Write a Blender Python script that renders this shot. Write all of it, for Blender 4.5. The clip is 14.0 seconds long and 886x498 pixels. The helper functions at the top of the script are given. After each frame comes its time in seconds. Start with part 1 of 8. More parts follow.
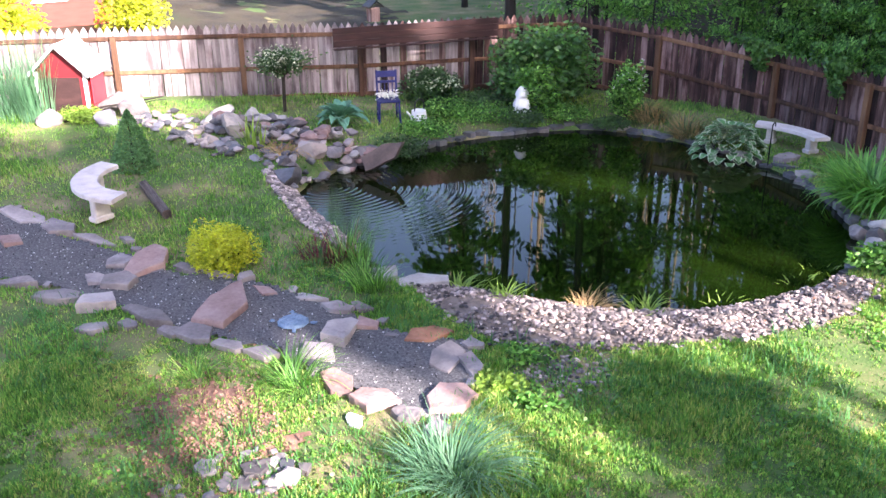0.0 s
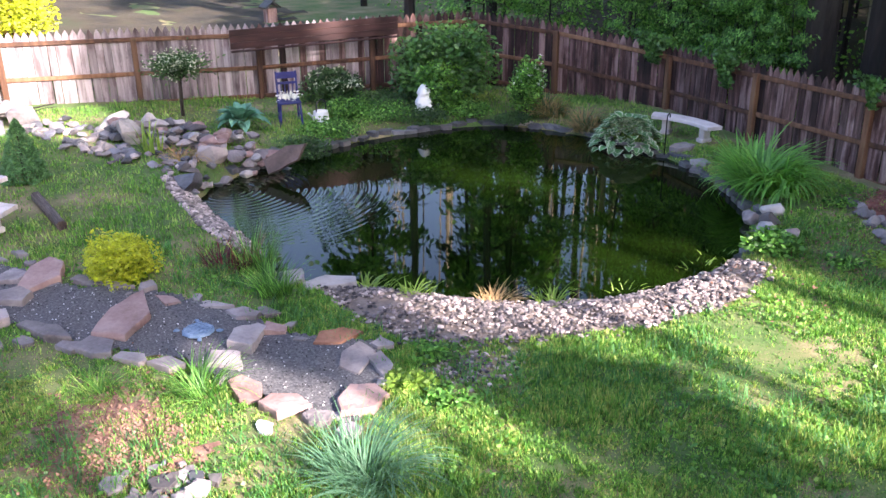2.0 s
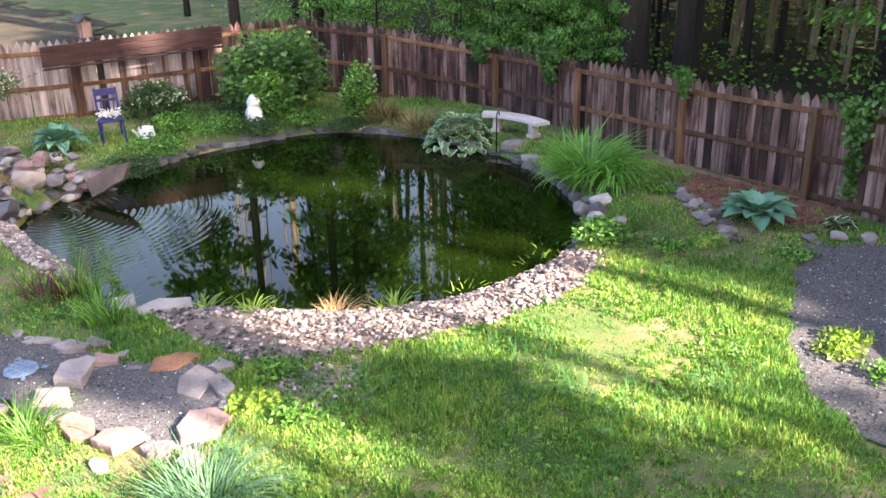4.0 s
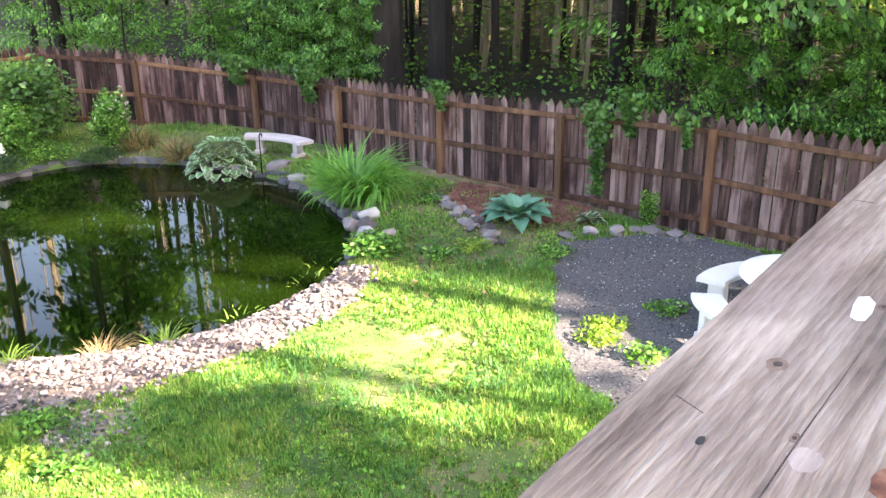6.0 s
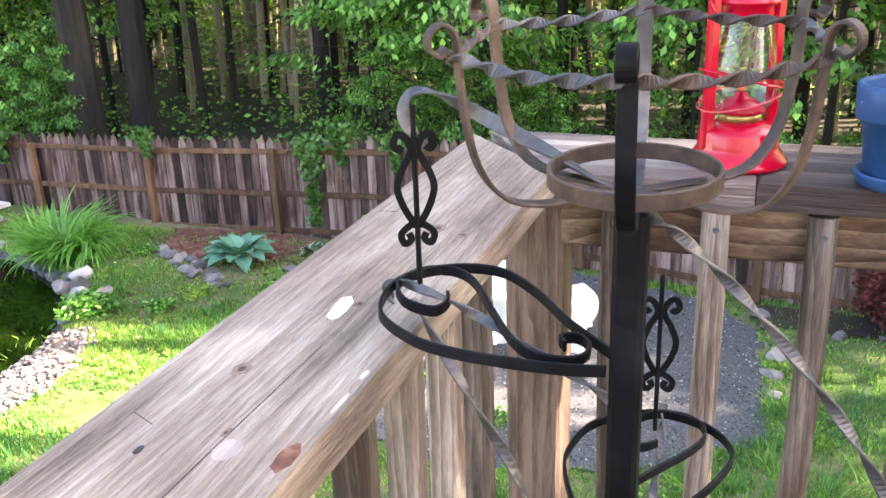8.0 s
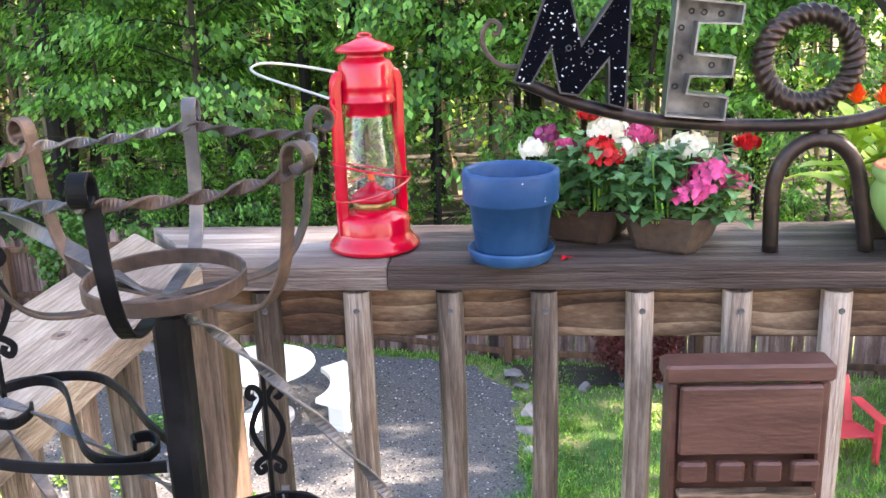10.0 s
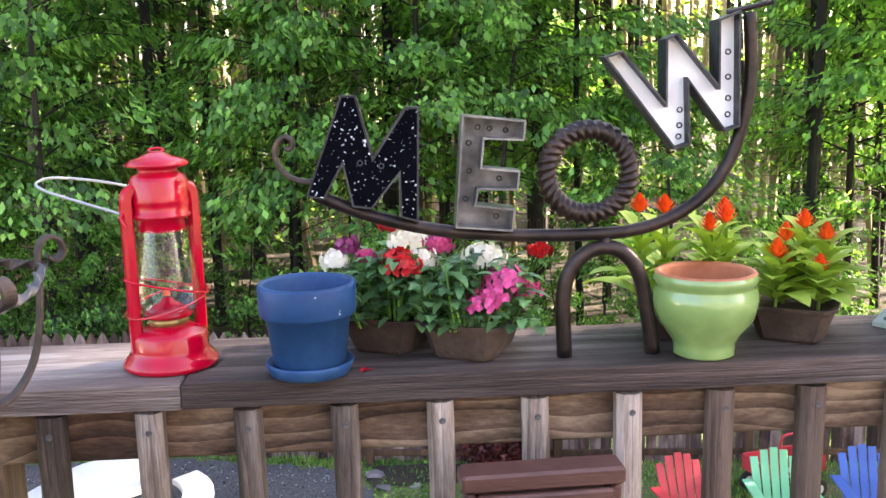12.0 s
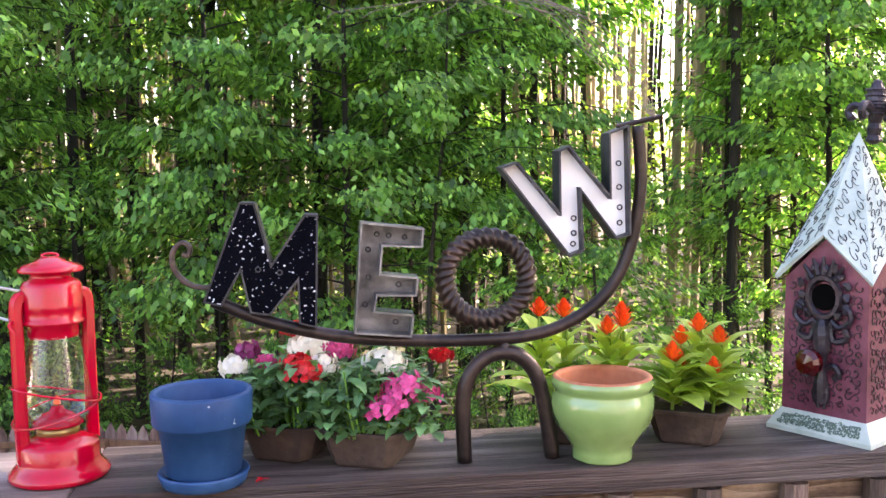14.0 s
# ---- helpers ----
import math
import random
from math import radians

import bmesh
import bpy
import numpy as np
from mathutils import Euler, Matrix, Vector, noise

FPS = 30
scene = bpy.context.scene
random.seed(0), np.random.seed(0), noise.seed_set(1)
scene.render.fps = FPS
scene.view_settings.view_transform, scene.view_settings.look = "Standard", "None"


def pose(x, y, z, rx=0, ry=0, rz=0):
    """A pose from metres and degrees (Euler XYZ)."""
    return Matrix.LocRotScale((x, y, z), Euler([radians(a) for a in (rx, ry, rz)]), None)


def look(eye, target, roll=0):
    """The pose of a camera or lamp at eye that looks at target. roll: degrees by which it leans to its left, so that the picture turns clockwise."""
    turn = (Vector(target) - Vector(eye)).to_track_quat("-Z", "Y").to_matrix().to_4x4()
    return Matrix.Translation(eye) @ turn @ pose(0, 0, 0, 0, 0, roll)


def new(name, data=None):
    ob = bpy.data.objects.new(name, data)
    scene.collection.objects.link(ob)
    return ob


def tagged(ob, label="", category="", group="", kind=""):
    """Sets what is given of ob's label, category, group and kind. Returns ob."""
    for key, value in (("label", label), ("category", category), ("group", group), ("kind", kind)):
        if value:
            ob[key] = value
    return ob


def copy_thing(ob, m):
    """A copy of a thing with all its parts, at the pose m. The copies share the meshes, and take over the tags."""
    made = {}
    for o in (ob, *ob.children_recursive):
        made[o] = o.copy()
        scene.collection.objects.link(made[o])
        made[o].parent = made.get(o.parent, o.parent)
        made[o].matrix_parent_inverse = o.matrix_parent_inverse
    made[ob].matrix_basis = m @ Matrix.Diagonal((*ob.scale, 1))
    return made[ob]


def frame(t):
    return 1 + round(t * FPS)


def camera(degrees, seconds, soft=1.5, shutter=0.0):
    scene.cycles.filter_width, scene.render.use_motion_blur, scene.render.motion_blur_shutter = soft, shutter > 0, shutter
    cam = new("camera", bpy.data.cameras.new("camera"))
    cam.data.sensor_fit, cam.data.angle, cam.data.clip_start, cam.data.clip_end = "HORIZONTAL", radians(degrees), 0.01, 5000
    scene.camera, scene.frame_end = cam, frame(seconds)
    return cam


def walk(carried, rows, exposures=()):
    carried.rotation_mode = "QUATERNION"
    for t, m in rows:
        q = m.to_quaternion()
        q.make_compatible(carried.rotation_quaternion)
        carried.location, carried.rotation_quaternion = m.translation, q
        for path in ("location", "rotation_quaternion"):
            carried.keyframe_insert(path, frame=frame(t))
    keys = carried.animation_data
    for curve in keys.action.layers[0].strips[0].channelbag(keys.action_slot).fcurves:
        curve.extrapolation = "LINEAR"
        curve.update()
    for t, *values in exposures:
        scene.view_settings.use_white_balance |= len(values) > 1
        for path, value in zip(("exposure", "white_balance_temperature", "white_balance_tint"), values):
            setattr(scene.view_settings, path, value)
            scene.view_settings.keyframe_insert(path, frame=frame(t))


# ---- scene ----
cam = camera(50.8, 14.0)
PATH = [
    (0, (-0.166, -1.601, 0.296), (-1.873, -0.897, -0.471), -0.4),
    (0.5, (-0.165, -1.574, 0.285), (-1.861, -0.843, -0.482), -0.6),
    (1, (-0.164, -1.573, 0.293), (-1.841, -0.802, -0.477), -0.4),
    (1.5, (-0.144, -1.571, 0.311), (-1.799, -0.756, -0.462), -0.2),
    (2, (-0.141, -1.548, 0.306), (-1.765, -0.673, -0.466), -0.5),
    (2.5, (-0.144, -1.526, 0.288), (-1.736, -0.592, -0.482), -0.7),
    (2.7, (-0.135, -1.512, 0.293), (-1.713, -0.553, -0.477), -0.8),
    (5, (-0.102, -1.321, 0.329), (-1.411, -0.014, -0.432), -0.8),
    (5.5, (-0.055, -1.327, 0.337), (-1.276, 0.067, -0.415), -0.7),
    (6, (-0.024, -1.33, 0.35), (-1.148, 0.148, -0.393), -0.6),
    (6.5, (0.011, -1.334, 0.359), (-1.005, 0.226, -0.373), -0.6),
    (7, (0.069, -1.329, 0.368), (-0.824, 0.311, -0.349), -1.0),
    (7.5, (0.145, -1.304, 0.369), (-0.625, 0.402, -0.335), -1.4),
    (8, (0.21, -1.283, 0.365), (-0.442, 0.478, -0.325), -2.0),
    (8.5, (0.271, -1.29, 0.376), (-0.255, 0.521, -0.29), -2.0),
    (9, (0.317, -1.297, 0.383), (-0.084, 0.558, -0.25), -2.0),
    (9.2, (0.334, -1.301, 0.387), (-0.019, 0.568, -0.232), -2.0),
    (11.3, (0.47, -1.291, 0.403), (0.501, 0.665, -0.017), -1.7),
    (11.5, (0.478, -1.291, 0.407), (0.533, 0.667, 0.003), -1.7),
    (12, (0.495, -1.29, 0.414), (0.607, 0.675, 0.06), -1.3),
    (12.5, (0.514, -1.29, 0.424), (0.681, 0.679, 0.12), -1.1),
    (13, (0.53, -1.292, 0.43), (0.741, 0.681, 0.18), -0.9),
    (13.5, (0.539, -1.294, 0.438), (0.783, 0.681, 0.232), -0.8),
    (14, (0.542, -1.301, 0.442), (0.805, 0.674, 0.27), -0.7),
]
walk(cam, [(t, look(eye, target, roll)) for t, eye, target, roll in PATH], [(0, 2.5, 6150, 27), (1.5, 2.43, 6200, 26), (2.5, 2.4, 6300, 25), (5, 3.22, 7400, 23), (7.5, 3.54, 7400, 20), (9, 3.77, 7150, 19), (11.5, 3.28, 7200, 22), (14, 3.28, 7300, 30)])

# ---- light: open sky, low sun past shade trees added at the side ----
SUN_AZ, SUN_EL = radians(16.0), radians(28.0)
world = bpy.data.worlds.new("sky")
scene.world = world
world.use_nodes = True
wn = world.node_tree.nodes
sky = wn.new("ShaderNodeTexSky")
sky.sky_type, sky.sun_disc = "NISHITA", False
sky.sun_elevation, sky.sun_rotation = SUN_EL, radians(90) - SUN_AZ
sky.air_density, sky.dust_density = 1.0, 2.5
world.node_tree.links.new(sky.outputs[0], wn["Background"].inputs[0])
wn["Background"].inputs[1].default_value = 0.11
sun = new("sun", bpy.data.lights.new("sun", "SUN"))
sun.data.energy, sun.data.angle, sun.data.color = 5.0, radians(0.6), (1.0, 0.92, 0.78)
toward = Vector((math.cos(SUN_AZ) * math.cos(SUN_EL), math.sin(SUN_AZ) * math.cos(SUN_EL), math.sin(SUN_EL)))
sun.matrix_world = Matrix.Translation((20, 5, 25)) @ toward.to_track_quat("Z", "Y").to_matrix().to_4x4()

# ---- materials ----


def ramp(nodes, cols):
    r = nodes.new("ShaderNodeValToRGB")
    while len(r.color_ramp.elements) < len(cols):
        r.color_ramp.elements.new(0.5)
    for k, c in enumerate(cols):
        r.color_ramp.elements[k].position = 0.25 + 0.5 * k / max(1, len(cols) - 1)
        r.color_ramp.elements[k].color = (*c, 1)
    return r


def mat(name, cols, scale=4.0, rough=0.8, bump=0.3, fine=40.0, metal=0.0, stretch=(1, 1, 1), vary="", spread=0.5, leaf=0.0, spec=0.5, coat=0.0, speck=None, grain=None, stain=None):
    """A procedural surface: broad and fine noise over the colours, relief, and a shade of its own for each piece."""
    m = bpy.data.materials.new(name)
    m.use_nodes = True
    n, l = m.node_tree.nodes, m.node_tree.links
    b = n["Principled BSDF"]
    tc, mp = n.new("ShaderNodeTexCoord"), n.new("ShaderNodeMapping")
    mp.inputs["Scale"].default_value = stretch
    l.new(tc.outputs["Object"], mp.inputs[0])
    if vary == "object":
        own, far = n.new("ShaderNodeObjectInfo"), n.new("ShaderNodeMath")
        far.operation = "MULTIPLY"
        far.inputs[1].default_value = 53.0
        l.new(own.outputs["Random"], far.inputs[0]), l.new(far.outputs[0], mp.inputs["Location"])
    n1, n2 = n.new("ShaderNodeTexNoise"), n.new("ShaderNodeTexNoise")
    n1.inputs["Scale"].default_value, n1.inputs["Detail"].default_value = scale, 6
    n2.inputs["Scale"].default_value, n2.inputs["Detail"].default_value = fine, 4
    l.new(mp.outputs[0], n1.inputs[0]), l.new(mp.outputs[0], n2.inputs[0])
    r = ramp(n, cols)
    fac = n1.outputs[0]
    mixf = n.new("ShaderNodeMath")
    mixf.operation = "MULTIPLY_ADD"
    mixf.inputs[1].default_value = 0.35
    sub = n.new("ShaderNodeMath")
    sub.operation = "SUBTRACT"
    sub.inputs[1].default_value = 0.175
    l.new(n2.outputs[0], mixf.inputs[0]), l.new(fac, mixf.inputs[2]), l.new(mixf.outputs[0], sub.inputs[0])
    fac = sub.outputs[0]
    if grain:
        wv, wa = n.new("ShaderNodeTexWave"), n.new("ShaderNodeMath")
        wv.wave_type, wv.bands_direction, wv.wave_profile = "BANDS", grain[0], "SAW"
        wv.inputs["Scale"].default_value, wv.inputs["Distortion"].default_value = grain[1], grain[2]
        wv.inputs["Detail"].default_value, wv.inputs["Detail Scale"].default_value = 2.0, 0.5
        l.new(mp.outputs[0], wv.inputs[0])
        wa.operation = "MULTIPLY_ADD"
        wa.inputs[1].default_value = grain[3]
        low = n.new("ShaderNodeMath")
        low.operation = "SUBTRACT"
        low.inputs[1].default_value = grain[3] * 0.5
        l.new(wv.outputs[1], wa.inputs[0]), l.new(fac, wa.inputs[2]), l.new(wa.outputs[0], low.inputs[0])
        fac = low.outputs[0]
    hsv = n.new("ShaderNodeHueSaturation")
    if vary:
        src = n.new("ShaderNodeObjectInfo").outputs["Random"] if vary == "object" else n.new("ShaderNodeNewGeometry").outputs["Random Per Island"]
        a = n.new("ShaderNodeMath")
        a.operation = "MULTIPLY_ADD"
        a.inputs[1].default_value, a.inputs[2].default_value = spread * 0.7, 0.0
        shift = n.new("ShaderNodeMath")
        shift.operation = "SUBTRACT"
        shift.inputs[1].default_value = spread * 0.35
        l.new(src, a.inputs[0]), l.new(fac, a.inputs[2]), l.new(a.outputs[0], shift.inputs[0])
        fac = shift.outputs[0]
        v = n.new("ShaderNodeMapRange")
        v.inputs[3].default_value, v.inputs[4].default_value = 1 - spread * 0.6, 1 + spread * 0.6
        w = n.new("ShaderNodeMath")
        w.operation = "FRACT"
        k = n.new("ShaderNodeMath")
        k.operation = "MULTIPLY"
        k.inputs[1].default_value = 7.31
        l.new(src, k.inputs[0]), l.new(k.outputs[0], w.inputs[0]), l.new(w.outputs[0], v.inputs[0]), l.new(v.outputs[0], hsv.inputs["Value"])
    l.new(fac, r.inputs[0]), l.new(r.outputs[0], hsv.inputs["Color"])
    colour = hsv.outputs[0]
    if stain:
        scale_s, from_s, soft_s, colour_s = stain
        sm, sn, sr = n.new("ShaderNodeMapping"), n.new("ShaderNodeTexNoise"), n.new("ShaderNodeMapRange")
        sm.inputs["Scale"].default_value = [1 + 0.45 * (v - 1) / max(1, max(stretch)) if v > 1 else 0.55 for v in stretch]
        sn.inputs["Scale"].default_value, sn.inputs["Detail"].default_value = scale_s, 5
        sr.inputs[1].default_value, sr.inputs[2].default_value = from_s, from_s + soft_s
        sx = n.new("ShaderNodeMix")
        sx.data_type, sx.blend_type = "RGBA", "MULTIPLY"
        sx.inputs[7].default_value = (*colour_s, 1)
        l.new(tc.outputs["Object"], sm.inputs[0]), l.new(sm.outputs[0], sn.inputs[0])
        if vary == "object":
            l.new(far.outputs[0], sm.inputs["Location"])
        l.new(sn.outputs[0], sr.inputs[0])
        l.new(sr.outputs[0], sx.inputs[0]), l.new(colour, sx.inputs[6])
        colour = sx.outputs[2]
    if speck:
        s = n.new("ShaderNodeTexNoise")
        s.inputs["Scale"].default_value, s.inputs["Detail"].default_value = speck[0], 3
        l.new(tc.outputs["Object"], s.inputs[0])
        st = n.new("ShaderNodeMapRange")
        st.inputs[1].default_value, st.inputs[2].default_value = speck[1], speck[1] + 0.03
        mx = n.new("ShaderNodeMix")
        mx.data_type = "RGBA"
        l.new(s.outputs[0], st.inputs[0]), l.new(st.outputs[0], mx.inputs[0]), l.new(colour, mx.inputs[6])
        mx.inputs[7].default_value = (*speck[2], 1)
        colour = mx.outputs[2]
    l.new(colour, b.inputs["Base Color"])
    b.inputs["Roughness"].default_value, b.inputs["Metallic"].default_value = rough, metal
    b.inputs["Specular IOR Level"].default_value = spec
    b.inputs["Coat Weight"].default_value = coat
    b.inputs["Coat Roughness"].default_value = 0.08
    if bump:
        bp = n.new("ShaderNodeBump")
        bp.inputs["Strength"].default_value, bp.inputs["Distance"].default_value = bump, 0.3 / fine
        l.new(n2.outputs[0], bp.inputs["Height"]), l.new(bp.outputs[0], b.inputs["Normal"])
    if leaf:
        t, mixs = n.new("ShaderNodeBsdfTranslucent"), n.new("ShaderNodeMixShader")
        bright = n.new("ShaderNodeMix")
        bright.data_type, bright.blend_type = "RGBA", "MULTIPLY"
        bright.inputs[0].default_value = 1.0
        bright.inputs[7].default_value = (1.5, 1.55, 0.8, 1)
        l.new(colour, bright.inputs[6]), l.new(bright.outputs[2], t.inputs[0])
        mixs.inputs[0].default_value = leaf
        l.new(b.outputs[0], mixs.inputs[1]), l.new(t.outputs[0], mixs.inputs[2]), l.new(mixs.outputs[0], n["Material Output"].inputs[0])
    return m


M = {}
M["lawn"] = mat("lawn_soil", [(0.04, 0.085, 0.018), (0.075, 0.13, 0.03), (0.16, 0.15, 0.065), (0.31, 0.24, 0.15)], 1.3, 0.95, 1.0, 38)
M["grass"] = mat("grass_blade", [(0.055, 0.165, 0.024), (0.11, 0.275, 0.04), (0.20, 0.38, 0.065), (0.36, 0.42, 0.13)], 0.9, 0.6, 0, 10, vary="island", spread=0.6, leaf=0.35)
M["weed"] = mat("broad_weed_leaf", [(0.05, 0.15, 0.025), (0.10, 0.26, 0.04), (0.19, 0.37, 0.06)], 2, 0.5, 0, 8, vary="island", spread=0.7, leaf=0.35)
M["turf"] = mat("turf_blade", [(0.05, 0.155, 0.025), (0.10, 0.26, 0.04), (0.19, 0.37, 0.06), (0.40, 0.42, 0.13)], 1.7, 0.6, 0, 10, vary="island", spread=0.8, leaf=0.35)
M["gravel"] = mat("grey_gravel", [(0.035, 0.034, 0.037), (0.085, 0.082, 0.086), (0.17, 0.165, 0.17)], 38, 0.9, 1.0, 110)
M["gravel_grain"] = mat("gravel_grain", [(0.04, 0.039, 0.043), (0.12, 0.115, 0.12), (0.34, 0.33, 0.335)], 20, 0.9, 0.3, 60, vary="island", spread=1.1)
M["dirt"] = mat("brown_mulch", [(0.10, 0.05, 0.035), (0.20, 0.105, 0.075), (0.30, 0.18, 0.13)], 6, 0.95, 1.0, 40)
M["mulch"] = mat("red_bark_mulch", [(0.09, 0.03, 0.02), (0.18, 0.062, 0.043), (0.27, 0.11, 0.08)], 6, 0.95, 1.0, 40)
M["slab"] = mat("flagstone", [(0.13, 0.11, 0.11), (0.22, 0.19, 0.19), (0.32, 0.28, 0.27)], 3, 0.85, 0.9, 22, vary="object", spread=0.45)
M["red_slab"] = mat("red_sandstone", [(0.15, 0.09, 0.08), (0.24, 0.155, 0.14), (0.32, 0.225, 0.205)], 3, 0.85, 0.7, 22, vary="object", spread=0.3)
M["rust_slab"] = mat("rust_orange_sandstone", [(0.17, 0.075, 0.04), (0.28, 0.13, 0.075), (0.36, 0.19, 0.12)], 3, 0.85, 0.7, 22, vary="object", spread=0.3)
M["brown_slab"] = mat("dark_brown_slab", [(0.05, 0.036, 0.034), (0.09, 0.066, 0.06), (0.14, 0.105, 0.095)], 4, 0.8, 0.6, 22)
M["rock"] = mat("field_stone", [(0.09, 0.08, 0.085), (0.18, 0.16, 0.16), (0.30, 0.26, 0.25)], 3, 0.85, 0.7, 18, vary="object", spread=0.7)
M["pale_rock"] = mat("pale_boulder", [(0.24, 0.22, 0.21), (0.38, 0.35, 0.33), (0.48, 0.44, 0.42)], 4, 0.85, 0.7, 18, vary="object", spread=0.25)
M["slate"] = mat("wet_slate", [(0.045, 0.047, 0.055), (0.09, 0.09, 0.10), (0.15, 0.15, 0.17)], 4, 0.6, 0.6, 20, vary="object", spread=0.6)
M["pebble"] = mat("river_pebble", [(0.06, 0.052, 0.052), (0.13, 0.108, 0.104), (0.225, 0.183, 0.172), (0.36, 0.30, 0.28)], 6, 0.75, 0.4, 30, vary="island", spread=0.9)
M["pebble_o"] = mat("river_pebble_single", [(0.06, 0.052, 0.052), (0.13, 0.108, 0.104), (0.225, 0.183, 0.172), (0.36, 0.30, 0.28)], 6, 0.75, 0.4, 30, vary="object", spread=0.9)
M["beach"] = mat("grey_shore_grit", [(0.09, 0.07, 0.06), (0.17, 0.135, 0.115), (0.25, 0.205, 0.175)], 8, 0.95, 0.9, 50)
# litter colour kept very dark, so part of the wood's shade is in it
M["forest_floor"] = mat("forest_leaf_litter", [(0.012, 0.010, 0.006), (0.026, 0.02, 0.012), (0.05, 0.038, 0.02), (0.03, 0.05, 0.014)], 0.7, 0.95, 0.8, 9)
M["fence"] = mat("weathered_fence_wood", [(0.03, 0.013, 0.010), (0.125, 0.07, 0.06), (0.31, 0.215, 0.20)], 1.8, 0.85, 0.5, 30, stretch=(8, 8, 0.7), vary="object", spread=0.55, stain=(2.4, 0.52, 0.1, (0.38, 0.28, 0.26)))
M["fence_silver"] = mat("silvered_fence_wood", [(0.09, 0.07, 0.072), (0.25, 0.205, 0.21), (0.42, 0.365, 0.37)], 1.8, 0.85, 0.5, 30, stretch=(8, 8, 0.7), vary="object", spread=0.45, stain=(2.4, 0.54, 0.12, (0.5, 0.42, 0.42)))
M["fence_red"] = mat("red_brown_fence_wood", [(0.016, 0.006, 0.006), (0.075, 0.034, 0.03), (0.23, 0.15, 0.14)], 1.8, 0.85, 0.5, 30, stretch=(8, 8, 0.7), vary="object", spread=0.6, stain=(2.4, 0.5, 0.1, (0.35, 0.24, 0.22)))
M["fence_post"] = mat("brown_fence_post", [(0.05, 0.022, 0.012), (0.11, 0.05, 0.025), (0.18, 0.095, 0.05)], 2, 0.8, 0.5, 30, stretch=(5, 5, 0.8), vary="object", spread=0.5)
# dark red with missing light put into the colour by halving it
M["fence_dark"] = mat("dimmed_red_board", [(0.018, 0.006, 0.006), (0.034, 0.012, 0.011), (0.06, 0.024, 0.021)], 2, 0.8, 0.4, 30, stretch=(1, 1, 4))
M["deckwood_y"] = mat("grey_deck_board_long", [(0.10, 0.07, 0.052), (0.27, 0.212, 0.168), (0.48, 0.41, 0.345)], 5, 0.75, 0.8, 50, stretch=(6, 0.6, 6), grain=("X", 5.0, 14.0, 0.13), stain=(5.5, 0.49, 0.12, (0.68, 0.64, 0.65)))
M["deckwood_x"] = mat("grey_deck_board_cross", [(0.027, 0.017, 0.0145), (0.08, 0.057, 0.05), (0.19, 0.152, 0.14)], 5, 0.7, 0.8, 50, stretch=(0.4, 7, 7), grain=("Z", 4.0, 14.0, 0.2), stain=(4.5, 0.5, 0.12, (0.62, 0.52, 0.48)))
M["deckwood_pale"] = mat("pale_deck_board_cross", [(0.085, 0.062, 0.053), (0.205, 0.165, 0.148), (0.39, 0.335, 0.305)], 5, 0.7, 0.8, 50, stretch=(0.5, 6, 6), grain=("Z", 4.0, 16.0, 0.14), stain=(4.5, 0.52, 0.12, (0.7, 0.62, 0.6)))
M["plank_x"] = mat("warm_rail_board", [(0.03, 0.013, 0.007), (0.15, 0.092, 0.058), (0.36, 0.26, 0.18)], 3, 0.75, 0.4, 40, stretch=(1.5, 4, 5), grain=("Z", 3.0, 22.0, 0.26), stain=(1.6, 0.52, 0.1, (0.5, 0.36, 0.30)))
M["baluster"] = mat("weathered_baluster", [(0.045, 0.03, 0.024), (0.17, 0.128, 0.107), (0.38, 0.315, 0.28)], 4, 0.75, 0.6, 40, stretch=(9, 9, 1.0), vary="object", spread=0.6, grain=("X", 2.2, 20.0, 0.18), stain=(4.0, 0.52, 0.1, (0.6, 0.46, 0.40)))
# dark stain on the right balusters; on the corner post it imitates shade
M["baluster_dark"] = mat("stained_and_shaded_baluster", [(0.018, 0.010, 0.008), (0.06, 0.036, 0.027), (0.15, 0.10, 0.08)], 4, 0.7, 0.6, 40, stretch=(9, 9, 1.0), vary="object", spread=0.8, grain=("X", 2.2, 20.0, 0.2))
M["iron"] = mat("black_wrought_iron", [(0.003, 0.0033, 0.0042), (0.006, 0.0065, 0.008), (0.016, 0.016, 0.02)], 12, 0.45, 0.2, 60, spec=0.09)
M["rust_iron"] = mat("rusting_iron", [(0.022, 0.018, 0.018), (0.066, 0.046, 0.04), (0.15, 0.095, 0.075)], 16, 0.5, 0.4, 90, metal=0.3, spec=0.3)
M["bronze"] = mat("dark_brown_steel", [(0.012, 0.008, 0.008), (0.028, 0.019, 0.017), (0.065, 0.042, 0.034)], 14, 0.36, 0.3, 80, metal=0.4, spec=0.4)
M["ring_steel"] = mat("oiled_rusty_steel", [(0.012, 0.008, 0.007), (0.032, 0.02, 0.016), (0.08, 0.046, 0.036)], 20, 0.32, 0.3, 90, metal=0.5)
M["red"] = mat("gloss_red_enamel", [(0.38, 0.001, 0.016), (0.44, 0.0015, 0.02), (0.50, 0.002, 0.024)], 4, 0.2, 0.04, 60, coat=0.5, spec=0.25)
M["blue"] = mat("blue_glaze", [(0.009, 0.042, 0.125), (0.015, 0.062, 0.17), (0.028, 0.092, 0.22)], 7, 0.45, 0.12, 60, coat=0.0, spec=0.25, speck=(90, 0.74, (0.45, 0.5, 0.55)))
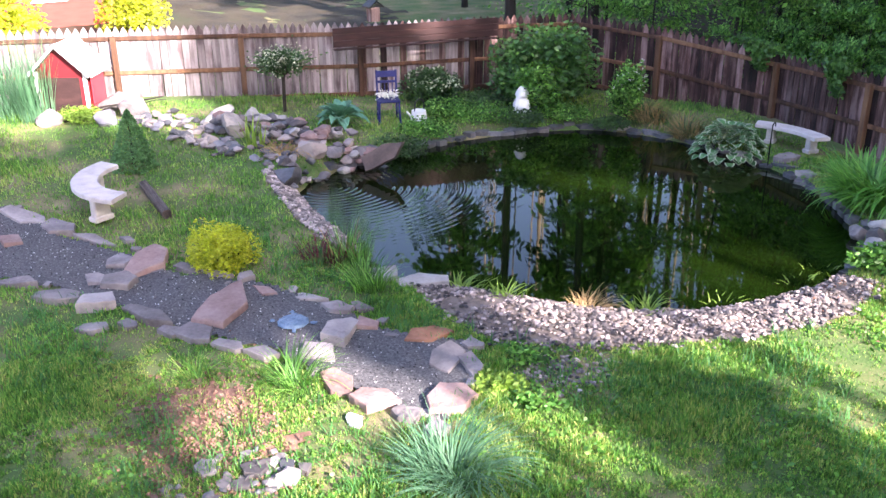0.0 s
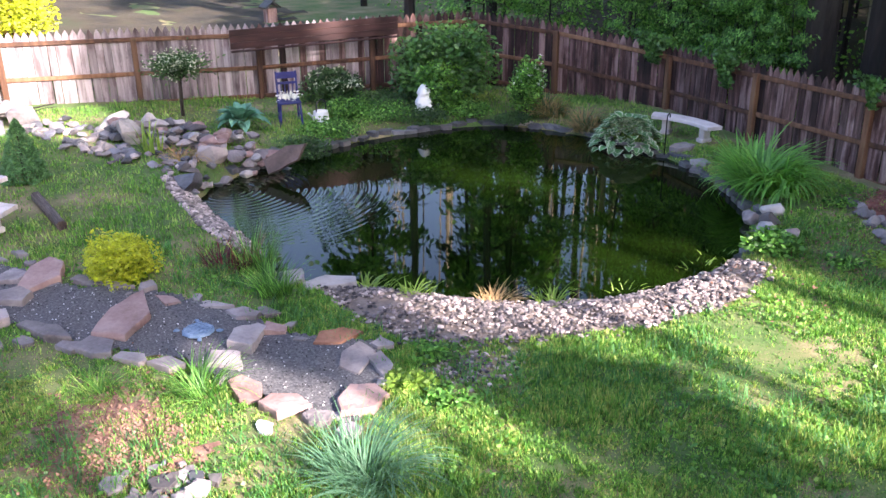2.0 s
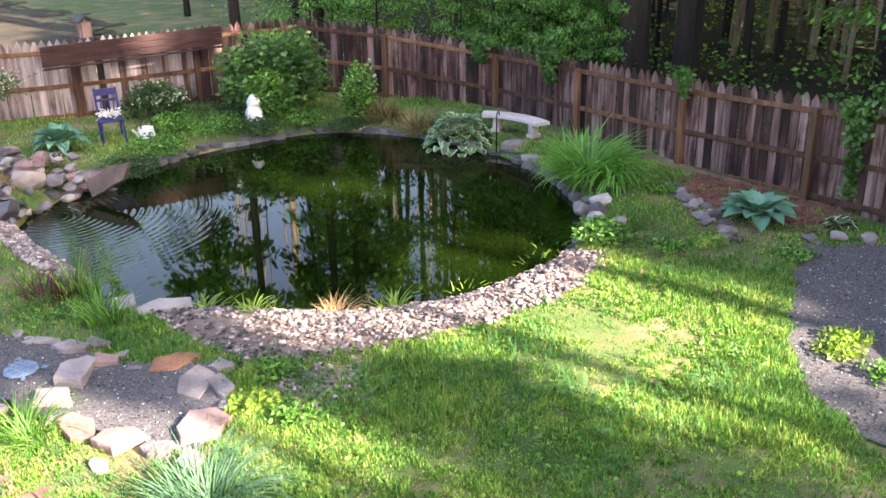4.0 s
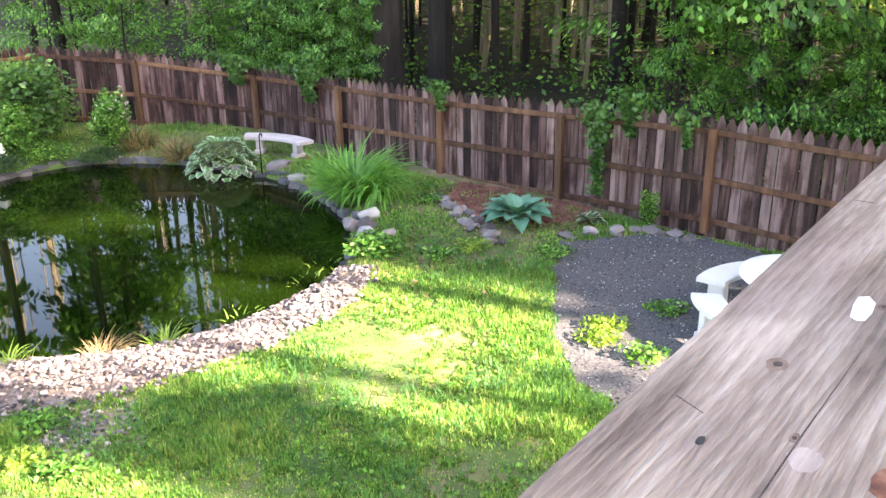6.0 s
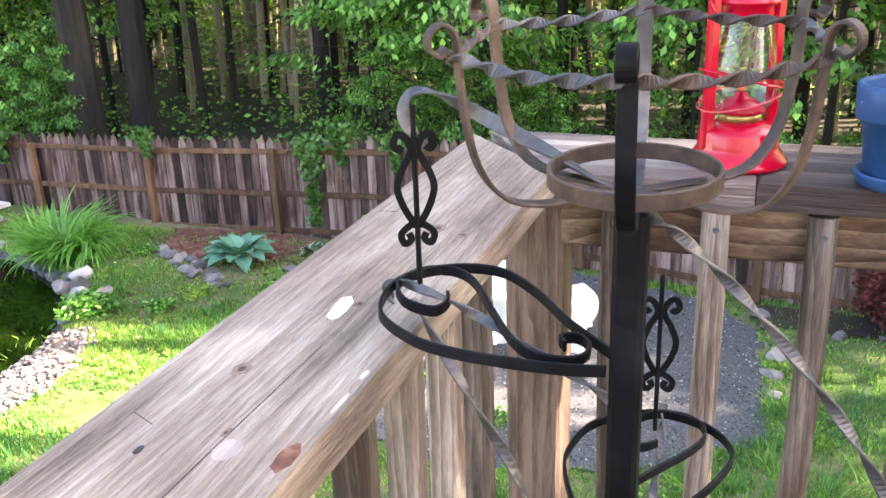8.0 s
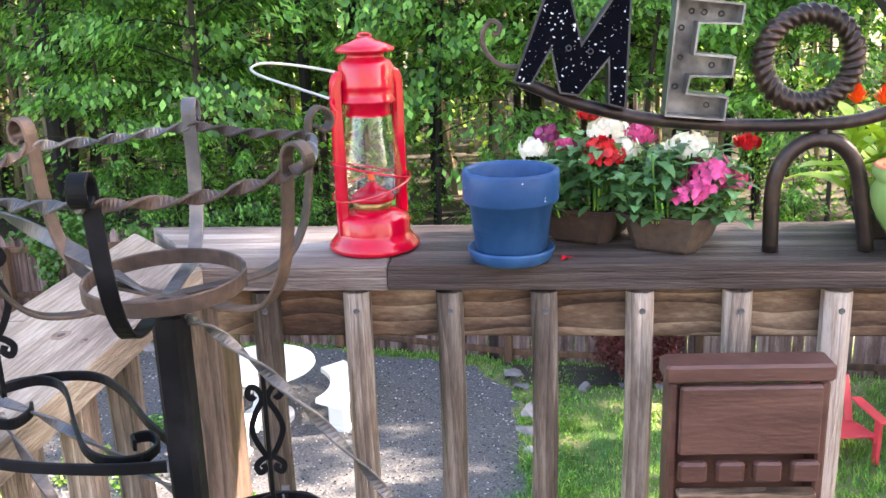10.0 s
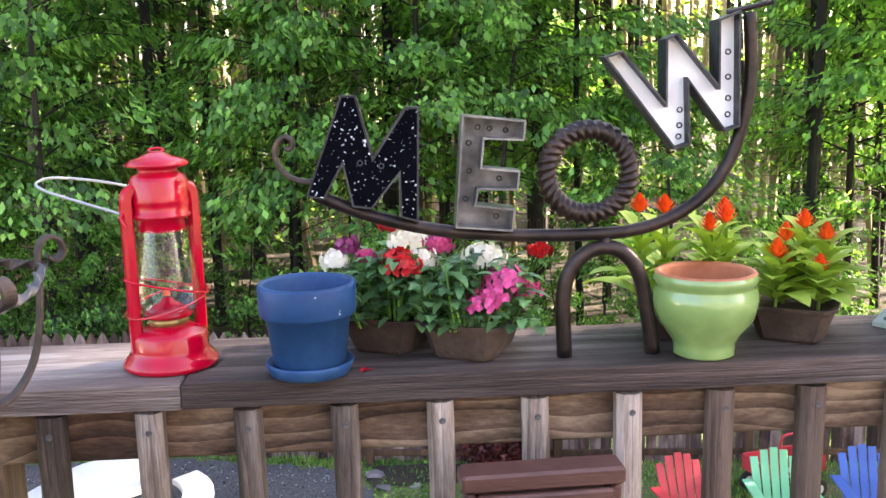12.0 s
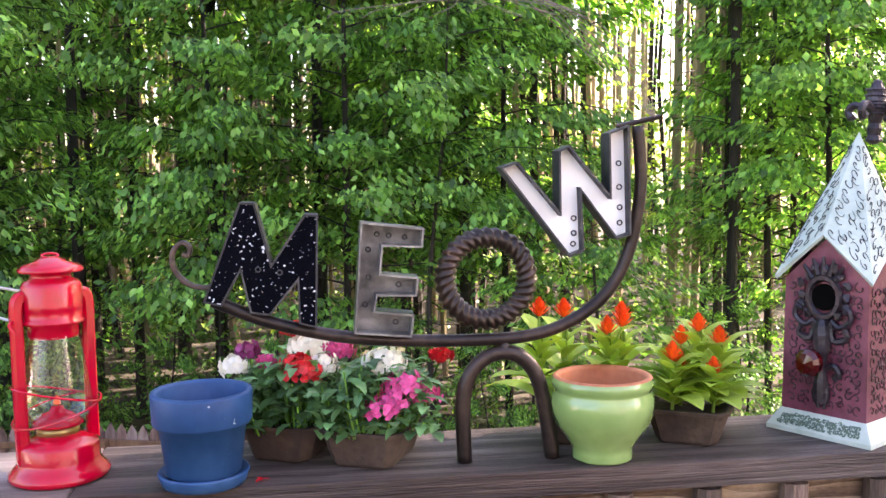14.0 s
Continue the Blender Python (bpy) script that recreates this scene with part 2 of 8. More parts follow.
M["green"] = mat("green_glaze", [(0.17, 0.28, 0.085), (0.22, 0.35, 0.11), (0.28, 0.42, 0.15)], 5, 0.15, 0.05, 40, coat=0.8)
M["terracotta"] = mat("terracotta", [(0.33, 0.10, 0.045), (0.45, 0.16, 0.075), (0.52, 0.21, 0.11)], 9, 0.85, 0.3, 70)
M["peat"] = mat("brown_peat_tray", [(0.022, 0.013, 0.010), (0.045, 0.027, 0.019), (0.085, 0.055, 0.038)], 12, 0.95, 0.9, 80)
M["black_enamel"] = mat("chipped_black_paint", [(0.0012, 0.0014, 0.003), (0.0025, 0.003, 0.006)], 8, 0.6, 0.2, 50, spec=0.02, speck=(190, 0.65, (0.62, 0.64, 0.70)))
M["grey_metal"] = mat("dull_grey_metal", [(0.02, 0.02, 0.022), (0.12, 0.12, 0.125), (0.24, 0.24, 0.245)], 22, 0.45, 0.3, 60, metal=0.5)
M["dark_metal"] = mat("blackened_metal", [(0.015, 0.016, 0.018), (0.04, 0.04, 0.045), (0.09, 0.09, 0.095)], 14, 0.5, 0.3, 60, metal=0.5)
M["galvanised"] = mat("galvanised_sheet", [(0.08, 0.082, 0.085), (0.18, 0.182, 0.186), (0.36, 0.36, 0.365)], 22, 0.3, 0.3, 60, metal=0.5)
M["white_metal"] = mat("white_sign_enamel", [(0.9, 0.91, 0.92), (0.95, 0.95, 0.95)], 8, 0.3, 0.15, 40)
M["concrete"] = mat("pale_concrete", [(0.42, 0.37, 0.36), (0.58, 0.52, 0.51), (0.66, 0.61, 0.60)], 5, 0.9, 0.4, 45)
M["white_concrete"] = mat("white_concrete", [(0.66, 0.65, 0.65), (0.78, 0.77, 0.77)], 3, 0.85, 0.2, 45)
M["white"] = mat("white_paint", [(0.7, 0.7, 0.7), (0.82, 0.82, 0.82)], 5, 0.5, 0.1, 40)
# wide light-dark spread between leaves stands in for sun and shade among them
M["leaf"] = mat("tree_leaf", [(0.05, 0.145, 0.03), (0.12, 0.292, 0.06), (0.23, 0.44, 0.105)], 0.5, 0.5, 0, 6, vary="island", spread=0.95, leaf=0.5)
M["leaf_rhodo"] = mat("rhododendron_leaf", [(0.03, 0.09, 0.02), (0.06, 0.16, 0.035), (0.12, 0.26, 0.06)], 1.5, 0.4, 0, 6, vary="island", spread=0.6, leaf=0.25)
M["leaf_verbena"] = mat("verbena_leaf", [(0.05, 0.14, 0.05), (0.09, 0.22, 0.08), (0.15, 0.31, 0.12)], 12, 0.5, 0, 30, vary="island", spread=0.5, leaf=0.25)
M["leaf_daylily"] = mat("daylily_leaf", [(0.08, 0.24, 0.045), (0.135, 0.35, 0.065), (0.21, 0.45, 0.09)], 3, 0.4, 0, 12, vary="island", spread=0.45, leaf=0.35)
M["blue_grass"] = mat("blue_green_grass", [(0.05, 0.14, 0.065), (0.09, 0.21, 0.11), (0.15, 0.29, 0.16)], 3, 0.5, 0, 30, vary="island", spread=0.4, leaf=0.2)
M["pebble_pale"] = mat("pale_river_pebble", [(0.13, 0.11, 0.105), (0.27, 0.225, 0.21), (0.44, 0.37, 0.35)], 6, 0.75, 0.4, 30, vary="island", spread=0.8)
M["leaf_celosia"] = mat("celosia_leaf", [(0.22, 0.36, 0.04), (0.32, 0.47, 0.06), (0.42, 0.55, 0.09)], 9, 0.45, 0, 30, vary="island", spread=0.35, leaf=0.35)
M["leaf_dark"] = mat("dark_leaf", [(0.02, 0.055, 0.016), (0.04, 0.10, 0.025), (0.065, 0.15, 0.035)], 0.6, 0.5, 0, 6, vary="island", spread=0.6, leaf=0.25)
M["leaf_lime"] = mat("lime_leaf", [(0.13, 0.22, 0.03), (0.20, 0.33, 0.05), (0.30, 0.42, 0.07)], 2, 0.5, 0, 8, vary="island", spread=0.5, leaf=0.35)
M["leaf_blue"] = mat("blue_green_leaf", [(0.06, 0.19, 0.12), (0.11, 0.28, 0.19), (0.17, 0.36, 0.25)], 3, 0.45, 0.15, 30, vary="island", spread=0.4, leaf=0.15)
M["leaf_cream"] = mat("cream_edge", [(0.5, 0.56, 0.42), (0.64, 0.67, 0.55)], 3, 0.5, 0, 30, vary="island", spread=0.3, leaf=0.2)
M["leaf_yellow"] = mat("yellow_foliage", [(0.26, 0.32, 0.012), (0.42, 0.46, 0.02), (0.55, 0.56, 0.04)], 4, 0.5, 0, 20, vary="island", spread=0.4, leaf=0.3)
M["leaf_red"] = mat("maroon_foliage", [(0.05, 0.008, 0.01), (0.10, 0.018, 0.02), (0.15, 0.03, 0.03)], 4, 0.5, 0, 20, vary="island", spread=0.5, leaf=0.25)
M["straw"] = mat("dry_straw", [(0.22, 0.13, 0.06), (0.36, 0.24, 0.11), (0.48, 0.36, 0.18)], 4, 0.8, 0, 20, vary="island", spread=0.4, leaf=0.2)
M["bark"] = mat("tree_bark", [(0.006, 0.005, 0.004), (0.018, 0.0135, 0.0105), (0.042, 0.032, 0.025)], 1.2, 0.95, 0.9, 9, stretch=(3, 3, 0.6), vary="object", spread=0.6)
# bark with sunlight put into its colour, for trunks deep in the wood
M["sunlit_bark"] = mat("sunlit_tan_bark", [(0.16, 0.115, 0.07), (0.30, 0.235, 0.15), (0.42, 0.35, 0.24)], 1.4, 0.9, 0.8, 9, stretch=(3, 3, 0.6))
M["petal_white"] = mat("white_petal", [(0.72, 0.70, 0.70), (0.85, 0.83, 0.83)], 9, 0.5, 0, 20, leaf=0.2)
M["petal_pink"] = mat("pink_petal", [(0.55, 0.04, 0.20), (0.72, 0.10, 0.33)], 9, 0.5, 0, 20, vary="island", spread=0.4, leaf=0.15)
M["petal_red"] = mat("red_petal", [(0.45, 0.004, 0.01), (0.62, 0.01, 0.02)], 9, 0.5, 0, 20, vary="island", spread=0.4, leaf=0.1)
M["petal_purple"] = mat("purple_petal", [(0.16, 0.015, 0.10), (0.28, 0.04, 0.17)], 9, 0.5, 0, 20, vary="island", spread=0.4, leaf=0.1)
M["petal_orange"] = mat("orange_plume", [(0.75, 0.06, 0.008), (0.9, 0.16, 0.015)], 9, 0.6, 0, 20, vary="island", spread=0.3, leaf=0.2)
M["brown_paint"] = mat("dark_brown_shutter", [(0.05, 0.02, 0.015), (0.085, 0.035, 0.027), (0.12, 0.055, 0.042)], 6, 0.5, 0.2, 40, stretch=(1, 1, 5))
M["chair_red"] = mat("red_plastic", [(0.52, 0.035, 0.05), (0.60, 0.05, 0.065)], 3, 0.45, 0.05, 40)
M["chair_green"] = mat("mint_plastic", [(0.16, 0.52, 0.27), (0.21, 0.60, 0.33)], 3, 0.45, 0.05, 40)
M["chair_blue"] = mat("blue_plastic", [(0.05, 0.12, 0.42), (0.07, 0.16, 0.50)], 3, 0.45, 0.05, 40)
M["cobalt"] = mat("cobalt_chair_paint", [(0.012, 0.016, 0.10), (0.022, 0.03, 0.17)], 8, 0.5, 0.1, 40)
M["siding"] = mat("pale_house_siding", [(0.62, 0.6, 0.56), (0.72, 0.7, 0.66)], 2, 0.7, 0.1, 30)
M["barn"] = mat("red_barn_board", [(0.30, 0.03, 0.02), (0.42, 0.05, 0.035)], 2, 0.7, 0.3, 20, stretch=(1, 1, 6))
# barn red made darker: the kennel front's shade is in the colour
M["kennel_shaded_red"] = mat("shaded_crimson_board", [(0.12, 0.006, 0.01), (0.2, 0.011, 0.017)], 2, 0.7, 0.3, 20, stretch=(1, 1, 6))
M["black"] = mat("black_rubber", [(0.012, 0.012, 0.012), (0.025, 0.025, 0.025)], 9, 0.7, 0.2, 40)
M["purple_panel"] = mat("plum_embossed_metal", [(0.07, 0.012, 0.026), (0.15, 0.036, 0.062), (0.22, 0.065, 0.10)], 14, 0.45, 0.2, 60, metal=0.15)
M["verdigris"] = mat("pale_verdigris_metal", [(0.30, 0.38, 0.34), (0.42, 0.50, 0.455), (0.54, 0.60, 0.56)], 12, 0.5, 0.3, 60)
M["pewter"] = mat("dark_pewter", [(0.01, 0.008, 0.012), (0.028, 0.022, 0.03), (0.07, 0.058, 0.07)], 30, 0.4, 0.6, 120, metal=0.4)


def plain(name, colour, rough, **more):
    m = bpy.data.materials.new(name)
    m.use_nodes = True
    b = m.node_tree.nodes["Principled BSDF"]
    b.inputs["Base Color"].default_value, b.inputs["Roughness"].default_value = (*colour, 1), rough
    for k, v in more.items():
        b.inputs[k.replace("_", " ")].default_value = v
    return m


def thin_glass(name):
    """Thin clear glass: mostly see-through, with a gloss that grows towards the rim."""
    m = plain(name, (1, 1, 1), 0.03)
    n, l = m.node_tree.nodes, m.node_tree.links
    clear, gloss, mix, lw, fr = n.new("ShaderNodeBsdfTransparent"), n.new("ShaderNodeBsdfGlossy"), n.new("ShaderNodeMixShader"), n.new("ShaderNodeLayerWeight"), n.new("ShaderNodeMath")
    clear.inputs[0].default_value = (0.88, 0.90, 0.89, 1)
    gloss.inputs["Roughness"].default_value = 0.04
    lw.inputs[0].default_value = 0.5
    fr.operation = "MULTIPLY_ADD"
    fr.inputs[1].default_value, fr.inputs[2].default_value = 0.32, 0.05
    l.new(lw.outputs["Facing"], fr.inputs[0])
    l.new(fr.outputs[0], mix.inputs[0]), l.new(clear.outputs[0], mix.inputs[1]), l.new(gloss.outputs[0], mix.inputs[2])
    l.new(mix.outputs[0], n["Material Output"].inputs[0])
    return m


M["glass"] = thin_glass("lamp_glass")
M["red_glass"] = plain("ruby_glass", (0.05, 0.001, 0.0015), 0.12, Coat_Weight=0.3)
M["hole"] = plain("dark_hollow", (0.003, 0.003, 0.003), 0.95, Specular_IOR_Level=0.0)


def water():
    m = plain("pond_water", (0.008, 0.017, 0.003), 0.02, IOR=1.33)
    n, l = m.node_tree.nodes, m.node_tree.links
    b = n["Principled BSDF"]
    tc, mp = n.new("ShaderNodeTexCoord"), n.new("ShaderNodeMapping")
    mp.inputs["Location"].default_value = (14.2, -2.2, 4.58)
    l.new(tc.outputs["Object"], mp.inputs[0])
    ring = n.new("ShaderNodeTexWave")
    ring.wave_type, ring.rings_direction = "RINGS", "SPHERICAL"
    ring.inputs["Scale"].default_value, ring.inputs["Distortion"].default_value = 2.6, 0.6
    l.new(mp.outputs[0], ring.inputs[0])
    ln = n.new("ShaderNodeVectorMath")
    ln.operation = "LENGTH"
    l.new(mp.outputs[0], ln.inputs[0])
    fade = n.new("ShaderNodeMapRange")
    fade.inputs[1].default_value, fade.inputs[2].default_value, fade.inputs[3].default_value, fade.inputs[4].default_value = 0.4, 3.0, 1.0, 0.0
    l.new(ln.outputs["Value"], fade.inputs[0])
    mul = n.new("ShaderNodeMath")
    mul.operation = "MULTIPLY"
    l.new(ring.outputs[1], mul.inputs[0]), l.new(fade.outputs[0], mul.inputs[1])
    ns = n.new("ShaderNodeTexNoise")
    ns.inputs["Scale"].default_value = 2.2
    l.new(tc.outputs["Object"], ns.inputs[0])
    add = n.new("ShaderNodeMath")
    add.operation = "MULTIPLY_ADD"
    add.inputs[1].default_value = 0.22
    l.new(ns.outputs[0], add.inputs[0]), l.new(mul.outputs[0], add.inputs[2])
    bp = n.new("ShaderNodeBump")
    bp.inputs["Strength"].default_value, bp.inputs["Distance"].default_value = 0.14, 0.02
    l.new(add.outputs[0], bp.inputs["Height"]), l.new(bp.outputs[0], b.inputs["Normal"])
    big = n.new("ShaderNodeTexNoise")
    big.inputs["Scale"].default_value = 0.35
    l.new(tc.outputs["Object"], big.inputs[0])
    r = ramp(n, [(0.0018, 0.005, 0.0007), (0.0042, 0.0105, 0.0011), (0.0078, 0.0162, 0.0017)])
    l.new(big.outputs[0], r.inputs[0]), l.new(r.outputs[0], b.inputs["Base Color"])
    return m


M["water"] = water()

# ---- mesh tools ----
rnd = random.Random(7)


class Acc:
    """Gathers vertices and faces for one mesh."""

    def __init__(self):
        self.v, self.f = [], []

    def add(self, vs, fs):
        o = len(self.v)
        self.v.extend(tuple(p) for p in vs)
        self.f.extend(tuple(i + o for i in f) for f in fs)
        return self

    def mesh(self, name, material, smooth=False):
        me = bpy.data.meshes.new(name)
        me.from_pydata(self.v, [], self.f)
        me.materials.append(material)
        if smooth:
            me.shade_smooth()
        return me


def thing(name, loc, label, category, group="", rz=0.0, kind=""):
    e = new(name)
    e.empty_display_size = 0.1
    e.matrix_world = pose(*loc, 0, 0, rz)
    return tagged(e, label, category, group, kind)


def part(name, acc, material, parent=None, label="", smooth=False):
    ob = new(name, acc.mesh(name, material, smooth))
    if parent is not None:
        ob.parent = parent
    return tagged(ob, label) if label else ob


def whole(name, acc, material, loc, label, category, group="", rz=0.0, kind="", smooth=False):
    ob = new(name, acc.mesh(name, material, smooth))
    ob.matrix_world = pose(*loc, 0, 0, rz)
    return tagged(ob, label, category, group, kind)


def box(acc, c, s, rz=0.0, ch=0.004):
    """A box with chamfered long edges, its middle at c."""
    x, y, z = (k / 2 for k in s)
    ch = min(ch, x * 0.5, y * 0.5, z * 0.5)
    vs, fs = [], []
    q = math.radians(rz)
    for zz, k in ((-z, ch), (-z + ch, 0), (z - ch, 0), (z, ch)):
        for px, py in ((-x + ch + k, -y + k), (x - ch - k, -y + k), (x - k, -y + ch + k), (x - k, y - ch - k), (x - ch - k, y - k), (-x + ch + k, y - k), (-x + k, y - ch - k), (-x + k, -y + ch + k)):
            vs.append((c[0] + px * math.cos(q) - py * math.sin(q), c[1] + px * math.sin(q) + py * math.cos(q), c[2] + zz))
    for r in range(3):
        for k in range(8):
            a, b = r * 8 + k, r * 8 + (k + 1) % 8
            fs.append((a, b, b + 8, a + 8))
    fs += [tuple(range(7, -1, -1)), tuple(range(24, 32))]
    return acc.add(vs, fs)


def sweep(acc, pts, section, twist=None, size=None, closed=False, up=(0, 0, 1)):
    """Carries a flat section (x across, y upwards) along a line of points."""
    P = [Vector(p) for p in pts]
    n, k = len(P), len(section)
    vs, fs = [], []
    upv = Vector(up)
    last = None
    for i in range(n):
        a, b = (P[i - 1], P[(i + 1) % n]) if closed else (P[max(i - 1, 0)], P[min(i + 1, n - 1)])
        d = (b - a).normalized()
        ref = upv if last is None else last
        if abs(d.dot(ref)) > 0.99:
            ref = Vector((1, 0, 0)) if abs(d.x) < 0.9 else Vector((0, 1, 0))
        side = d.cross(ref).normalized()
        top = side.cross(d).normalized()
        last = top
        tw = twist(i / (n - 1)) if twist else 0.0
        s = size(i / (n - 1)) if size else 1.0
        ca, sa = math.cos(tw), math.sin(tw)
        for x, y in section:
            vs.append(P[i] + side * (s * (x * ca - y * sa)) + top * (s * (x * sa + y * ca)))
    for i in range(n if closed else n - 1):
        for j in range(k):
            a, b = i * k + j, i * k + (j + 1) % k
            c, e = ((i + 1) % n) * k + j, ((i + 1) % n) * k + (j + 1) % k
            fs.append((a, b, e, c))
    if not closed:
        fs += [tuple(range(k - 1, -1, -1)), tuple(range((n - 1) * k, n * k))]
    return acc.add(vs, fs)


def ring(r, n=8):
    return [(r * math.cos(2 * math.pi * i / n), r * math.sin(2 * math.pi * i / n)) for i in range(n)]


def bar(w, h):
    c = min(w, h) * 0.25
    w, h = w / 2, h / 2
    return [(-w + c, -h), (w - c, -h), (w, -h + c), (w, h - c), (w - c, h), (-w + c, h), (-w, h - c), (-w, -h + c)]


def smooth_line(pts, n=6, closed=False):
    """Points on a smooth curve through the given ones."""
    P = [Vector(p) for p in pts]
    out = []
    m = len(P)
    for i in range(m if closed else m - 1):
        p0, p1, p2, p3 = (P[(i + k) % m] if closed else P[min(max(i + k, 0), m - 1)] for k in (-1, 0, 1, 2))
        for j in range(n):
            t = j / n
            out.append(0.5 * (2 * p1 + (p2 - p0) * t + (2 * p0 - 5 * p1 + 4 * p2 - p3) * t * t + (3 * p1 - p0 - 3 * p2 + p3) * t ** 3))
    if not closed:
        out.append(P[-1])
    return out


def lathe(acc, profile, n=40, c=(0, 0, 0)):
    vs = [(c[0] + r * math.cos(2 * math.pi * k / n), c[1] + r * math.sin(2 * math.pi * k / n), c[2] + z) for r, z in profile for k in range(n)]
    fs = [(i * n + k, i * n + (k + 1) % n, (i + 1) * n + (k + 1) % n, (i + 1) * n + k) for i in range(len(profile) - 1) for k in range(n)]
    return acc.add(vs, fs)


ICO = {}


def ico(level):
    if level not in ICO:
        b = bmesh.new()
        bmesh.ops.create_icosphere(b, subdivisions=level, radius=1)
        ICO[level] = ([v.co.copy() for v in b.verts], [tuple(v.index for v in f.verts) for f in b.faces])
        b.free()
    return ICO[level]


def rock(acc, c, s, seed, level=2, rough=0.35, rz=0.0, flat=0.0):
    """A broken stone: a ball pushed about by noise and cut by planes."""
    vs, fs = ico(level)
    r = random.Random(seed)
    cuts = [(Vector((r.uniform(-1, 1), r.uniform(-1, 1), r.uniform(-0.5, 1))).normalized(), r.uniform(0.42, 0.8)) for _ in range(11)]
    off = Vector((seed * 3.17 % 50, seed * 1.73 % 50, seed * 2.3 % 50))
    out = []
    q = math.radians(rz)
    for v in vs:
        p = v * (1 + rough * noise.noise(v * 1.3 + off) + rough * 0.3 * noise.noise(v * 4 + off))
        for nrm, d in cuts:
            k = p.dot(nrm) - d
            if k > 0:
                p = p - nrm * k
        z = p.z
        if flat:
            z = max(-flat, min(flat, z)) / flat
        x, y = p.x * s[0], p.y * s[1]
        out.append((c[0] + x * math.cos(q) - y * math.sin(q), c[1] + x * math.sin(q) + y * math.cos(q), c[2] + z * s[2]))
    return acc.add(out, fs)


def slab(acc, c, sx, sy, h, seed, rz=0.0):
    """A split flagstone: an uneven many-cornered plate with worn edges."""
    r = random.Random(seed)
    n = r.choice((4, 5, 5, 6))
    q = math.radians(rz)
    out = []
    for i in range(n):
        t = 2 * math.pi * (i + r.uniform(-0.28, 0.28)) / n
        k = r.uniform(0.82, 1.15)
        m = max(abs(math.cos(t)), abs(math.sin(t))) ** 0.75
        out.append((sx * 0.5 * k * math.cos(t) / m, sy * 0.5 * k * math.sin(t) / m))
    fine = []
    for i in range(n):
        (x0, y0), (x1, y1) = out[i], out[(i + 1) % n]
        for t in (0.0, 0.33, 0.66):
            j = 0.0 if t == 0 else r.uniform(-0.03, 0.03)
            fine.append((x0 + (x1 - x0) * t + j * (y1 - y0), y0 + (y1 - y0) * t - j * (x1 - x0)))
    tip = (r.uniform(-0.1, 0.1), r.uniform(-0.1, 0.1))
    vs, m = [], len(fine)
    for s, z in ((0.97, -h * 1.4), (1.01, h * 0.5), (0.995, h * 0.86), (0.965, h * 0.98), (0.5, h)):
        for x, y in fine:
            x2, y2 = x * s, y * s
            z2 = z + (x2 * tip[0] + y2 * tip[1]) + (0.16 * h * noise.noise((x2 * 9 + seed, y2 * 9, z * 9)))
            vs.append((c[0] + x2 * math.cos(q) - y2 * math.sin(q), c[1] + x2 * math.sin(q) + y2 * math.cos(q), c[2] + z2))
    fs = [(k * m + j, k * m + (j + 1) % m, (k + 1) * m + (j + 1) % m, (k + 1) * m + j) for k in range(4) for j in range(m)]
    return acc.add(vs, fs + [tuple(range(4 * m, 5 * m))])


def leaves(acc, centres, size, seed, droop=0.3, longness=1.7, flat=1.0, out=None):
    """Many small leaves, four corners each, at the given places; with out they hang away from the stem."""
    g = np.random.default_rng(seed)
    C = np.asarray(centres, float)
    n = len(C)
    d = g.normal(size=(n, 3))
    d[:, 2] = d[:, 2] * 0.45 - droop
    if out is not None:
        d = 0.75 * np.asarray(out) + 0.38 * g.normal(size=(n, 3)) - np.array([0, 0, 0.7])
    d /= np.linalg.norm(d, axis=1)[:, None]
    u = g.normal(size=(n, 3)) * np.array([1, 1, flat])
    if out is not None:
        u = np.stack([-out[:, 1], out[:, 0], np.zeros(n)], 1) + 0.4 * u
    u -= (u * d).sum(1)[:, None] * d
    u /= np.linalg.norm(u, axis=1)[:, None]
    s = size * g.uniform(0.6, 1.3, n)[:, None]
    quad = np.stack([C - d * s * 0.5, C + u * s * 0.5 / longness, C + d * s * 0.5, C - u * s * 0.5 / longness], 1).reshape(-1, 3)
    o = len(acc.v)
    acc.v.extend(map(tuple, quad.tolist()))
    acc.f.extend((o + 4 * i, o + 4 * i + 1, o + 4 * i + 2, o + 4 * i + 3) for i in range(n))
    return acc


def strap(acc, base, az, length, width, rise, droop, segs=6, profile=None, fold=0.25):
    """One long arching leaf."""
    prof = profile or (lambda t: (1 - t) ** 0.6)
    d = Vector((math.cos(az), math.sin(az), 0))
    side = Vector((-d.y, d.x, 0))
    vs, fs = [], []
    p = Vector(base)
    ang = rise
    for i in range(segs + 1):
        t = i / segs
        w = width * prof(t) * 0.5
        nrm = Vector((-d.x * math.sin(ang), -d.y * math.sin(ang), math.cos(ang)))
        vs += [p + side * w + nrm * w * fold, p, p - side * w + nrm * w * fold]
        p = p + (d * math.cos(ang) + Vector((0, 0, 1)) * math.sin(ang)) * (length / segs)
        ang -= droop / segs
    for i in range(segs):
        for k in (0, 1):
            a = i * 3 + k
            fs.append((a, a + 1, a + 4, a + 3))
    return acc.add(vs, fs)


def inside(p, poly):
    x, y = p
    hit = False
    for i in range(len(poly)):
        (x1, y1), (x2, y2) = poly[i], poly[i - 1]
        if (y1 > y) != (y2 > y) and x < (x2 - x1) * (y - y1) / (y2 - y1) + x1:
            hit = not hit
    return hit


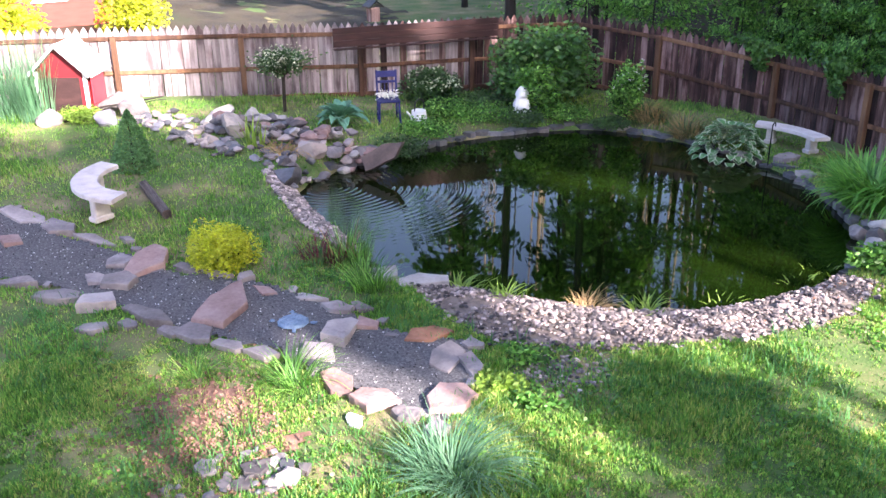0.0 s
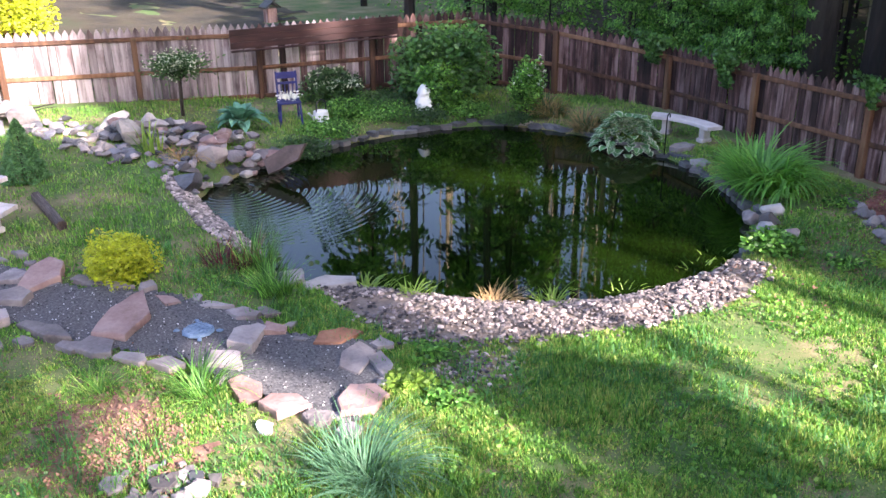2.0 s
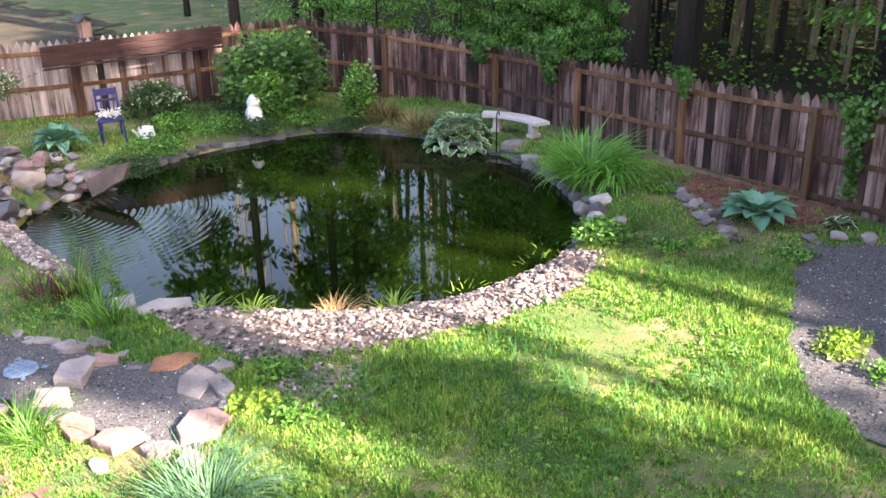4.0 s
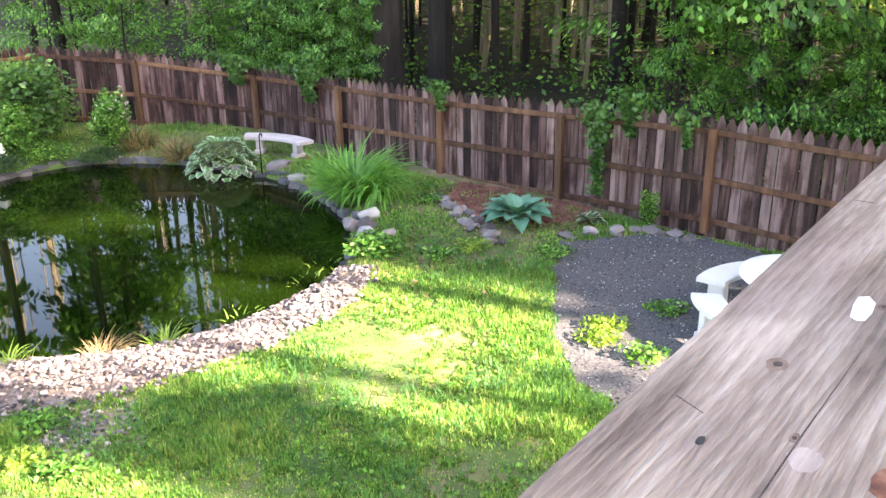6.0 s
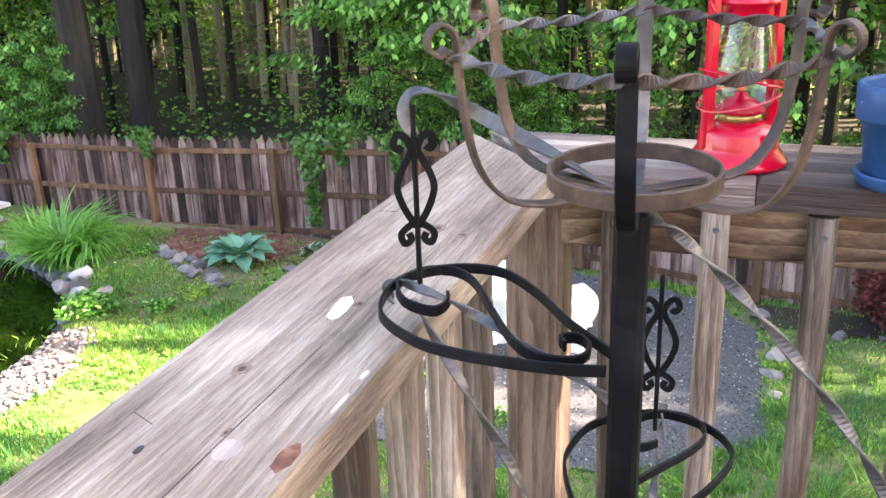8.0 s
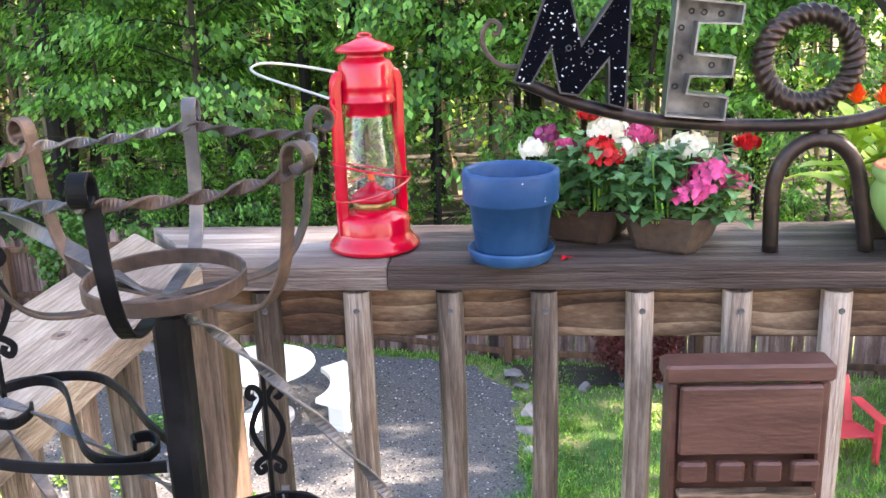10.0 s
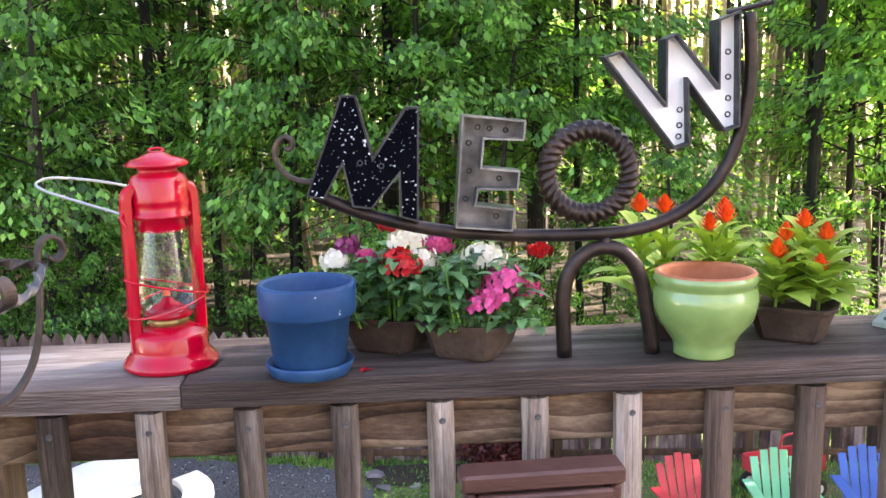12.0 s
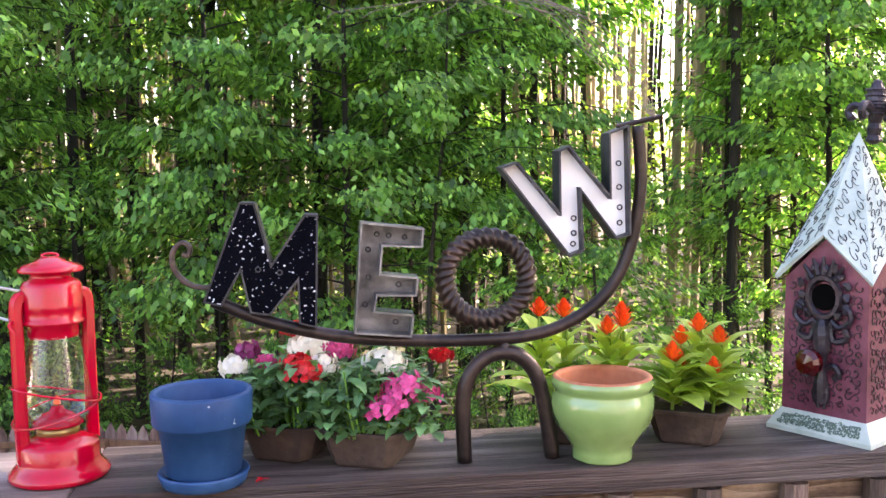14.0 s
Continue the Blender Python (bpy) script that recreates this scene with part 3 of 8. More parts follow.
def away_all(P, poly):
    """Distances of many places to a closed outline, negative inside it."""
    P = np.asarray(P, float)
    best, hit = np.full(len(P), 1e9), np.zeros(len(P), bool)
    x, y = P[:, 0], P[:, 1]
    for i in range(len(poly)):
        (x1, y1), (x2, y2) = poly[i], poly[i - 1]
        dx, dy = x2 - x1, y2 - y1
        t = np.clip(((x - x1) * dx + (y - y1) * dy) / (dx * dx + dy * dy), 0, 1)
        best = np.minimum(best, np.hypot(x - x1 - t * dx, y - y1 - t * dy))
        if y1 != y2:
            hit ^= ((y1 > y) != (y2 > y)) & (x < (x2 - x1) * (y - y1) / (y2 - y1) + x1)
    return np.where(hit, -best, best)


def away(p, poly):
    """Distance to a closed outline, negative inside it."""
    x, y = p
    best = 1e9
    for i in range(len(poly)):
        (x1, y1), (x2, y2) = poly[i], poly[i - 1]
        dx, dy = x2 - x1, y2 - y1
        t = min(1, max(0, ((x - x1) * dx + (y - y1) * dy) / (dx * dx + dy * dy)))
        best = min(best, math.hypot(x - x1 - t * dx, y - y1 - t * dy))
    return -best if inside(p, poly) else best

# ---- ground and pond ----
WATER = -4.58
POND_KEYS = [(-14.2, 1.75), (-14.9, 2.6), (-15.3, 3.6), (-15.7, 5.0), (-15.75, 6.4), (-15.4, 7.9), (-14.1, 8.85), (-12.2, 9.3), (-10.4, 8.95), (-9.0, 8.2),
             (-8.3, 7.3), (-8.03, 6.0), (-8.1, 4.9), (-8.7, 3.75), (-9.6, 2.8), (-10.5, 1.85), (-11.7, 1.82), (-13.2, 1.62)]
POND = [(p.x, p.y) for p in smooth_line([(*p, 0) for p in POND_KEYS], 3, True)]


def base_z(x, y):
    s, w = min(max((-x - 9) / 10, 0), 1), min(max((6 - y) / 6, 0), 1)
    return -4.45 + 0.35 * s * w


def ground_z(x, y):
    z = base_z(x, y) + 0.05 * noise.noise((x * 0.5, y * 0.5, 0)) + 0.02 * noise.noise((x * 2, y * 2, 3))
    if -18 < x < -6 and 0 < y < 11:
        d = away((x, y), POND)
        if d < 0.45:
            k = min(1, max(0, (d + 0.05) / 0.5))
            z = (z * k + (WATER - 0.03) * (1 - k)) if d > -0.05 else WATER - 0.05 - 0.5 * min(1, -d / 0.8)
    return z


def steps(a, b, fine, far):
    mid = [a + fine * i for i in range(int((b - a) / fine) + 1)]
    out, k, p = [], fine, mid[-1]
    while p < far:
        k *= 1.35
        p += k
        out.append(p)
    lo, k, p = [], fine, mid[0]
    while p > -far:
        k *= 1.35
        p -= k
        lo.append(p)
    return lo[::-1] + mid + out


gx, gy = steps(-21.0, 7.0, 0.2, 900), steps(-5.0, 12.0, 0.2, 900)
acc = Acc()
acc.v = [(x, y, ground_z(x, y)) for y in gy for x in gx]
acc.f = [(j * len(gx) + i, j * len(gx) + i + 1, (j + 1) * len(gx) + i + 1, (j + 1) * len(gx) + i) for j in range(len(gy) - 1) for i in range(len(gx) - 1)]
whole("ground", acc, M["lawn"], (0, 0, 0), "patchy green lawn with bare brown soil", "lawn", kind="structure", smooth=True)

acc = Acc()
ys = [11.4 + 0.9 * i for i in range(70)]
xs = [-46 + 1.0 * i for i in range(96)]
FLOOR_EDGE = lambda x, y: y > 11.35 + max(0, (-15.0 - x) * 0.12) and not (x < -24 and y < 16)
index = {}
for i, x in enumerate(xs):
    for j, y in enumerate(ys):
        index[i, j] = len(acc.v)
        acc.v.append((x, y, ground_z(x, y) + 0.05 + 0.04 * noise.noise((x, y, 4))))
acc.f = [(index[i, j], index[i + 1, j], index[i + 1, j + 1], index[i, j + 1]) for i in range(95) for j in range(69) if FLOOR_EDGE(xs[i] + 0.5, ys[j] + 0.3)]
whole("forest_floor", acc, M["forest_floor"], (0, 0, 0), "leaf litter on the woodland floor, coloured dark as in shade", "ground", kind="structure", smooth=True)

acc = Acc()
wide = [(x + 0.12 * (x + 11.9) / 4, y + 0.12 * (y - 5.4) / 4) for x, y in POND]
acc.v = [(x, y, WATER) for x, y in wide]
acc.f = [tuple(range(len(wide) - 1, -1, -1))]
whole("pond_water", acc, M["water"], (0, 0, 0), "still murky dark green pond water with reflections", "pond", kind="structure")


def patch(name, poly, material, label, cell=0.08, lift=0.02, rag=0.12, hump=0.0):
    """A sheet of loose stuff with a ragged rim on the ground."""
    xs, ys = [p[0] for p in poly], [p[1] for p in poly]
    a, index = Acc(), {}

    def corner(i, j):
        if (i, j) not in index:
            x, y = min(xs) + i * cell, min(ys) + j * cell
            index[i, j] = len(a.v)
            a.v.append((x, y, ground_z(x, y) + lift + hump * noise.noise((x * 6, y * 6, 1))))
        return index[i, j]

    cells = [(i, j) for i in range(-2, int((max(xs) - min(xs)) / cell) + 2) for j in range(-2, int((max(ys) - min(ys)) / cell) + 2)]
    far = away_all([(min(xs) + (i + 0.5) * cell, min(ys) + (j + 0.5) * cell) for i, j in cells], poly)
    for (i, j), d in zip(cells, far):
            x, y = min(xs) + (i + 0.5) * cell, min(ys) + (j + 0.5) * cell
            if d < rag * noise.noise((x * 3, y * 3, 5)):
                a.f.append((corner(i, j), corner(i + 1, j), corner(i + 1, j + 1), corner(i, j + 1)))
    return whole(name, a, material, (0, 0, 0), label, "gravel" if material is M["gravel"] else "soil", kind="structure", smooth=True)


PATIO = [(-6.1, 9.3), (-5.6, 8.4), (-4.75, 6.9), (-3.95, 6.05), (-3.2, 5.8), (-2.2, 5.6), (-0.6, 6.1), (0.35, 6.9), (0.2, 9.3), (-0.4, 10.1), (-2.5, 10.6), (-4.7, 10.65), (-5.3, 10.3)]
patch("patio_gravel", PATIO, M["gravel"], "dark grey gravel patio with a few weeds", 0.09, 0.02, 0.15, 0.012)
patch("mulch_bed", [(-9.0, 10.9), (-8.5, 9.9), (-7.7, 9.5), (-6.6, 9.9), (-6.0, 10.7), (-6.5, 10.95)], M["mulch"], "reddish brown bark mulch bed along the fence", 0.08, 0.03, 0.12, 0.02)
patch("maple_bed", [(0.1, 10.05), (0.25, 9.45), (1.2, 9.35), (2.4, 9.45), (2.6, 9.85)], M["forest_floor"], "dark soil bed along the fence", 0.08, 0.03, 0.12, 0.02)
patch("bare_soil", [(-8.3, -0.4), (-7.2, -0.1), (-6.6, -0.5), (-6.6, -1.3), (-7.6, -1.6), (-8.5, -1.1)], M["dirt"], "bare reddish soil with wood chips", 0.08, 0.015, 0.35, 0.01)
PATH_AREA = [(-14.2, -2.5), (-12.9, -1.95), (-11.9, -1.1), (-11.1, -0.6), (-10.4, 0.3), (-9.5, 0.95), (-8.8, 1.3), (-8.2, 2.0), (-7.5, 1.75), (-6.9, 1.2), (-7.6, 0.62), (-8.8, 0.1), (-9.7, -0.8), (-10.5, -1.4), (-11.4, -2.2), (-12.2, -3.2), (-14.0, -3.4)]
patch("path_gravel", PATH_AREA, M["gravel"], "grey gravel of the stepped garden path", 0.08, 0.035, 0.06, 0.01)

# dark sheet over the far lawn: brown soil, with shade put into its colour
patch("far_soil", [(-22.0, -3.0), (-21.5, 1.5), (-21.8, 5.0), (-25.0, 7.5), (-32.0, 9.0), (-42.0, 8.0), (-42.0, -3.5), (-29.0, -3.5)], M["forest_floor"], "bare brown leaf-strewn ground beyond the fence, darkened as if shaded", 0.4, 0.03, 2.2, 0.05)

# ---- fence ----
FENCE = [(-20.3, -3.3, -2.62), (-19.9, -0.5, -2.66), (-19.55, 1.94, -2.72), (-19.23, 4.38, -2.80), (-18.91, 6.82, -2.80), (-18.55, 9.2, -2.81), (-16.75, 10.25, -2.92), (-14.3, 11.3, -3.14),
         (-11.9, 11.19, -3.05), (-9.5, 11.16, -3.0), (-7.1, 11.1, -2.88), (-4.57, 10.85, -2.70), (-2.2, 10.76, -2.72), (0.15, 10.22, -2.78), (2.55, 9.98, -2.8), (4.95, 9.76, -2.8), (7.3, 9.45, -2.8), (9.7, 9.15, -2.8)]
PH = 1.85
acc = Acc()
for k, y in enumerate((-0.009, 0.009)):
    acc.v += [(-0.068, y, -PH), (0.068, y, -PH), (0.068, y, -0.13), (0.05, y, -0.085), (0.03, y, -0.05), (0.0, y, 0.0), (-0.03, y, -0.05), (-0.05, y, -0.085), (-0.068, y, -0.13)]
acc.f = [tuple(range(9)), tuple(range(17, 8, -1))] + [(i, i + 9, (i + 1) % 9 + 9, (i + 1) % 9) for i in range(9)]
PICKET = {k: acc.mesh("picket", M[k]) for k in ("fence", "fence_silver", "fence_red")}
acc = Acc()
box(acc, (0, 0, -0.95), (0.11, 0.1, 1.5), ch=0.008)
box(acc, (0, 0, -0.195), (0.1, 0.09, 0.012))
POST = acc.mesh("post", M["fence_post"])
PICKETS = []
for (x0, y0, z0), (x1, y1, z1) in zip(FENCE, FENCE[1:]):
    ln = math.hypot(x1 - x0, y1 - y0)
    az = math.atan2(y1 - y0, x1 - x0)
    nx, ny = math.sin(az), -math.cos(az)
    if nx * (-8 - x0) + ny * (4 - y0) < 0:
        nx, ny = -nx, -ny
    panel = thing("fence_panel", (x0, y0, base_z(x0, y0)), "weathered grey-brown wooden picket fence panel with three rails", "fence", "fence panels")
    o = Vector((x0, y0, base_z(x0, y0)))
    post = new("post", POST)
    post.parent = panel
    post.matrix_basis = Matrix.Translation(Vector((x0 + nx * 0.075, y0 + ny * 0.075, z0)) - o) @ pose(0, 0, 0, 0, 0, math.degrees(az))
    for dz in (-0.24, -0.92, -1.52):
        a = Acc()
        sweep(a, [Vector((x0 + nx * 0.03, y0 + ny * 0.03, z0 + dz)) - o, Vector((x1 + nx * 0.03, y1 + ny * 0.03, z1 + dz)) - o], bar(0.04, 0.085))
        part("rail", a, M["fence_post"], panel)
    n = round(ln / 0.146)
    for i in range(n):
        t = (i + 0.5) / n
        kind_of = "fence_silver" if x1 < -19.1 or (x0 < -18 and y1 < 7 and i % 3) else "fence_red" if x0 < -8 and (x0 < -13 or i % 3 == 0) else "fence"
        PICKETS.append((panel, kind_of, Matrix.Translation(Vector((x0 + (x1 - x0) * t, y0 + (y1 - y0) * t, z0 + (z1 - z0) * t + rnd.uniform(-0.012, 0.012))) - o) @ pose(0, 0, 0, rnd.uniform(-0.5, 0.5), rnd.uniform(-0.6, 0.6), math.degrees(az) + rnd.uniform(-1.5, 1.5))))
# boards coloured as if little sun fell on them
panel = thing("plank_sign", (-18.9, 6.0, -4.4), "long faded dark red board fixed along the top of the fence, darkened as if unlit", "sign")
for k in range(3):
    a = Acc()
    sweep(a, [(-0.1 + 0.32, -2.35, 1.53 - k * 0.13), (0.17 + 0.30, 1.25, 1.56 - k * 0.13)], bar(0.03, 0.125))
    part("board", a, M["fence_dark"], panel)
a = Acc()
sweep(a, [(0.26, -2.35, 1.17), (0.52, 1.25, 1.20)], bar(0.06, 0.04))
part("ledge", a, M["fence_dark"], panel)

# ---- deck: floor, rails, house wall behind ----
acc = Acc()
for i in range(90):
    y = -5.9 + i * 0.0725
    if y < 0.2:
        box(acc, (3.0, y, -0.97), (6.5, 0.067, 0.03))
whole("deck_floor", acc, M["deckwood_x"], (0, 0, 0), "weathered grey boards of the raised deck", "deck", kind="structure")
acc = Acc()
box(acc, (3.0, -2.9, -1.12), (6.4, 6.0, 0.2))
whole("deck_frame", acc, M["plank_x"], (0, 0, 0), "timber frame beneath the deck boards", "deck", kind="structure")
for px, py in ((-0.15, 0.08), (-0.15, -5.7), (5.9, 0.08)):
    acc = Acc()
    box(acc, (px, py, -2.9), (0.14, 0.14, 3.4), ch=0.01)
    whole("deck_post", acc, M["baluster"], (0, 0, 0), "square timber post that carries the deck", "post", kind="structure")
acc = Acc()
for i in range(34):
    box(acc, (3.5, -6.1, -4.4 + i * 0.2), (11, 0.03, 0.205))
whole("wall_house", acc, M["siding"], (0, 0, 0), "pale horizontal siding of the house behind the deck", "wall", kind="structure")

# side rail along y at x about -0.18, end rail along x at y about 0.1
side = thing("deck_railing", (-0.18, -1.2, -0.95), "weathered grey deck railing with a wide flat cap board", "railing", "deck railings")
def plate(acc, pts, z0, z1, ch=0.005):
    """A flat board with any outline and slightly worn edges."""
    n = len(pts)
    cx, cy = sum(p[0] for p in pts) / n, sum(p[1] for p in pts) / n
    vs = []
    for z, k in ((z0, 0), (z1 - ch, 0), (z1, ch)):
        for x, y in pts:
            d = math.hypot(x - cx, y - cy)
            vs.append((x + (cx - x) / d * k, y + (cy - y) / d * k, z))
    fs = [(r * n + i, r * n + (i + 1) % n, (r + 1) * n + (i + 1) % n, (r + 1) * n + i) for r in range(2) for i in range(n)]
    return acc.add(vs, fs + [tuple(range(n - 1, -1, -1)), tuple(range(2 * n, 3 * n))])


a = Acc()
plate(a, [(-0.093, -4.6), (0.092, -4.6), (0.092, 1.197), (-0.093, 1.4)], 0.912, 0.95)
cap = part("cap", a, M["deckwood_y"], side, "wide grey cap board with knots and cracks")


def mark(name, pts, material, label, h=0.0008):
    b = Acc()
    plate(b, [(x + 0.18, y + 1.2) for x, y in pts], 0.9495, 0.9502 + h, 0.0004)
    part(name, b, material, cap, label)


def oval(x, y, rx, ry, seed, n=14):
    rr = random.Random(seed)
    return [(x + rx * rr.uniform(0.82, 1.12) * math.cos(2 * math.pi * i / n), y + ry * rr.uniform(0.82, 1.12) * math.sin(2 * math.pi * i / n)) for i in range(n)]


M["knot"] = mat("dark_knot", [(0.02, 0.013, 0.010), (0.05, 0.034, 0.027), (0.10, 0.075, 0.062)], 60, 0.8, 0.6, 150)
M["knot_ring"] = mat("brown_knot_ring", [(0.09, 0.055, 0.04), (0.17, 0.115, 0.088), (0.27, 0.2, 0.165)], 70, 0.8, 0.6, 150)
M["red_knot"] = mat("red_brown_knot", [(0.07, 0.022, 0.012), (0.16, 0.06, 0.034), (0.28, 0.14, 0.09)], 60, 0.75, 0.7, 150)
M["pale_stain"] = mat("pale_bleached_wood", [(0.24, 0.19, 0.165), (0.36, 0.30, 0.265), (0.46, 0.39, 0.35)], 30, 0.8, 0.5, 90, stretch=(3, 0.5, 3))
for k, (x, y, rx, ry) in enumerate(((-0.202, -0.674, 0.0085, 0.012), (-0.166, -0.285, 0.011, 0.016), (-0.162, -0.519, 0.005, 0.009), (-0.159, -0.768, 0.004, 0.007), (-0.128, -0.3, 0.006, 0.009))):
    mark("knot_ring", oval(x, y, rx, ry, k + 9), M["knot_ring"], "brown ring round a knot", 0.0001)
    mark("knot", oval(x, y, rx * 0.45, ry * 0.4, k + 19), M["knot"], "dark knot in the board", 0.0004)
mark("red_knot", oval(-0.0985, -0.785, 0.0085, 0.019, 31), M["red_knot"], "rough red-brown knot at the board's edge", 0.0004)
mark("pale_stain", oval(-0.146, -0.789, 0.011, 0.015, 33), M["pale_stain"], "faint pale stain", 0.0001)
mark("scuff", oval(-0.0955, -0.705, 0.0022, 0.017, 35), M["concrete"], "narrow white scuff", 0.0002)
mark("scuff", oval(-0.0965, -0.655, 0.0024, 0.009, 36), M["concrete"], "narrow white scuff", 0.0002)
mark("paint_spot", [(-0.1805, -0.556), (-0.1845, -0.532), (-0.1855, -0.512), (-0.1775, -0.5055), (-0.1695, -0.517), (-0.167, -0.538), (-0.168, -0.557), (-0.174, -0.5615)], M["white"], "patch of worn white paint")
mark("dark_spot", oval(-0.208, -0.808, 0.0028, 0.006, 3), M["black"], "small black speck")
mark("crack", [(-0.1535, -1.0), (-0.1528, -1.0), (-0.1546, -0.873), (-0.1554, -0.765), (-0.1557, -0.615), (-0.156, -0.615), (-0.1566, -0.765), (-0.1556, -0.873)], M["knot"], "long thin crack in the board", 0.0002)
mark("crack", [(-0.246, -0.762), (-0.22, -0.774), (-0.22, -0.7746), (-0.246, -0.7628)], M["knot"], "short cross crack in the board", 0.0002)
mark("crack", [(-0.262, -0.238), (-0.238, -0.236), (-0.238, -0.2368), (-0.262, -0.2388)], M["knot"], "short cross crack in the board", 0.0002)
a = Acc()
box(a, (-0.04, -1.7, 0.866), (0.038, 5.6, 0.087))
part("rail_board", a, M["deckwood_y"], side)
a = Acc()
box(a, (-0.04, -1.7, 0.12), (0.038, 5.6, 0.087))
part("lower_board", a, M["deckwood_y"], side)
a = Acc()
box(a, (0.0, 0.0, 0.5), (0.04, 0.04, 0.82), ch=0.005)
SIDE_BAL = a.mesh("baluster", M["baluster"])
for i in range(40):
    b = new("baluster", SIDE_BAL)
    b.parent = side
    b.location = (0.01, 1.07 - i * 0.137, 0)
JOINT = -0.31
front = thing("deck_railing", (0.5, 0.1, -0.95), "weathered brown deck railing carrying pots and a sign", "railing", "deck railings")
a = Acc()
plate(a, [(-0.588, -0.103), (JOINT, -0.103), (JOINT, 0.132), (-0.755, 0.132)], 0.912, 0.95, 0.003)
part("cap", a, M["deckwood_pale"], front, "short pale weathered cap board")
a = Acc()
plate(a, [(JOINT + 0.002, -0.103), (5.5, -0.103), (5.5, 0.132), (JOINT + 0.002, 0.132)], 0.912, 0.95, 0.003)
part("cap", a, M["deckwood_x"], front, "wide dark-stained cap board")
a = Acc()
box(a, (2.39, -0.043, 0.866), (6.1, 0.034, 0.087))
part("rail_board", a, M["plank_x"], front, "warm brown board with bold grain")
a = Acc()
box(a, (2.39, -0.043, 0.12), (6.1, 0.034, 0.087))
part("lower_board", a, M["plank_x"], front)
for i in range(42):
    a = Acc()
    w = rnd.uniform(-0.006, 0.006)
    sweep(a, smooth_line([(0, 0, 0.06), (w, 0, 0.35), (-w * 0.6, 0, 0.65), (0, 0, 0.905)], 3), bar(0.039, 0.039), up=(0, 1, 0))
    b = part("baluster", a, M["baluster_dark" if i > 6 else "baluster"], front)
    b.location = (-0.5 + i * 0.14, -0.08, 0)
    a = Acc()
    lathe(a, [(0.0001, 0), (0.0045, 0), (0.005, 0.0012), (0.0035, 0.002), (0.0001, 0.002)], 8)
    nail = part("nail", a, M["grey_metal"], b)
    nail.matrix_basis = pose(0.002, -0.0205, 0.878, 90, 0, 0)
a = Acc()
box(a, (-0.63, -0.02, 0.45), (0.09, 0.09, 0.9), ch=0.006)
# dark wood stands in for the weaker light on this post
part("corner_post", a, M["baluster_dark"], front)

# ---- trees ----


def tree(name, label, height, radius, crown_at, crown_h, crown_r, n_leaf, leaf_size, leaf_mat, seed, limbs=9, bare=0, lean=0.3):
    r = random.Random(seed)
    e = thing(name, (0, 0, 0), label, "tree")
    a = Acc()
    top = (r.uniform(-lean, lean), r.uniform(-lean, lean), height)
    line = smooth_line([(0, 0, -0.3), (r.uniform(-0.1, 0.1), r.uniform(-0.1, 0.1), height * 0.35), (top[0] * 0.6, top[1] * 0.6, height * 0.7), top], 4)
    sweep(a, line, ring(radius, 8), size=lambda t: (1.25 - 0.25 * min(1, t * 12)) * (1 - 0.85 * t), up=(0, 1, 0))
    sprays, b = [], Acc()
    for k in range(limbs + bare):
        z = height * (crown_at + (0.98 - crown_at) * (k / max(1, limbs))) if k < limbs else height * r.uniform(0.12, crown_at)
        az = k * 2.4 + r.uniform(-0.5, 0.5)
        fade = 1 - 0.55 * (z / height - crown_at) / max(0.05, 1 - crown_at) if k < limbs else 0.55
        ln = crown_r * fade * r.uniform(0.7, 1.15)
        p0 = Vector((top[0] * z / height, top[1] * z / height, z))
        d = Vector((math.cos(az), math.sin(az), 0))
        tip = p0 + d * ln + Vector((0, 0, ln * r.uniform(-0.12, 0.28)))
        sweep(b, smooth_line([p0, (p0 + tip) / 2 + Vector((0, 0, ln * 0.1)), tip], 2), ring(max(0.012, radius * (0.22 if k < limbs else 0.1)), 4), size=lambda t: 1 - 0.8 * t)
        if k < limbs:
            sprays.append((p0, tip, ln))
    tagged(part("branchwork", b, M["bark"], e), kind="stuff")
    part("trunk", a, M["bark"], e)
    g = np.random.default_rng(seed)
    pts = []
    per = n_leaf // max(1, len(sprays))
    for p0, tip, ln in sprays:
        for c in range(5):
            t = r.uniform(0.35, 1.08)
            mid = np.array(p0.lerp(tip, t)) + g.normal(0, ln * 0.10, 3) * np.array([1, 1, 0.5])
            pts.append(mid + g.normal(0, 1, (per // 5 + 1, 3)) * np.array([ln * 0.12, ln * 0.12, crown_h * 0.8]))
    a = Acc()
    pts = np.concatenate(pts)
    out = pts * np.array([1, 1, 0])
    leaves(a, pts, leaf_size, seed, 0.3, 1.9, 0.55, out / (np.linalg.norm(out, axis=1)[:, None] + 0.05))
    part("crown", a, leaf_mat, e)
    return e


wood = []
wood.append(tree("tall_tree", "tall woodland tree with a dark straight trunk", 17.0, 0.17, 0.5, 0.30, 3.0, 1500, 0.37, M["leaf"], 11, 22, 14))
wood.append(tree("tall_tree", "slender tall woodland tree with a bare lower trunk", 15.0, 0.11, 0.6, 0.28, 2.4, 2600, 0.36, M["leaf"], 12, 18, 16))
wood.append(tree("tall_tree", "tall dark conifer-like woodland tree with dead twigs", 18.0, 0.20, 0.46, 0.30, 2.8, 1500, 0.37, M["leaf_dark"], 13, 24, 22))
under = []
under.append(tree("young_beech", "young understorey tree with layered bright green leaves", 6.8, 0.06, 0.42, 0.09, 2.3, 4600, 0.16, M["leaf"], 21, 20, 3))
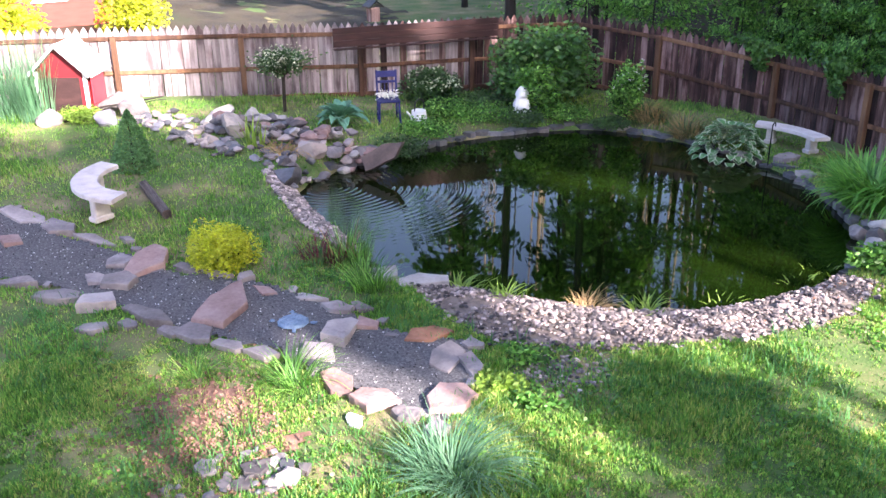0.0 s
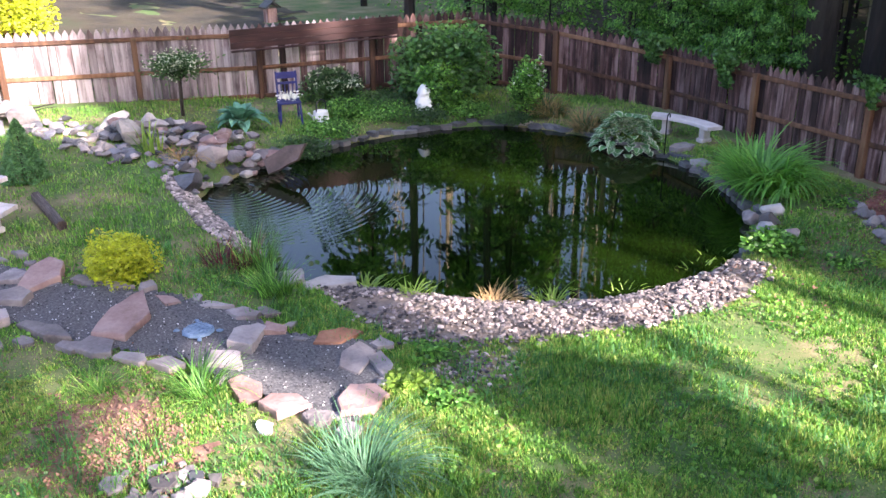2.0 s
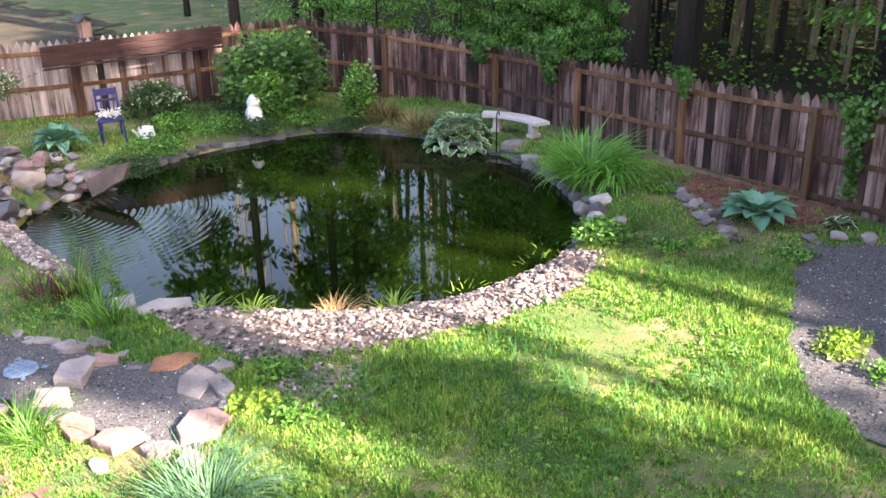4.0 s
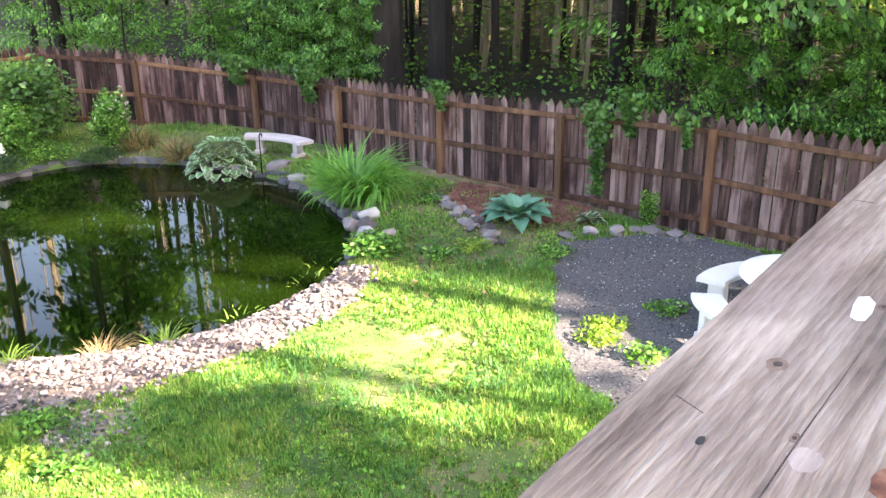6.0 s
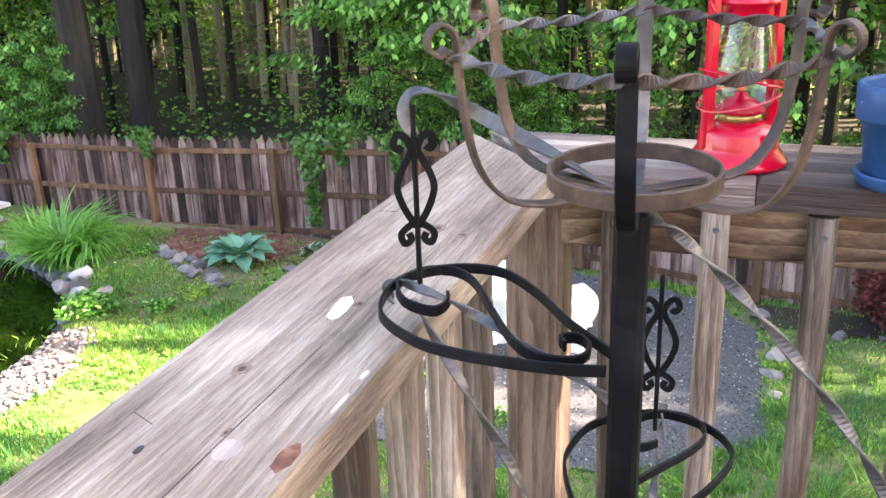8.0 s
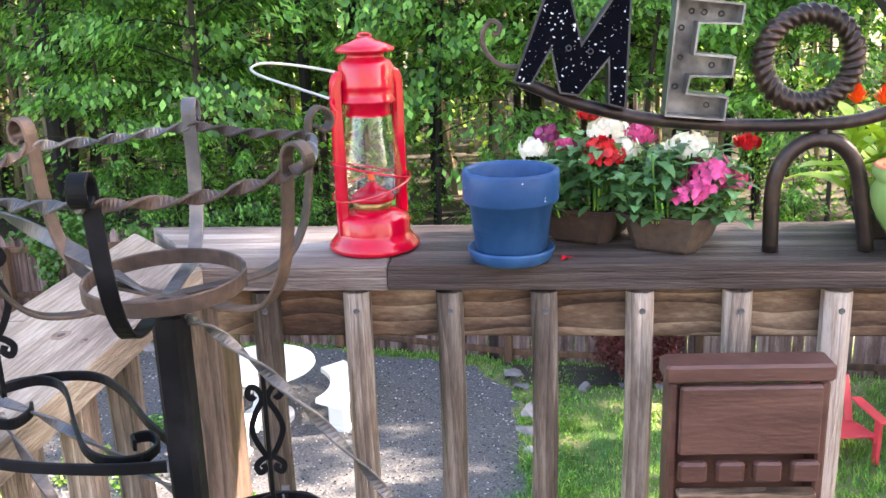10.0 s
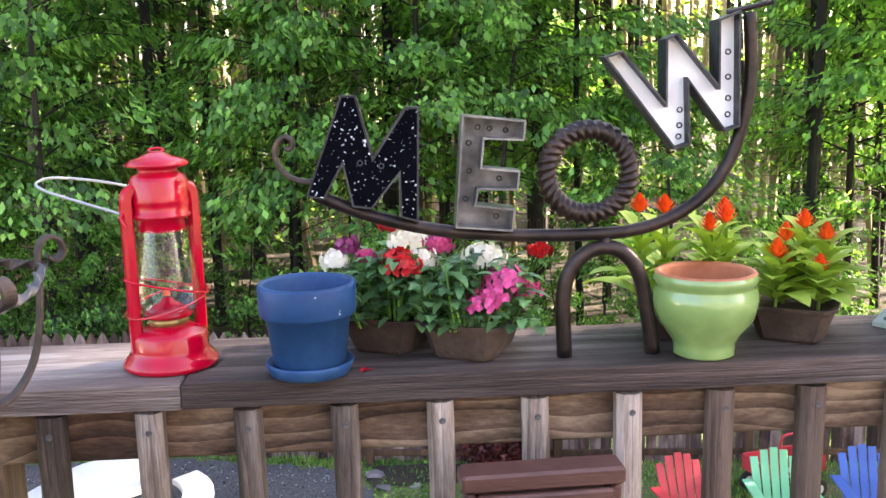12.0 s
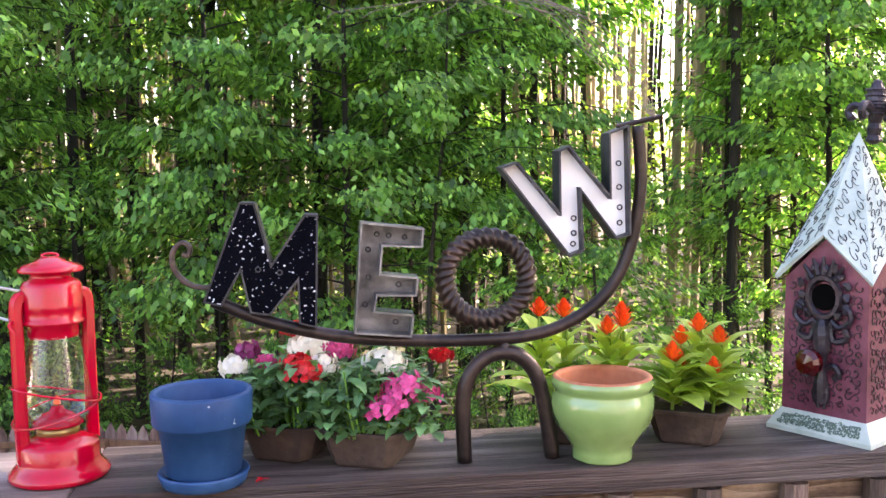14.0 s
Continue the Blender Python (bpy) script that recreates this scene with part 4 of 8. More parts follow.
under.append(tree("young_beech", "young woodland tree with drooping fresh green sprays", 8.4, 0.07, 0.45, 0.10, 2.6, 4800, 0.165, M["leaf"], 22, 22, 4))
under.append(tree("young_beech", "leafy sapling at the edge of the wood", 5.0, 0.045, 0.16, 0.12, 1.7, 3600, 0.13, M["leaf"], 23, 18, 0))
# added tree that stays out of view and only casts shade
broad = tree("side_yard_tree", "broad leafy tree added out of view to cast shade", 15.0, 0.22, 0.3, 0.5, 4.6, 8500, 0.42, M["leaf"], 14, 26, 0)
under.append(tree("young_beech", "tall young beech with layered sprays of fresh leaves", 11.5, 0.085, 0.26, 0.11, 2.9, 10500, 0.17, M["leaf"], 24, 40, 4))
r = random.Random(5)
spots = []


def in_gap(x, y):
    """The gap in the wood beyond the fence's corner, through which the sky shows in the pond."""
    u, v = x + 11.5, y - 7.0
    along, aside = -0.8 * u + 0.6 * v, abs(0.6 * u + 0.8 * v)
    return along > 8.5 and aside < 1.7 + 0.035 * along


def plant_tree(src, x, y, s=1.0):
    if in_gap(x, y) and src not in under[2:3]:
        return None
    c = copy_thing(src, Matrix.Translation((x, y, base_z(x, y) - 0.02)) @ pose(0, 0, 0, 0, 0, r.uniform(0, 360)))
    c.scale = (s, s, s * r.uniform(0.92, 1.08))
    spots.append((x, y))
    return c


for x, y, s in ((-12.45, 13.3, 1.6), (-11.65, 13.9, 1.45), (-9.2, 17.0, 1.0), (-3.4, 15.0, 1.1), (-5.8, 18.0, 1.2), (0.6, 16.5, 1.2), (8.8, 16.4, 1.2), (-1.6, 19.5, 1.0), (7.8, 14.5, 1.1)):
    plant_tree(wood[2] if s > 1.3 else wood[r.randrange(3)], x, y, s)
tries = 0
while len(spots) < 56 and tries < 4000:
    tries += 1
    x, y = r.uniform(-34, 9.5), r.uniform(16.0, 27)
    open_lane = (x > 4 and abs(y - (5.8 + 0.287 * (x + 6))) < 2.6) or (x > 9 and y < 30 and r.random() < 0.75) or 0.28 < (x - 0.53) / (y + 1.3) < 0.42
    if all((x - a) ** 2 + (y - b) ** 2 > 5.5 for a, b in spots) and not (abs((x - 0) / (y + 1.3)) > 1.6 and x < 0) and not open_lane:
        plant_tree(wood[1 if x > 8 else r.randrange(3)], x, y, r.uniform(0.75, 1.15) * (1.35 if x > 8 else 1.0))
for x, y in ((-24, 14), (-31, 12), (-34, 20), (-40, 6), (-44, -4), (-38, 15), (-47, 12), (-25, 10.8), (-22, 11.8), (-23, 16), (-28, 14.5), (-21, 14)):
    plant_tree(wood[r.randrange(3)], x, y, 1.0)
# unseen trees, added at the side only to shade the pond, lawn and deck
shade = tree("side_yard_tree", "tall leafy tree with a bare trunk, added out of view to cast shade", 19.5, 0.24, 0.62, 0.5, 2.9, 6500, 0.5, M["leaf"], 15, 30, 4)
high = tree("side_yard_tree", "very tall leafy tree with a high crown, added out of view to cast shade", 20.0, 0.26, 0.77, 0.45, 2.6, 5500, 0.5, M["leaf"], 16, 26, 3)
for x, y, s in ((17.0, 11.4, 0.975), (17.0, 8.4, 0.962), (16.5, 5.6, 0.985), (20.5, 14.75, 1.24)):
    c = plant_tree(high, x, y, s)
    c.scale = (s, s, s)
plant_tree(shade, 16.5, 2.6, 0.95)
high.matrix_world = Matrix.Translation((36, 0, -4.45))
shade.matrix_world = Matrix.Translation((33, 3, -4.45))
for x, y, s in ((16.5, 9.0, 0.89), (14.5, 3.6, 0.73), (12, 10.7, 0.53), (12.5, -0.5, 0.82)):
    c = plant_tree(broad, x, y, s)
    c.scale = (s * 0.95, s * 0.95, s)
# more added trees out of view, set to shade the pond and shore
for x, y, s in ((19.3, 17.7, 1.45), (21.5, 19.2, 1.6), (17.5, 16.2, 1.1), (15.5, 15.2, 1.0)):
    plant_tree(wood[1], x, y, s)
broad.matrix_world = Matrix.Translation((30, -6, -4.45))
for x, y, k, s in ((-17.6, 12.8, 1, 0.75), (-15.6, 13.7, 2, 0.95), (-14.4, 13.4, 2, 0.5), (-13.2, 13.5, 2, 0.48), (-19.4, 12.6, 0, 0.8), (-16.0, 15.5, 0, 0.9), (-5.6, 14.0, 2, 0.8), (-6.5, 13.6, 0, 0.85), (-5.2, 14.8, 1, 0.85),
                   (-1.0, 13.4, 0, 0.9), (2.4, 13.6, 1, 0.9), (5.0, 13.2, 0, 0.8), (-4.4, 17.5, 1, 0.9), (1.8, 17.5, 1, 1.0), (3.6, 18.0, 1, 1.0), (-8.5, 19.0, 0, 0.9), (-20.5, 15.0, 1, 0.9), (-22.5, 12.5, 0, 0.8)):
    plant_tree(under[k], x, y, s)
for x, y, k, s in ((-15.0, 12.9, 2, 0.6), (-16.3, 13.0, 2, 0.6), (-13.7, 12.9, 2, 0.58), (-12.8, 13.0, 2, 0.52), (-14.2, 13.6, 2, 0.5), (-4.0, 12.8, 2, 0.62), (-6.0, 12.7, 2, 0.6), (-17.4, 13.8, 2, 0.9), (-18.6, 11.4, 2, 0.7), (-20.6, 10.6, 2, 0.8), (-4.6, 12.4, 2, 0.6), (3.0, 12.3, 2, 0.45)):
    plant_tree(under[k], x, y, s)
for x, y, s in ((-3.6, 16.8, 1.05), (-1.2, 14.6, 0.9), (0.9, 13.9, 0.95), (9.0, 15.2, 1.0), (11.6, 19.0, 1.1), (9.4, 14.2, 1.0), (4.0, 15.4, 0.95), (2.4, 18.8, 1.1), (10.5, 17.0, 1.1), (-4.7, 13.1, 0.9), (-9.6, 19.5, 1.0), (0.2, 18.5, 1.1), (-13.6, 15.4, 0.85), (-16.6, 14.4, 0.75), (-19.8, 14.0, 0.8)):
    plant_tree(under[3], x, y, s)
for x, y, s in ((-15.8, 12.9, 0.48), (-14.6, 13.1, 0.52), (-13.2, 13.0, 0.48), (-17.0, 12.6, 0.5), (-15.2, 14.0, 0.7), (-3.4, 12.9, 0.55), (-3.0, 12.5, 0.45), (0.2, 12.6, 0.5), (4.4, 12.4, 0.45), (6.0, 12.4, 0.5), (-19.8, 11.8, 0.6), (2.0, 13.6, 0.6), (4.2, 14.4, 0.7), (6.8, 13.3, 0.6), (8.2, 14.6, 0.7), (-1.8, 13.7, 0.6), (-3.4, 14.2, 0.6)):
    plant_tree(under[2], x, y, s)
for _ in range(14):
    plant_tree(under[r.randrange(2)], r.uniform(-26, 7), r.uniform(17, 30), r.uniform(0.8, 1.15))
for src in wood + under:
    src.matrix_world = Matrix.Translation((r.uniform(-30, -24), r.uniform(26, 40), -4.45))

# far wood: leaf masses and thin trunks that nobody could count
g = np.random.default_rng(77)
acc = Acc()
GAP = lambda c: (c[:, 0] - 0.53) / (c[:, 1] + 1.3)
c = np.stack([g.uniform(-62, 38, 440), g.uniform(34, 56, 440), g.uniform(-4, 19, 440)], 1)
c = c[~((GAP(c) > 0.31) & (GAP(c) < 0.385) & (c[:, 2] > 3.5)) & ~np.array([in_gap(q[0], q[1]) and q[2] > 3 for q in c])]
p = np.repeat(c, 84, 0) + g.normal(0, 1, (len(c) * 84, 3)) * np.array([2.0, 1.8, 1.1])
leaves(acc, p, 0.42, 78, 0.2)
c = np.stack([g.uniform(-75, -45, 90), g.uniform(-30, 40, 90), g.uniform(-3, 12, 90)], 1)
p = np.repeat(c, 90, 0) + g.normal(0, 1, (90 * 90, 3)) * np.array([2.2, 2.2, 1.3])
leaves(acc, p, 0.5, 79, 0.2)
whole("far_woods", acc, M["leaf"], (0, 0, 0), "far woodland foliage beyond the fence", "woods", kind="stuff")
acc = Acc()
for _ in range(360):
    x, y, rr = g.uniform(-50, 50), g.uniform(22, 55), g.uniform(0.06, 0.19)
    k = g.normal(0, 0.5)
    sweep(acc, [(x, y, -4.6), (x + k, y, 2 + g.normal(0, 1)), (x + k * 1.4 + g.normal(0, 0.3), y, 8), (x + 2 * k + g.normal(0, 0.6), y, 15)], ring(rr, 6), size=lambda t: 1.15 - 0.6 * t, up=(0, 1, 0))
    for _ in range(3):
        z, az, ln = g.uniform(-1, 9), g.uniform(0, 6.28), g.uniform(0.5, 1.6)
        sweep(acc, [(x + k * 0.8, y, z), (x + k * 0.8 + ln * math.cos(az), y + ln * math.sin(az), z + g.uniform(-0.3, 0.3))], ring(0.02, 4))

# trunks coloured as if the sun reached them
pale_trunks = Acc()
for _ in range(310):
    x, y, rr = g.uniform(-50, 18), g.uniform(17, 48), g.uniform(0.05, 0.13)
    k = g.normal(0, 0.35)
    sweep(pale_trunks, [(x, y, -4.6), (x + k, y, 1 + g.normal(0, 0.8)), (x + k * 1.5, y, 7), (x + 2 * k, y, 14)], ring(rr, 7), size=lambda t: 1.15 - 0.6 * t, up=(0, 1, 0))
whole("pale_trunks", pale_trunks, M["sunlit_bark"], (0, 0, 0), "trunks standing in the wood, coloured pale tan as if sunlit", "woods", kind="stuff")
low = Acc()
c = np.stack([g.uniform(-30, 14, 560), 12.6 + 14 * g.random(560) ** 1.5, np.zeros(560)], 1)
c[:, 2] = -4.4 + np.where((c[:, 0] > -12.2) & (c[:, 0] < -8.0), 0.5, 2.2) * g.random(560) ** 1.6
p = np.repeat(c, 55, 0) + g.normal(0, 1, (560 * 55, 3)) * np.array([0.5, 0.5, 0.3])
p = p[(p[:, 1] > 12.0) & ((p[:, 0] < -5) | (g.random(len(p)) < 0.55))]
leaves(low, p, 0.13, 81, 0.1)
whole("undergrowth", low, M["leaf"], (0, 0, 0), "low green undergrowth on the woodland floor", "undergrowth", kind="stuff")
low = Acc()
c = np.stack([g.uniform(-45, 26, 420), g.uniform(27, 38, 420), -4.0 + 12 * g.random(420) ** 1.5], 1)
c = c[~((GAP(c) > 0.31) & (GAP(c) < 0.385) & (c[:, 2] > 2.5)) & ~np.array([in_gap(q[0], q[1]) and q[2] > 1 for q in c])]
p = np.repeat(c, 110, 0) + g.normal(0, 1, (len(c) * 110, 3)) * np.array([1.3, 1.0, 0.5])
leaves(low, p, 0.24, 82, 0.1)
# the lime colour stands in for sunlight in the gaps between trunks
whole("midwood_foliage", low, M["leaf_lime"], (0, 0, 0), "foliage deep in the wood, coloured yellow-green as if sunlit", "woods", kind="stuff")
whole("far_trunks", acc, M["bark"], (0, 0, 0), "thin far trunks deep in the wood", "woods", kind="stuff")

# ---- garden plants ----


def shrub(name, label, x, y, w, h, n, size, material, seed, category="shrub", z=None, lobes=9, stems=True, flowers=None):
    """A shrub: twigs and a lumpy crown of many small leaves."""
    z = ground_z(x, y) if z is None else z
    e = thing(name, (x, y, z), label, category)
    g = np.random.default_rng(seed)
    rr = random.Random(seed)
    cs, a = [], Acc()
    for k in range(lobes):
        az, rad = k * 2.4, w * 0.33 * math.sqrt((k + 0.5) / lobes)
        c = np.array([math.cos(az) * rad, math.sin(az) * rad, h * (0.42 + 0.28 * rr.random() - 0.25 * rad / w)])
        q = g.normal(size=(n // lobes, 3))
        q /= np.linalg.norm(q, axis=1)[:, None]
        q *= (0.55 + 0.5 * g.random((len(q), 1)) ** 0.5) * (1 + 0.25 * np.sin(q * 5 + seed).sum(1, keepdims=True) / 3)
        p = c + q * np.array([w * 0.24, w * 0.24, h * 0.34])
        p[:, 2] = np.maximum(p[:, 2], 0.02)
        cs.append(p)
        if stems:
            sweep(a, smooth_line([(0, 0, -0.05), (c[0] * 0.4, c[1] * 0.4, c[2] * 0.5), tuple(c)], 3), ring(0.012 + 0.01 * h, 5), size=lambda t: 1 - 0.7 * t)
    if stems:
        part("stems", a, M["bark"], e)
    a = Acc()
    allp = np.concatenate(cs)
    leaves(a, allp, size, seed, 0.1)
    part("crown", a, material, e)
    if flowers:
        fm, fn, fs = flowers
        pick = allp[g.permutation(len(allp))[: fn * 3]]
        pick = pick[pick[:, 2] > h * 0.45][:fn]
        a = Acc()
        leaves(a, np.repeat(pick, 4, 0) + g.normal(0, fs * 0.3, (len(pick) * 4, 3)), fs, seed + 1, -0.2, 1.2)
        part("blossom", a, fm, e)
    return e


def tuft(name, label, x, y, n, length, width, material, seed, spread=0.12, rise=(0.9, 1.5), droop=1.2, category="plant", z=None, extra=None):
    """A clump of long arching leaves."""
    e = thing(name, (x, y, ground_z(x, y) if z is None else z), label, category)
    rr = random.Random(seed)
    for m2, share in ((material, 1.0),) + ((extra,) if extra else ()):
        a = Acc()
        for _ in range(int(n * share)):
            az = rr.uniform(0, 6.283)
            b = (spread * rr.uniform(0, 1) * math.cos(az + 1), spread * rr.uniform(0, 1) * math.sin(az + 1), -0.02)
            strap(a, b, az, length * rr.uniform(0.6, 1.15), width * rr.uniform(0.7, 1.2), rr.uniform(*rise), droop * rr.uniform(0.4, 1.3), 6)
            if n > 400 and len(a.f) > 860:
                part("leaf_fan", a, m2, e)
                a = Acc()
        part("leaves" if m2 is material else "dry_leaves", a, m2, e)
    return e


def hosta(label, x, y, w, h, n, material, seed, rim=None, z=None):
    """A mound of broad pointed leaves, with a paler rim where it has one."""
    e = thing("hosta", (x, y, ground_z(x, y) if z is None else z), label, "plant", "hostas")
    rr = random.Random(seed)
    a, b = Acc(), Acc()
    blade = lambda t: max(0.0, math.sin(math.pi * min(1, max(0, (t - 0.35) / 0.65)) ** 0.75)) + 0.06 * (1 - t)
    for i in range(n):
        az = i * 2.399 + rr.uniform(-0.3, 0.3)
        k = (i + 0.5) / n
        ln = w * (0.34 + 0.26 * k) * rr.uniform(0.85, 1.1)
        rise = 1.35 - 0.75 * k
        wd = w * (0.19 if n < 60 else 0.125) * rr.uniform(0.8, 1.15)
        root = (0, 0, 0)
        if n > 60:
            ln = w * 0.17 * rr.uniform(0.75, 1.2)
            wd = w * 0.085 * rr.uniform(0.85, 1.15)
            root = (0.33 * w * math.sqrt(k) * math.cos(az), 0.33 * w * math.sqrt(k) * math.sin(az), h * 0.62 * (1 - k) ** 0.8)
            rise = 0.9 - 0.5 * k
        strap(a, root, az, ln, wd, rise, 0.8 + 0.5 * k, 9, blade, 0.3)
        if rim:
            strap(b, (root[0], root[1], root[2] - 0.004), az, ln * 1.02, wd * 1.36, rise, 0.8 + 0.5 * k, 9, blade, 0.3)
    part("leaves", a, material, e)
    if rim:
        part("leaf_rims", b, rim, e, "cream leaf rims")
    return e


spruce = thing("dwarf_spruce", (-15.35, -0.7, ground_z(-15.35, -0.7)), "dense conical dwarf spruce on the lawn", "conifer")
a = Acc()
sweep(a, [(0, 0, -0.05), (0.01, 0, 0.5), (0, 0, 1.0)], ring(0.035, 6), size=lambda t: 1 - 0.8 * t)
part("trunk", a, M["bark"], spruce)
g = np.random.default_rng(31)
t, q = g.random(7000) ** 1.5, g.uniform(0, 6.283, 7000)
rad = 0.44 * (1 - t) ** 0.75 * (0.72 + 0.3 * np.sqrt(g.random(7000))) * (1 + 0.09 * np.sin(q * 5 + t * 30))
a = Acc()
leaves(a, np.stack([rad * np.cos(q), rad * np.sin(q), 0.03 + 1.08 * t], 1), 0.055, 31, 0.0, 2.2)
part("crown", a, M["leaf_verbena"], spruce)
spruce.scale = (0.82, 0.82, 0.88)
shrub("golden_cypress", "round bright yellow dwarf cypress beside the path", -11.2, -0.06, 0.92, 0.74, 6500, 0.05, M["leaf_yellow"], 41, z=-4.56, lobes=14)
shrub("rhododendron", "large dark green rounded shrub by the fence", -17.2, 7.75, 2.15, 1.72, 9000, 0.12, M["leaf_rhodo"], 42, lobes=16)
shrub("azalea", "light green shrub in front of the dark one", -16.5, 7.25, 0.95, 1.2, 3200, 0.09, M["leaf"], 43)
shrub("viburnum", "rounded shrub covered in pale buds", -18.15, 5.6, 1.35, 0.85, 4200, 0.07, M["leaf_dark"], 44, flowers=(M["leaf_cream"], 190, 0.045))
shrub("tall_perennial", "upright pale green leafy perennial", -15.45, 8.6, 0.75, 1.35, 2400, 0.085, M["leaf"], 45, "plant", lobes=12, flowers=(M["petal_white"], 60, 0.04))
shrub("box_mound", "low bright green mound beside the stream", -18.3, -1.35, 0.75, 0.32, 1800, 0.05, M["leaf_lime"], 46)
shrub("weed_clump", "leafy green weed clump at the stones", -7.95, 7.5, 0.75, 0.38, 900, 0.085, M["leaf"], 47, "plant")
shrub("dwarf_cypress", "narrow dark green dwarf cypress by the fence", -5.35, 10.6, 0.3, 0.62, 1500, 0.04, M["leaf"], 48, "conifer", lobes=10)
shrub("japanese_maple", "maroon laceleaf maple against the fence", 1.72, 9.66, 1.15, 1.2, 5200, 0.07, M["leaf_red"], 49)
for x, y, w, h, s in ((-16.6, 5.9, 1.5, 0.35, 51), (-16.1, 6.6, 1.2, 0.3, 52), (-15.9, 4.6, 1.2, 0.35, 53), (-15.4, 3.9, 1.0, 0.35, 54), (-16.0, 7.6, 1.0, 0.3, 55), (-17.6, 6.6, 1.5, 0.3, 56), (-17.0, 5.4, 0.9, 0.4, 57), (-15.3, 8.2, 0.8, 0.28, 58)):
    shrub("ground_cover", "low spreading green ground cover by the pond", x, y, w, h, 1500, 0.06, M["leaf" if s % 2 else "leaf_dark"], s, "ground cover", stems=False)
# small standard tree
std = thing("standard_shrub", (-18.1, 2.43, -4.27), "small standard shrub with a flat variegated crown", "shrub")
a = Acc()
sweep(a, smooth_line([(0, 0, -0.1), (0.03, 0, 0.4), (0, 0.02, 0.8)], 4), ring(0.035, 7))
for k in range(9):
    sweep(a, smooth_line([(0, 0.02, 0.72), (0.2 * math.cos(k * 0.7), 0.2 * math.sin(k * 0.7), 0.85), (0.36 * math.cos(k * 0.7), 0.36 * math.sin(k * 0.7), 0.97)], 3), ring(0.012, 5))
part("trunk", a, M["bark"], std)
g = np.random.default_rng(61)
a = Acc()
leaves(a, g.normal(0, 1, (2600, 3)) * np.array([0.21, 0.21, 0.105]) + np.array([0, 0, 1.0]), 0.065, 61, 0)
part("crown", a, M["leaf_dark"], std)
a = Acc()
leaves(a, g.normal(0, 1, (900, 3)) * np.array([0.22, 0.22, 0.1]) + np.array([0, 0, 1.06]), 0.045, 62, 0)
part("pale_leaves", a, M["leaf_cream"], std)

for x, y, w, h, s in ((-24.2, -2.6, 1.9, 2.0, 141), (-27.0, 0.5, 2.0, 1.75, 142)):
    shrub("forsythia", "yellow leafy bush beyond the fence", x, y, w, h, 2600, 0.13, M["leaf_yellow"], s)
hosta("broad blue-green hosta in the mulch by the fence", -7.05, 9.75, 1.25, 0.6, 34, M["leaf_blue"], 71)
hosta("blue-green hosta behind the rock pile", -16.85, 3.2, 1.05, 0.7, 48, M["leaf_blue"], 72).scale = (0.95, 0.95, 1.55)
hosta("large variegated hosta with cream leaf rims at the pond", -13.0, 9.2, 1.45, 0.8, 230, M["leaf_verbena"], 73, M["leaf_cream"])
hosta("small variegated hosta near the fence", -6.15, 10.35, 0.5, 0.25, 22, M["leaf_dark"], 74, M["leaf_cream"])
tuft("daylily", "big arching clump of daylily leaves", -9.75, 9.25, 520, 1.0, 0.054, M["leaf_daylily"], 81, 0.5, (0.8, 1.48), 1.9)
tuft("ornamental_grass", "brownish ornamental grass clump at the pond", -15.15, 9.0, 220, 0.6, 0.018, M["straw"], 82, 0.3, (0.7, 1.5), 1.6, extra=(M["leaf_dark"], 0.6))
tuft("ornamental_grass", "brownish ornamental grass clump at the pond", -14.1, 9.15, 220, 0.6, 0.018, M["straw"], 83, 0.3, (0.7, 1.5), 1.6, extra=(M["leaf_dark"], 0.6))
tuft("reed_clump", "tall pale green reeds beside the kennel", -18.9, -2.3, 420, 1.45, 0.015, M["blue_grass"], 84, 0.55, (1.25, 1.55), 0.3)
tuft("reed_clump", "short green reeds at the pond corner", -10.75, 1.5, 120, 0.62, 0.018, M["leaf"], 85, 0.2, (1.0, 1.5), 0.6, extra=(M["straw"], 0.12))
tuft("dead_stalks", "reddish dead stalks at the foot of the reeds", -10.85, 1.2, 90, 0.4, 0.02, M["leaf_red"], 185, 0.3, (0.5, 1.5), 0.6)
tuft("grass_tuft", "lush green grass tuft beside the pond", -9.85, 1.45, 170, 0.55, 0.016, M["leaf"], 86, 0.18, (1.0, 1.5), 0.9)
tuft("blue_grass", "large sprawling blue-green grass clump on the lawn", -6.05, 0.95, 380, 0.75, 0.013, M["blue_grass"], 87, 0.32, (0.6, 1.4), 1.5)
tuft("grass_tuft", "green grass tuft beside the path", -8.05, 0.12, 180, 0.55, 0.013, M["leaf"], 88, 0.22, (0.7, 1.4), 1.3)
tuft("grass_tuft", "green grass tuft on the lawn", -8.6, -0.75, 110, 0.4, 0.012, M["grass"], 89, 0.18, (0.7, 1.4), 1.2)
tuft("iris", "yellowish iris leaves between the rocks", -15.9, 1.35, 26, 0.6, 0.04, M["leaf_lime"], 90, 0.2, (1.2, 1.55), 0.5)
tuft("dry_grass", "orange-brown dry grass among the rocks", -15.3, 1.75, 190, 0.45, 0.014, M["straw"], 91, 0.25, (0.5, 1.3), 1.6)
tuft("dry_grass", "straw-coloured dead grass at the water's edge", -8.55, 3.75, 170, 0.32, 0.012, M["straw"], 92, 0.25, (0.4, 1.3), 1.4)
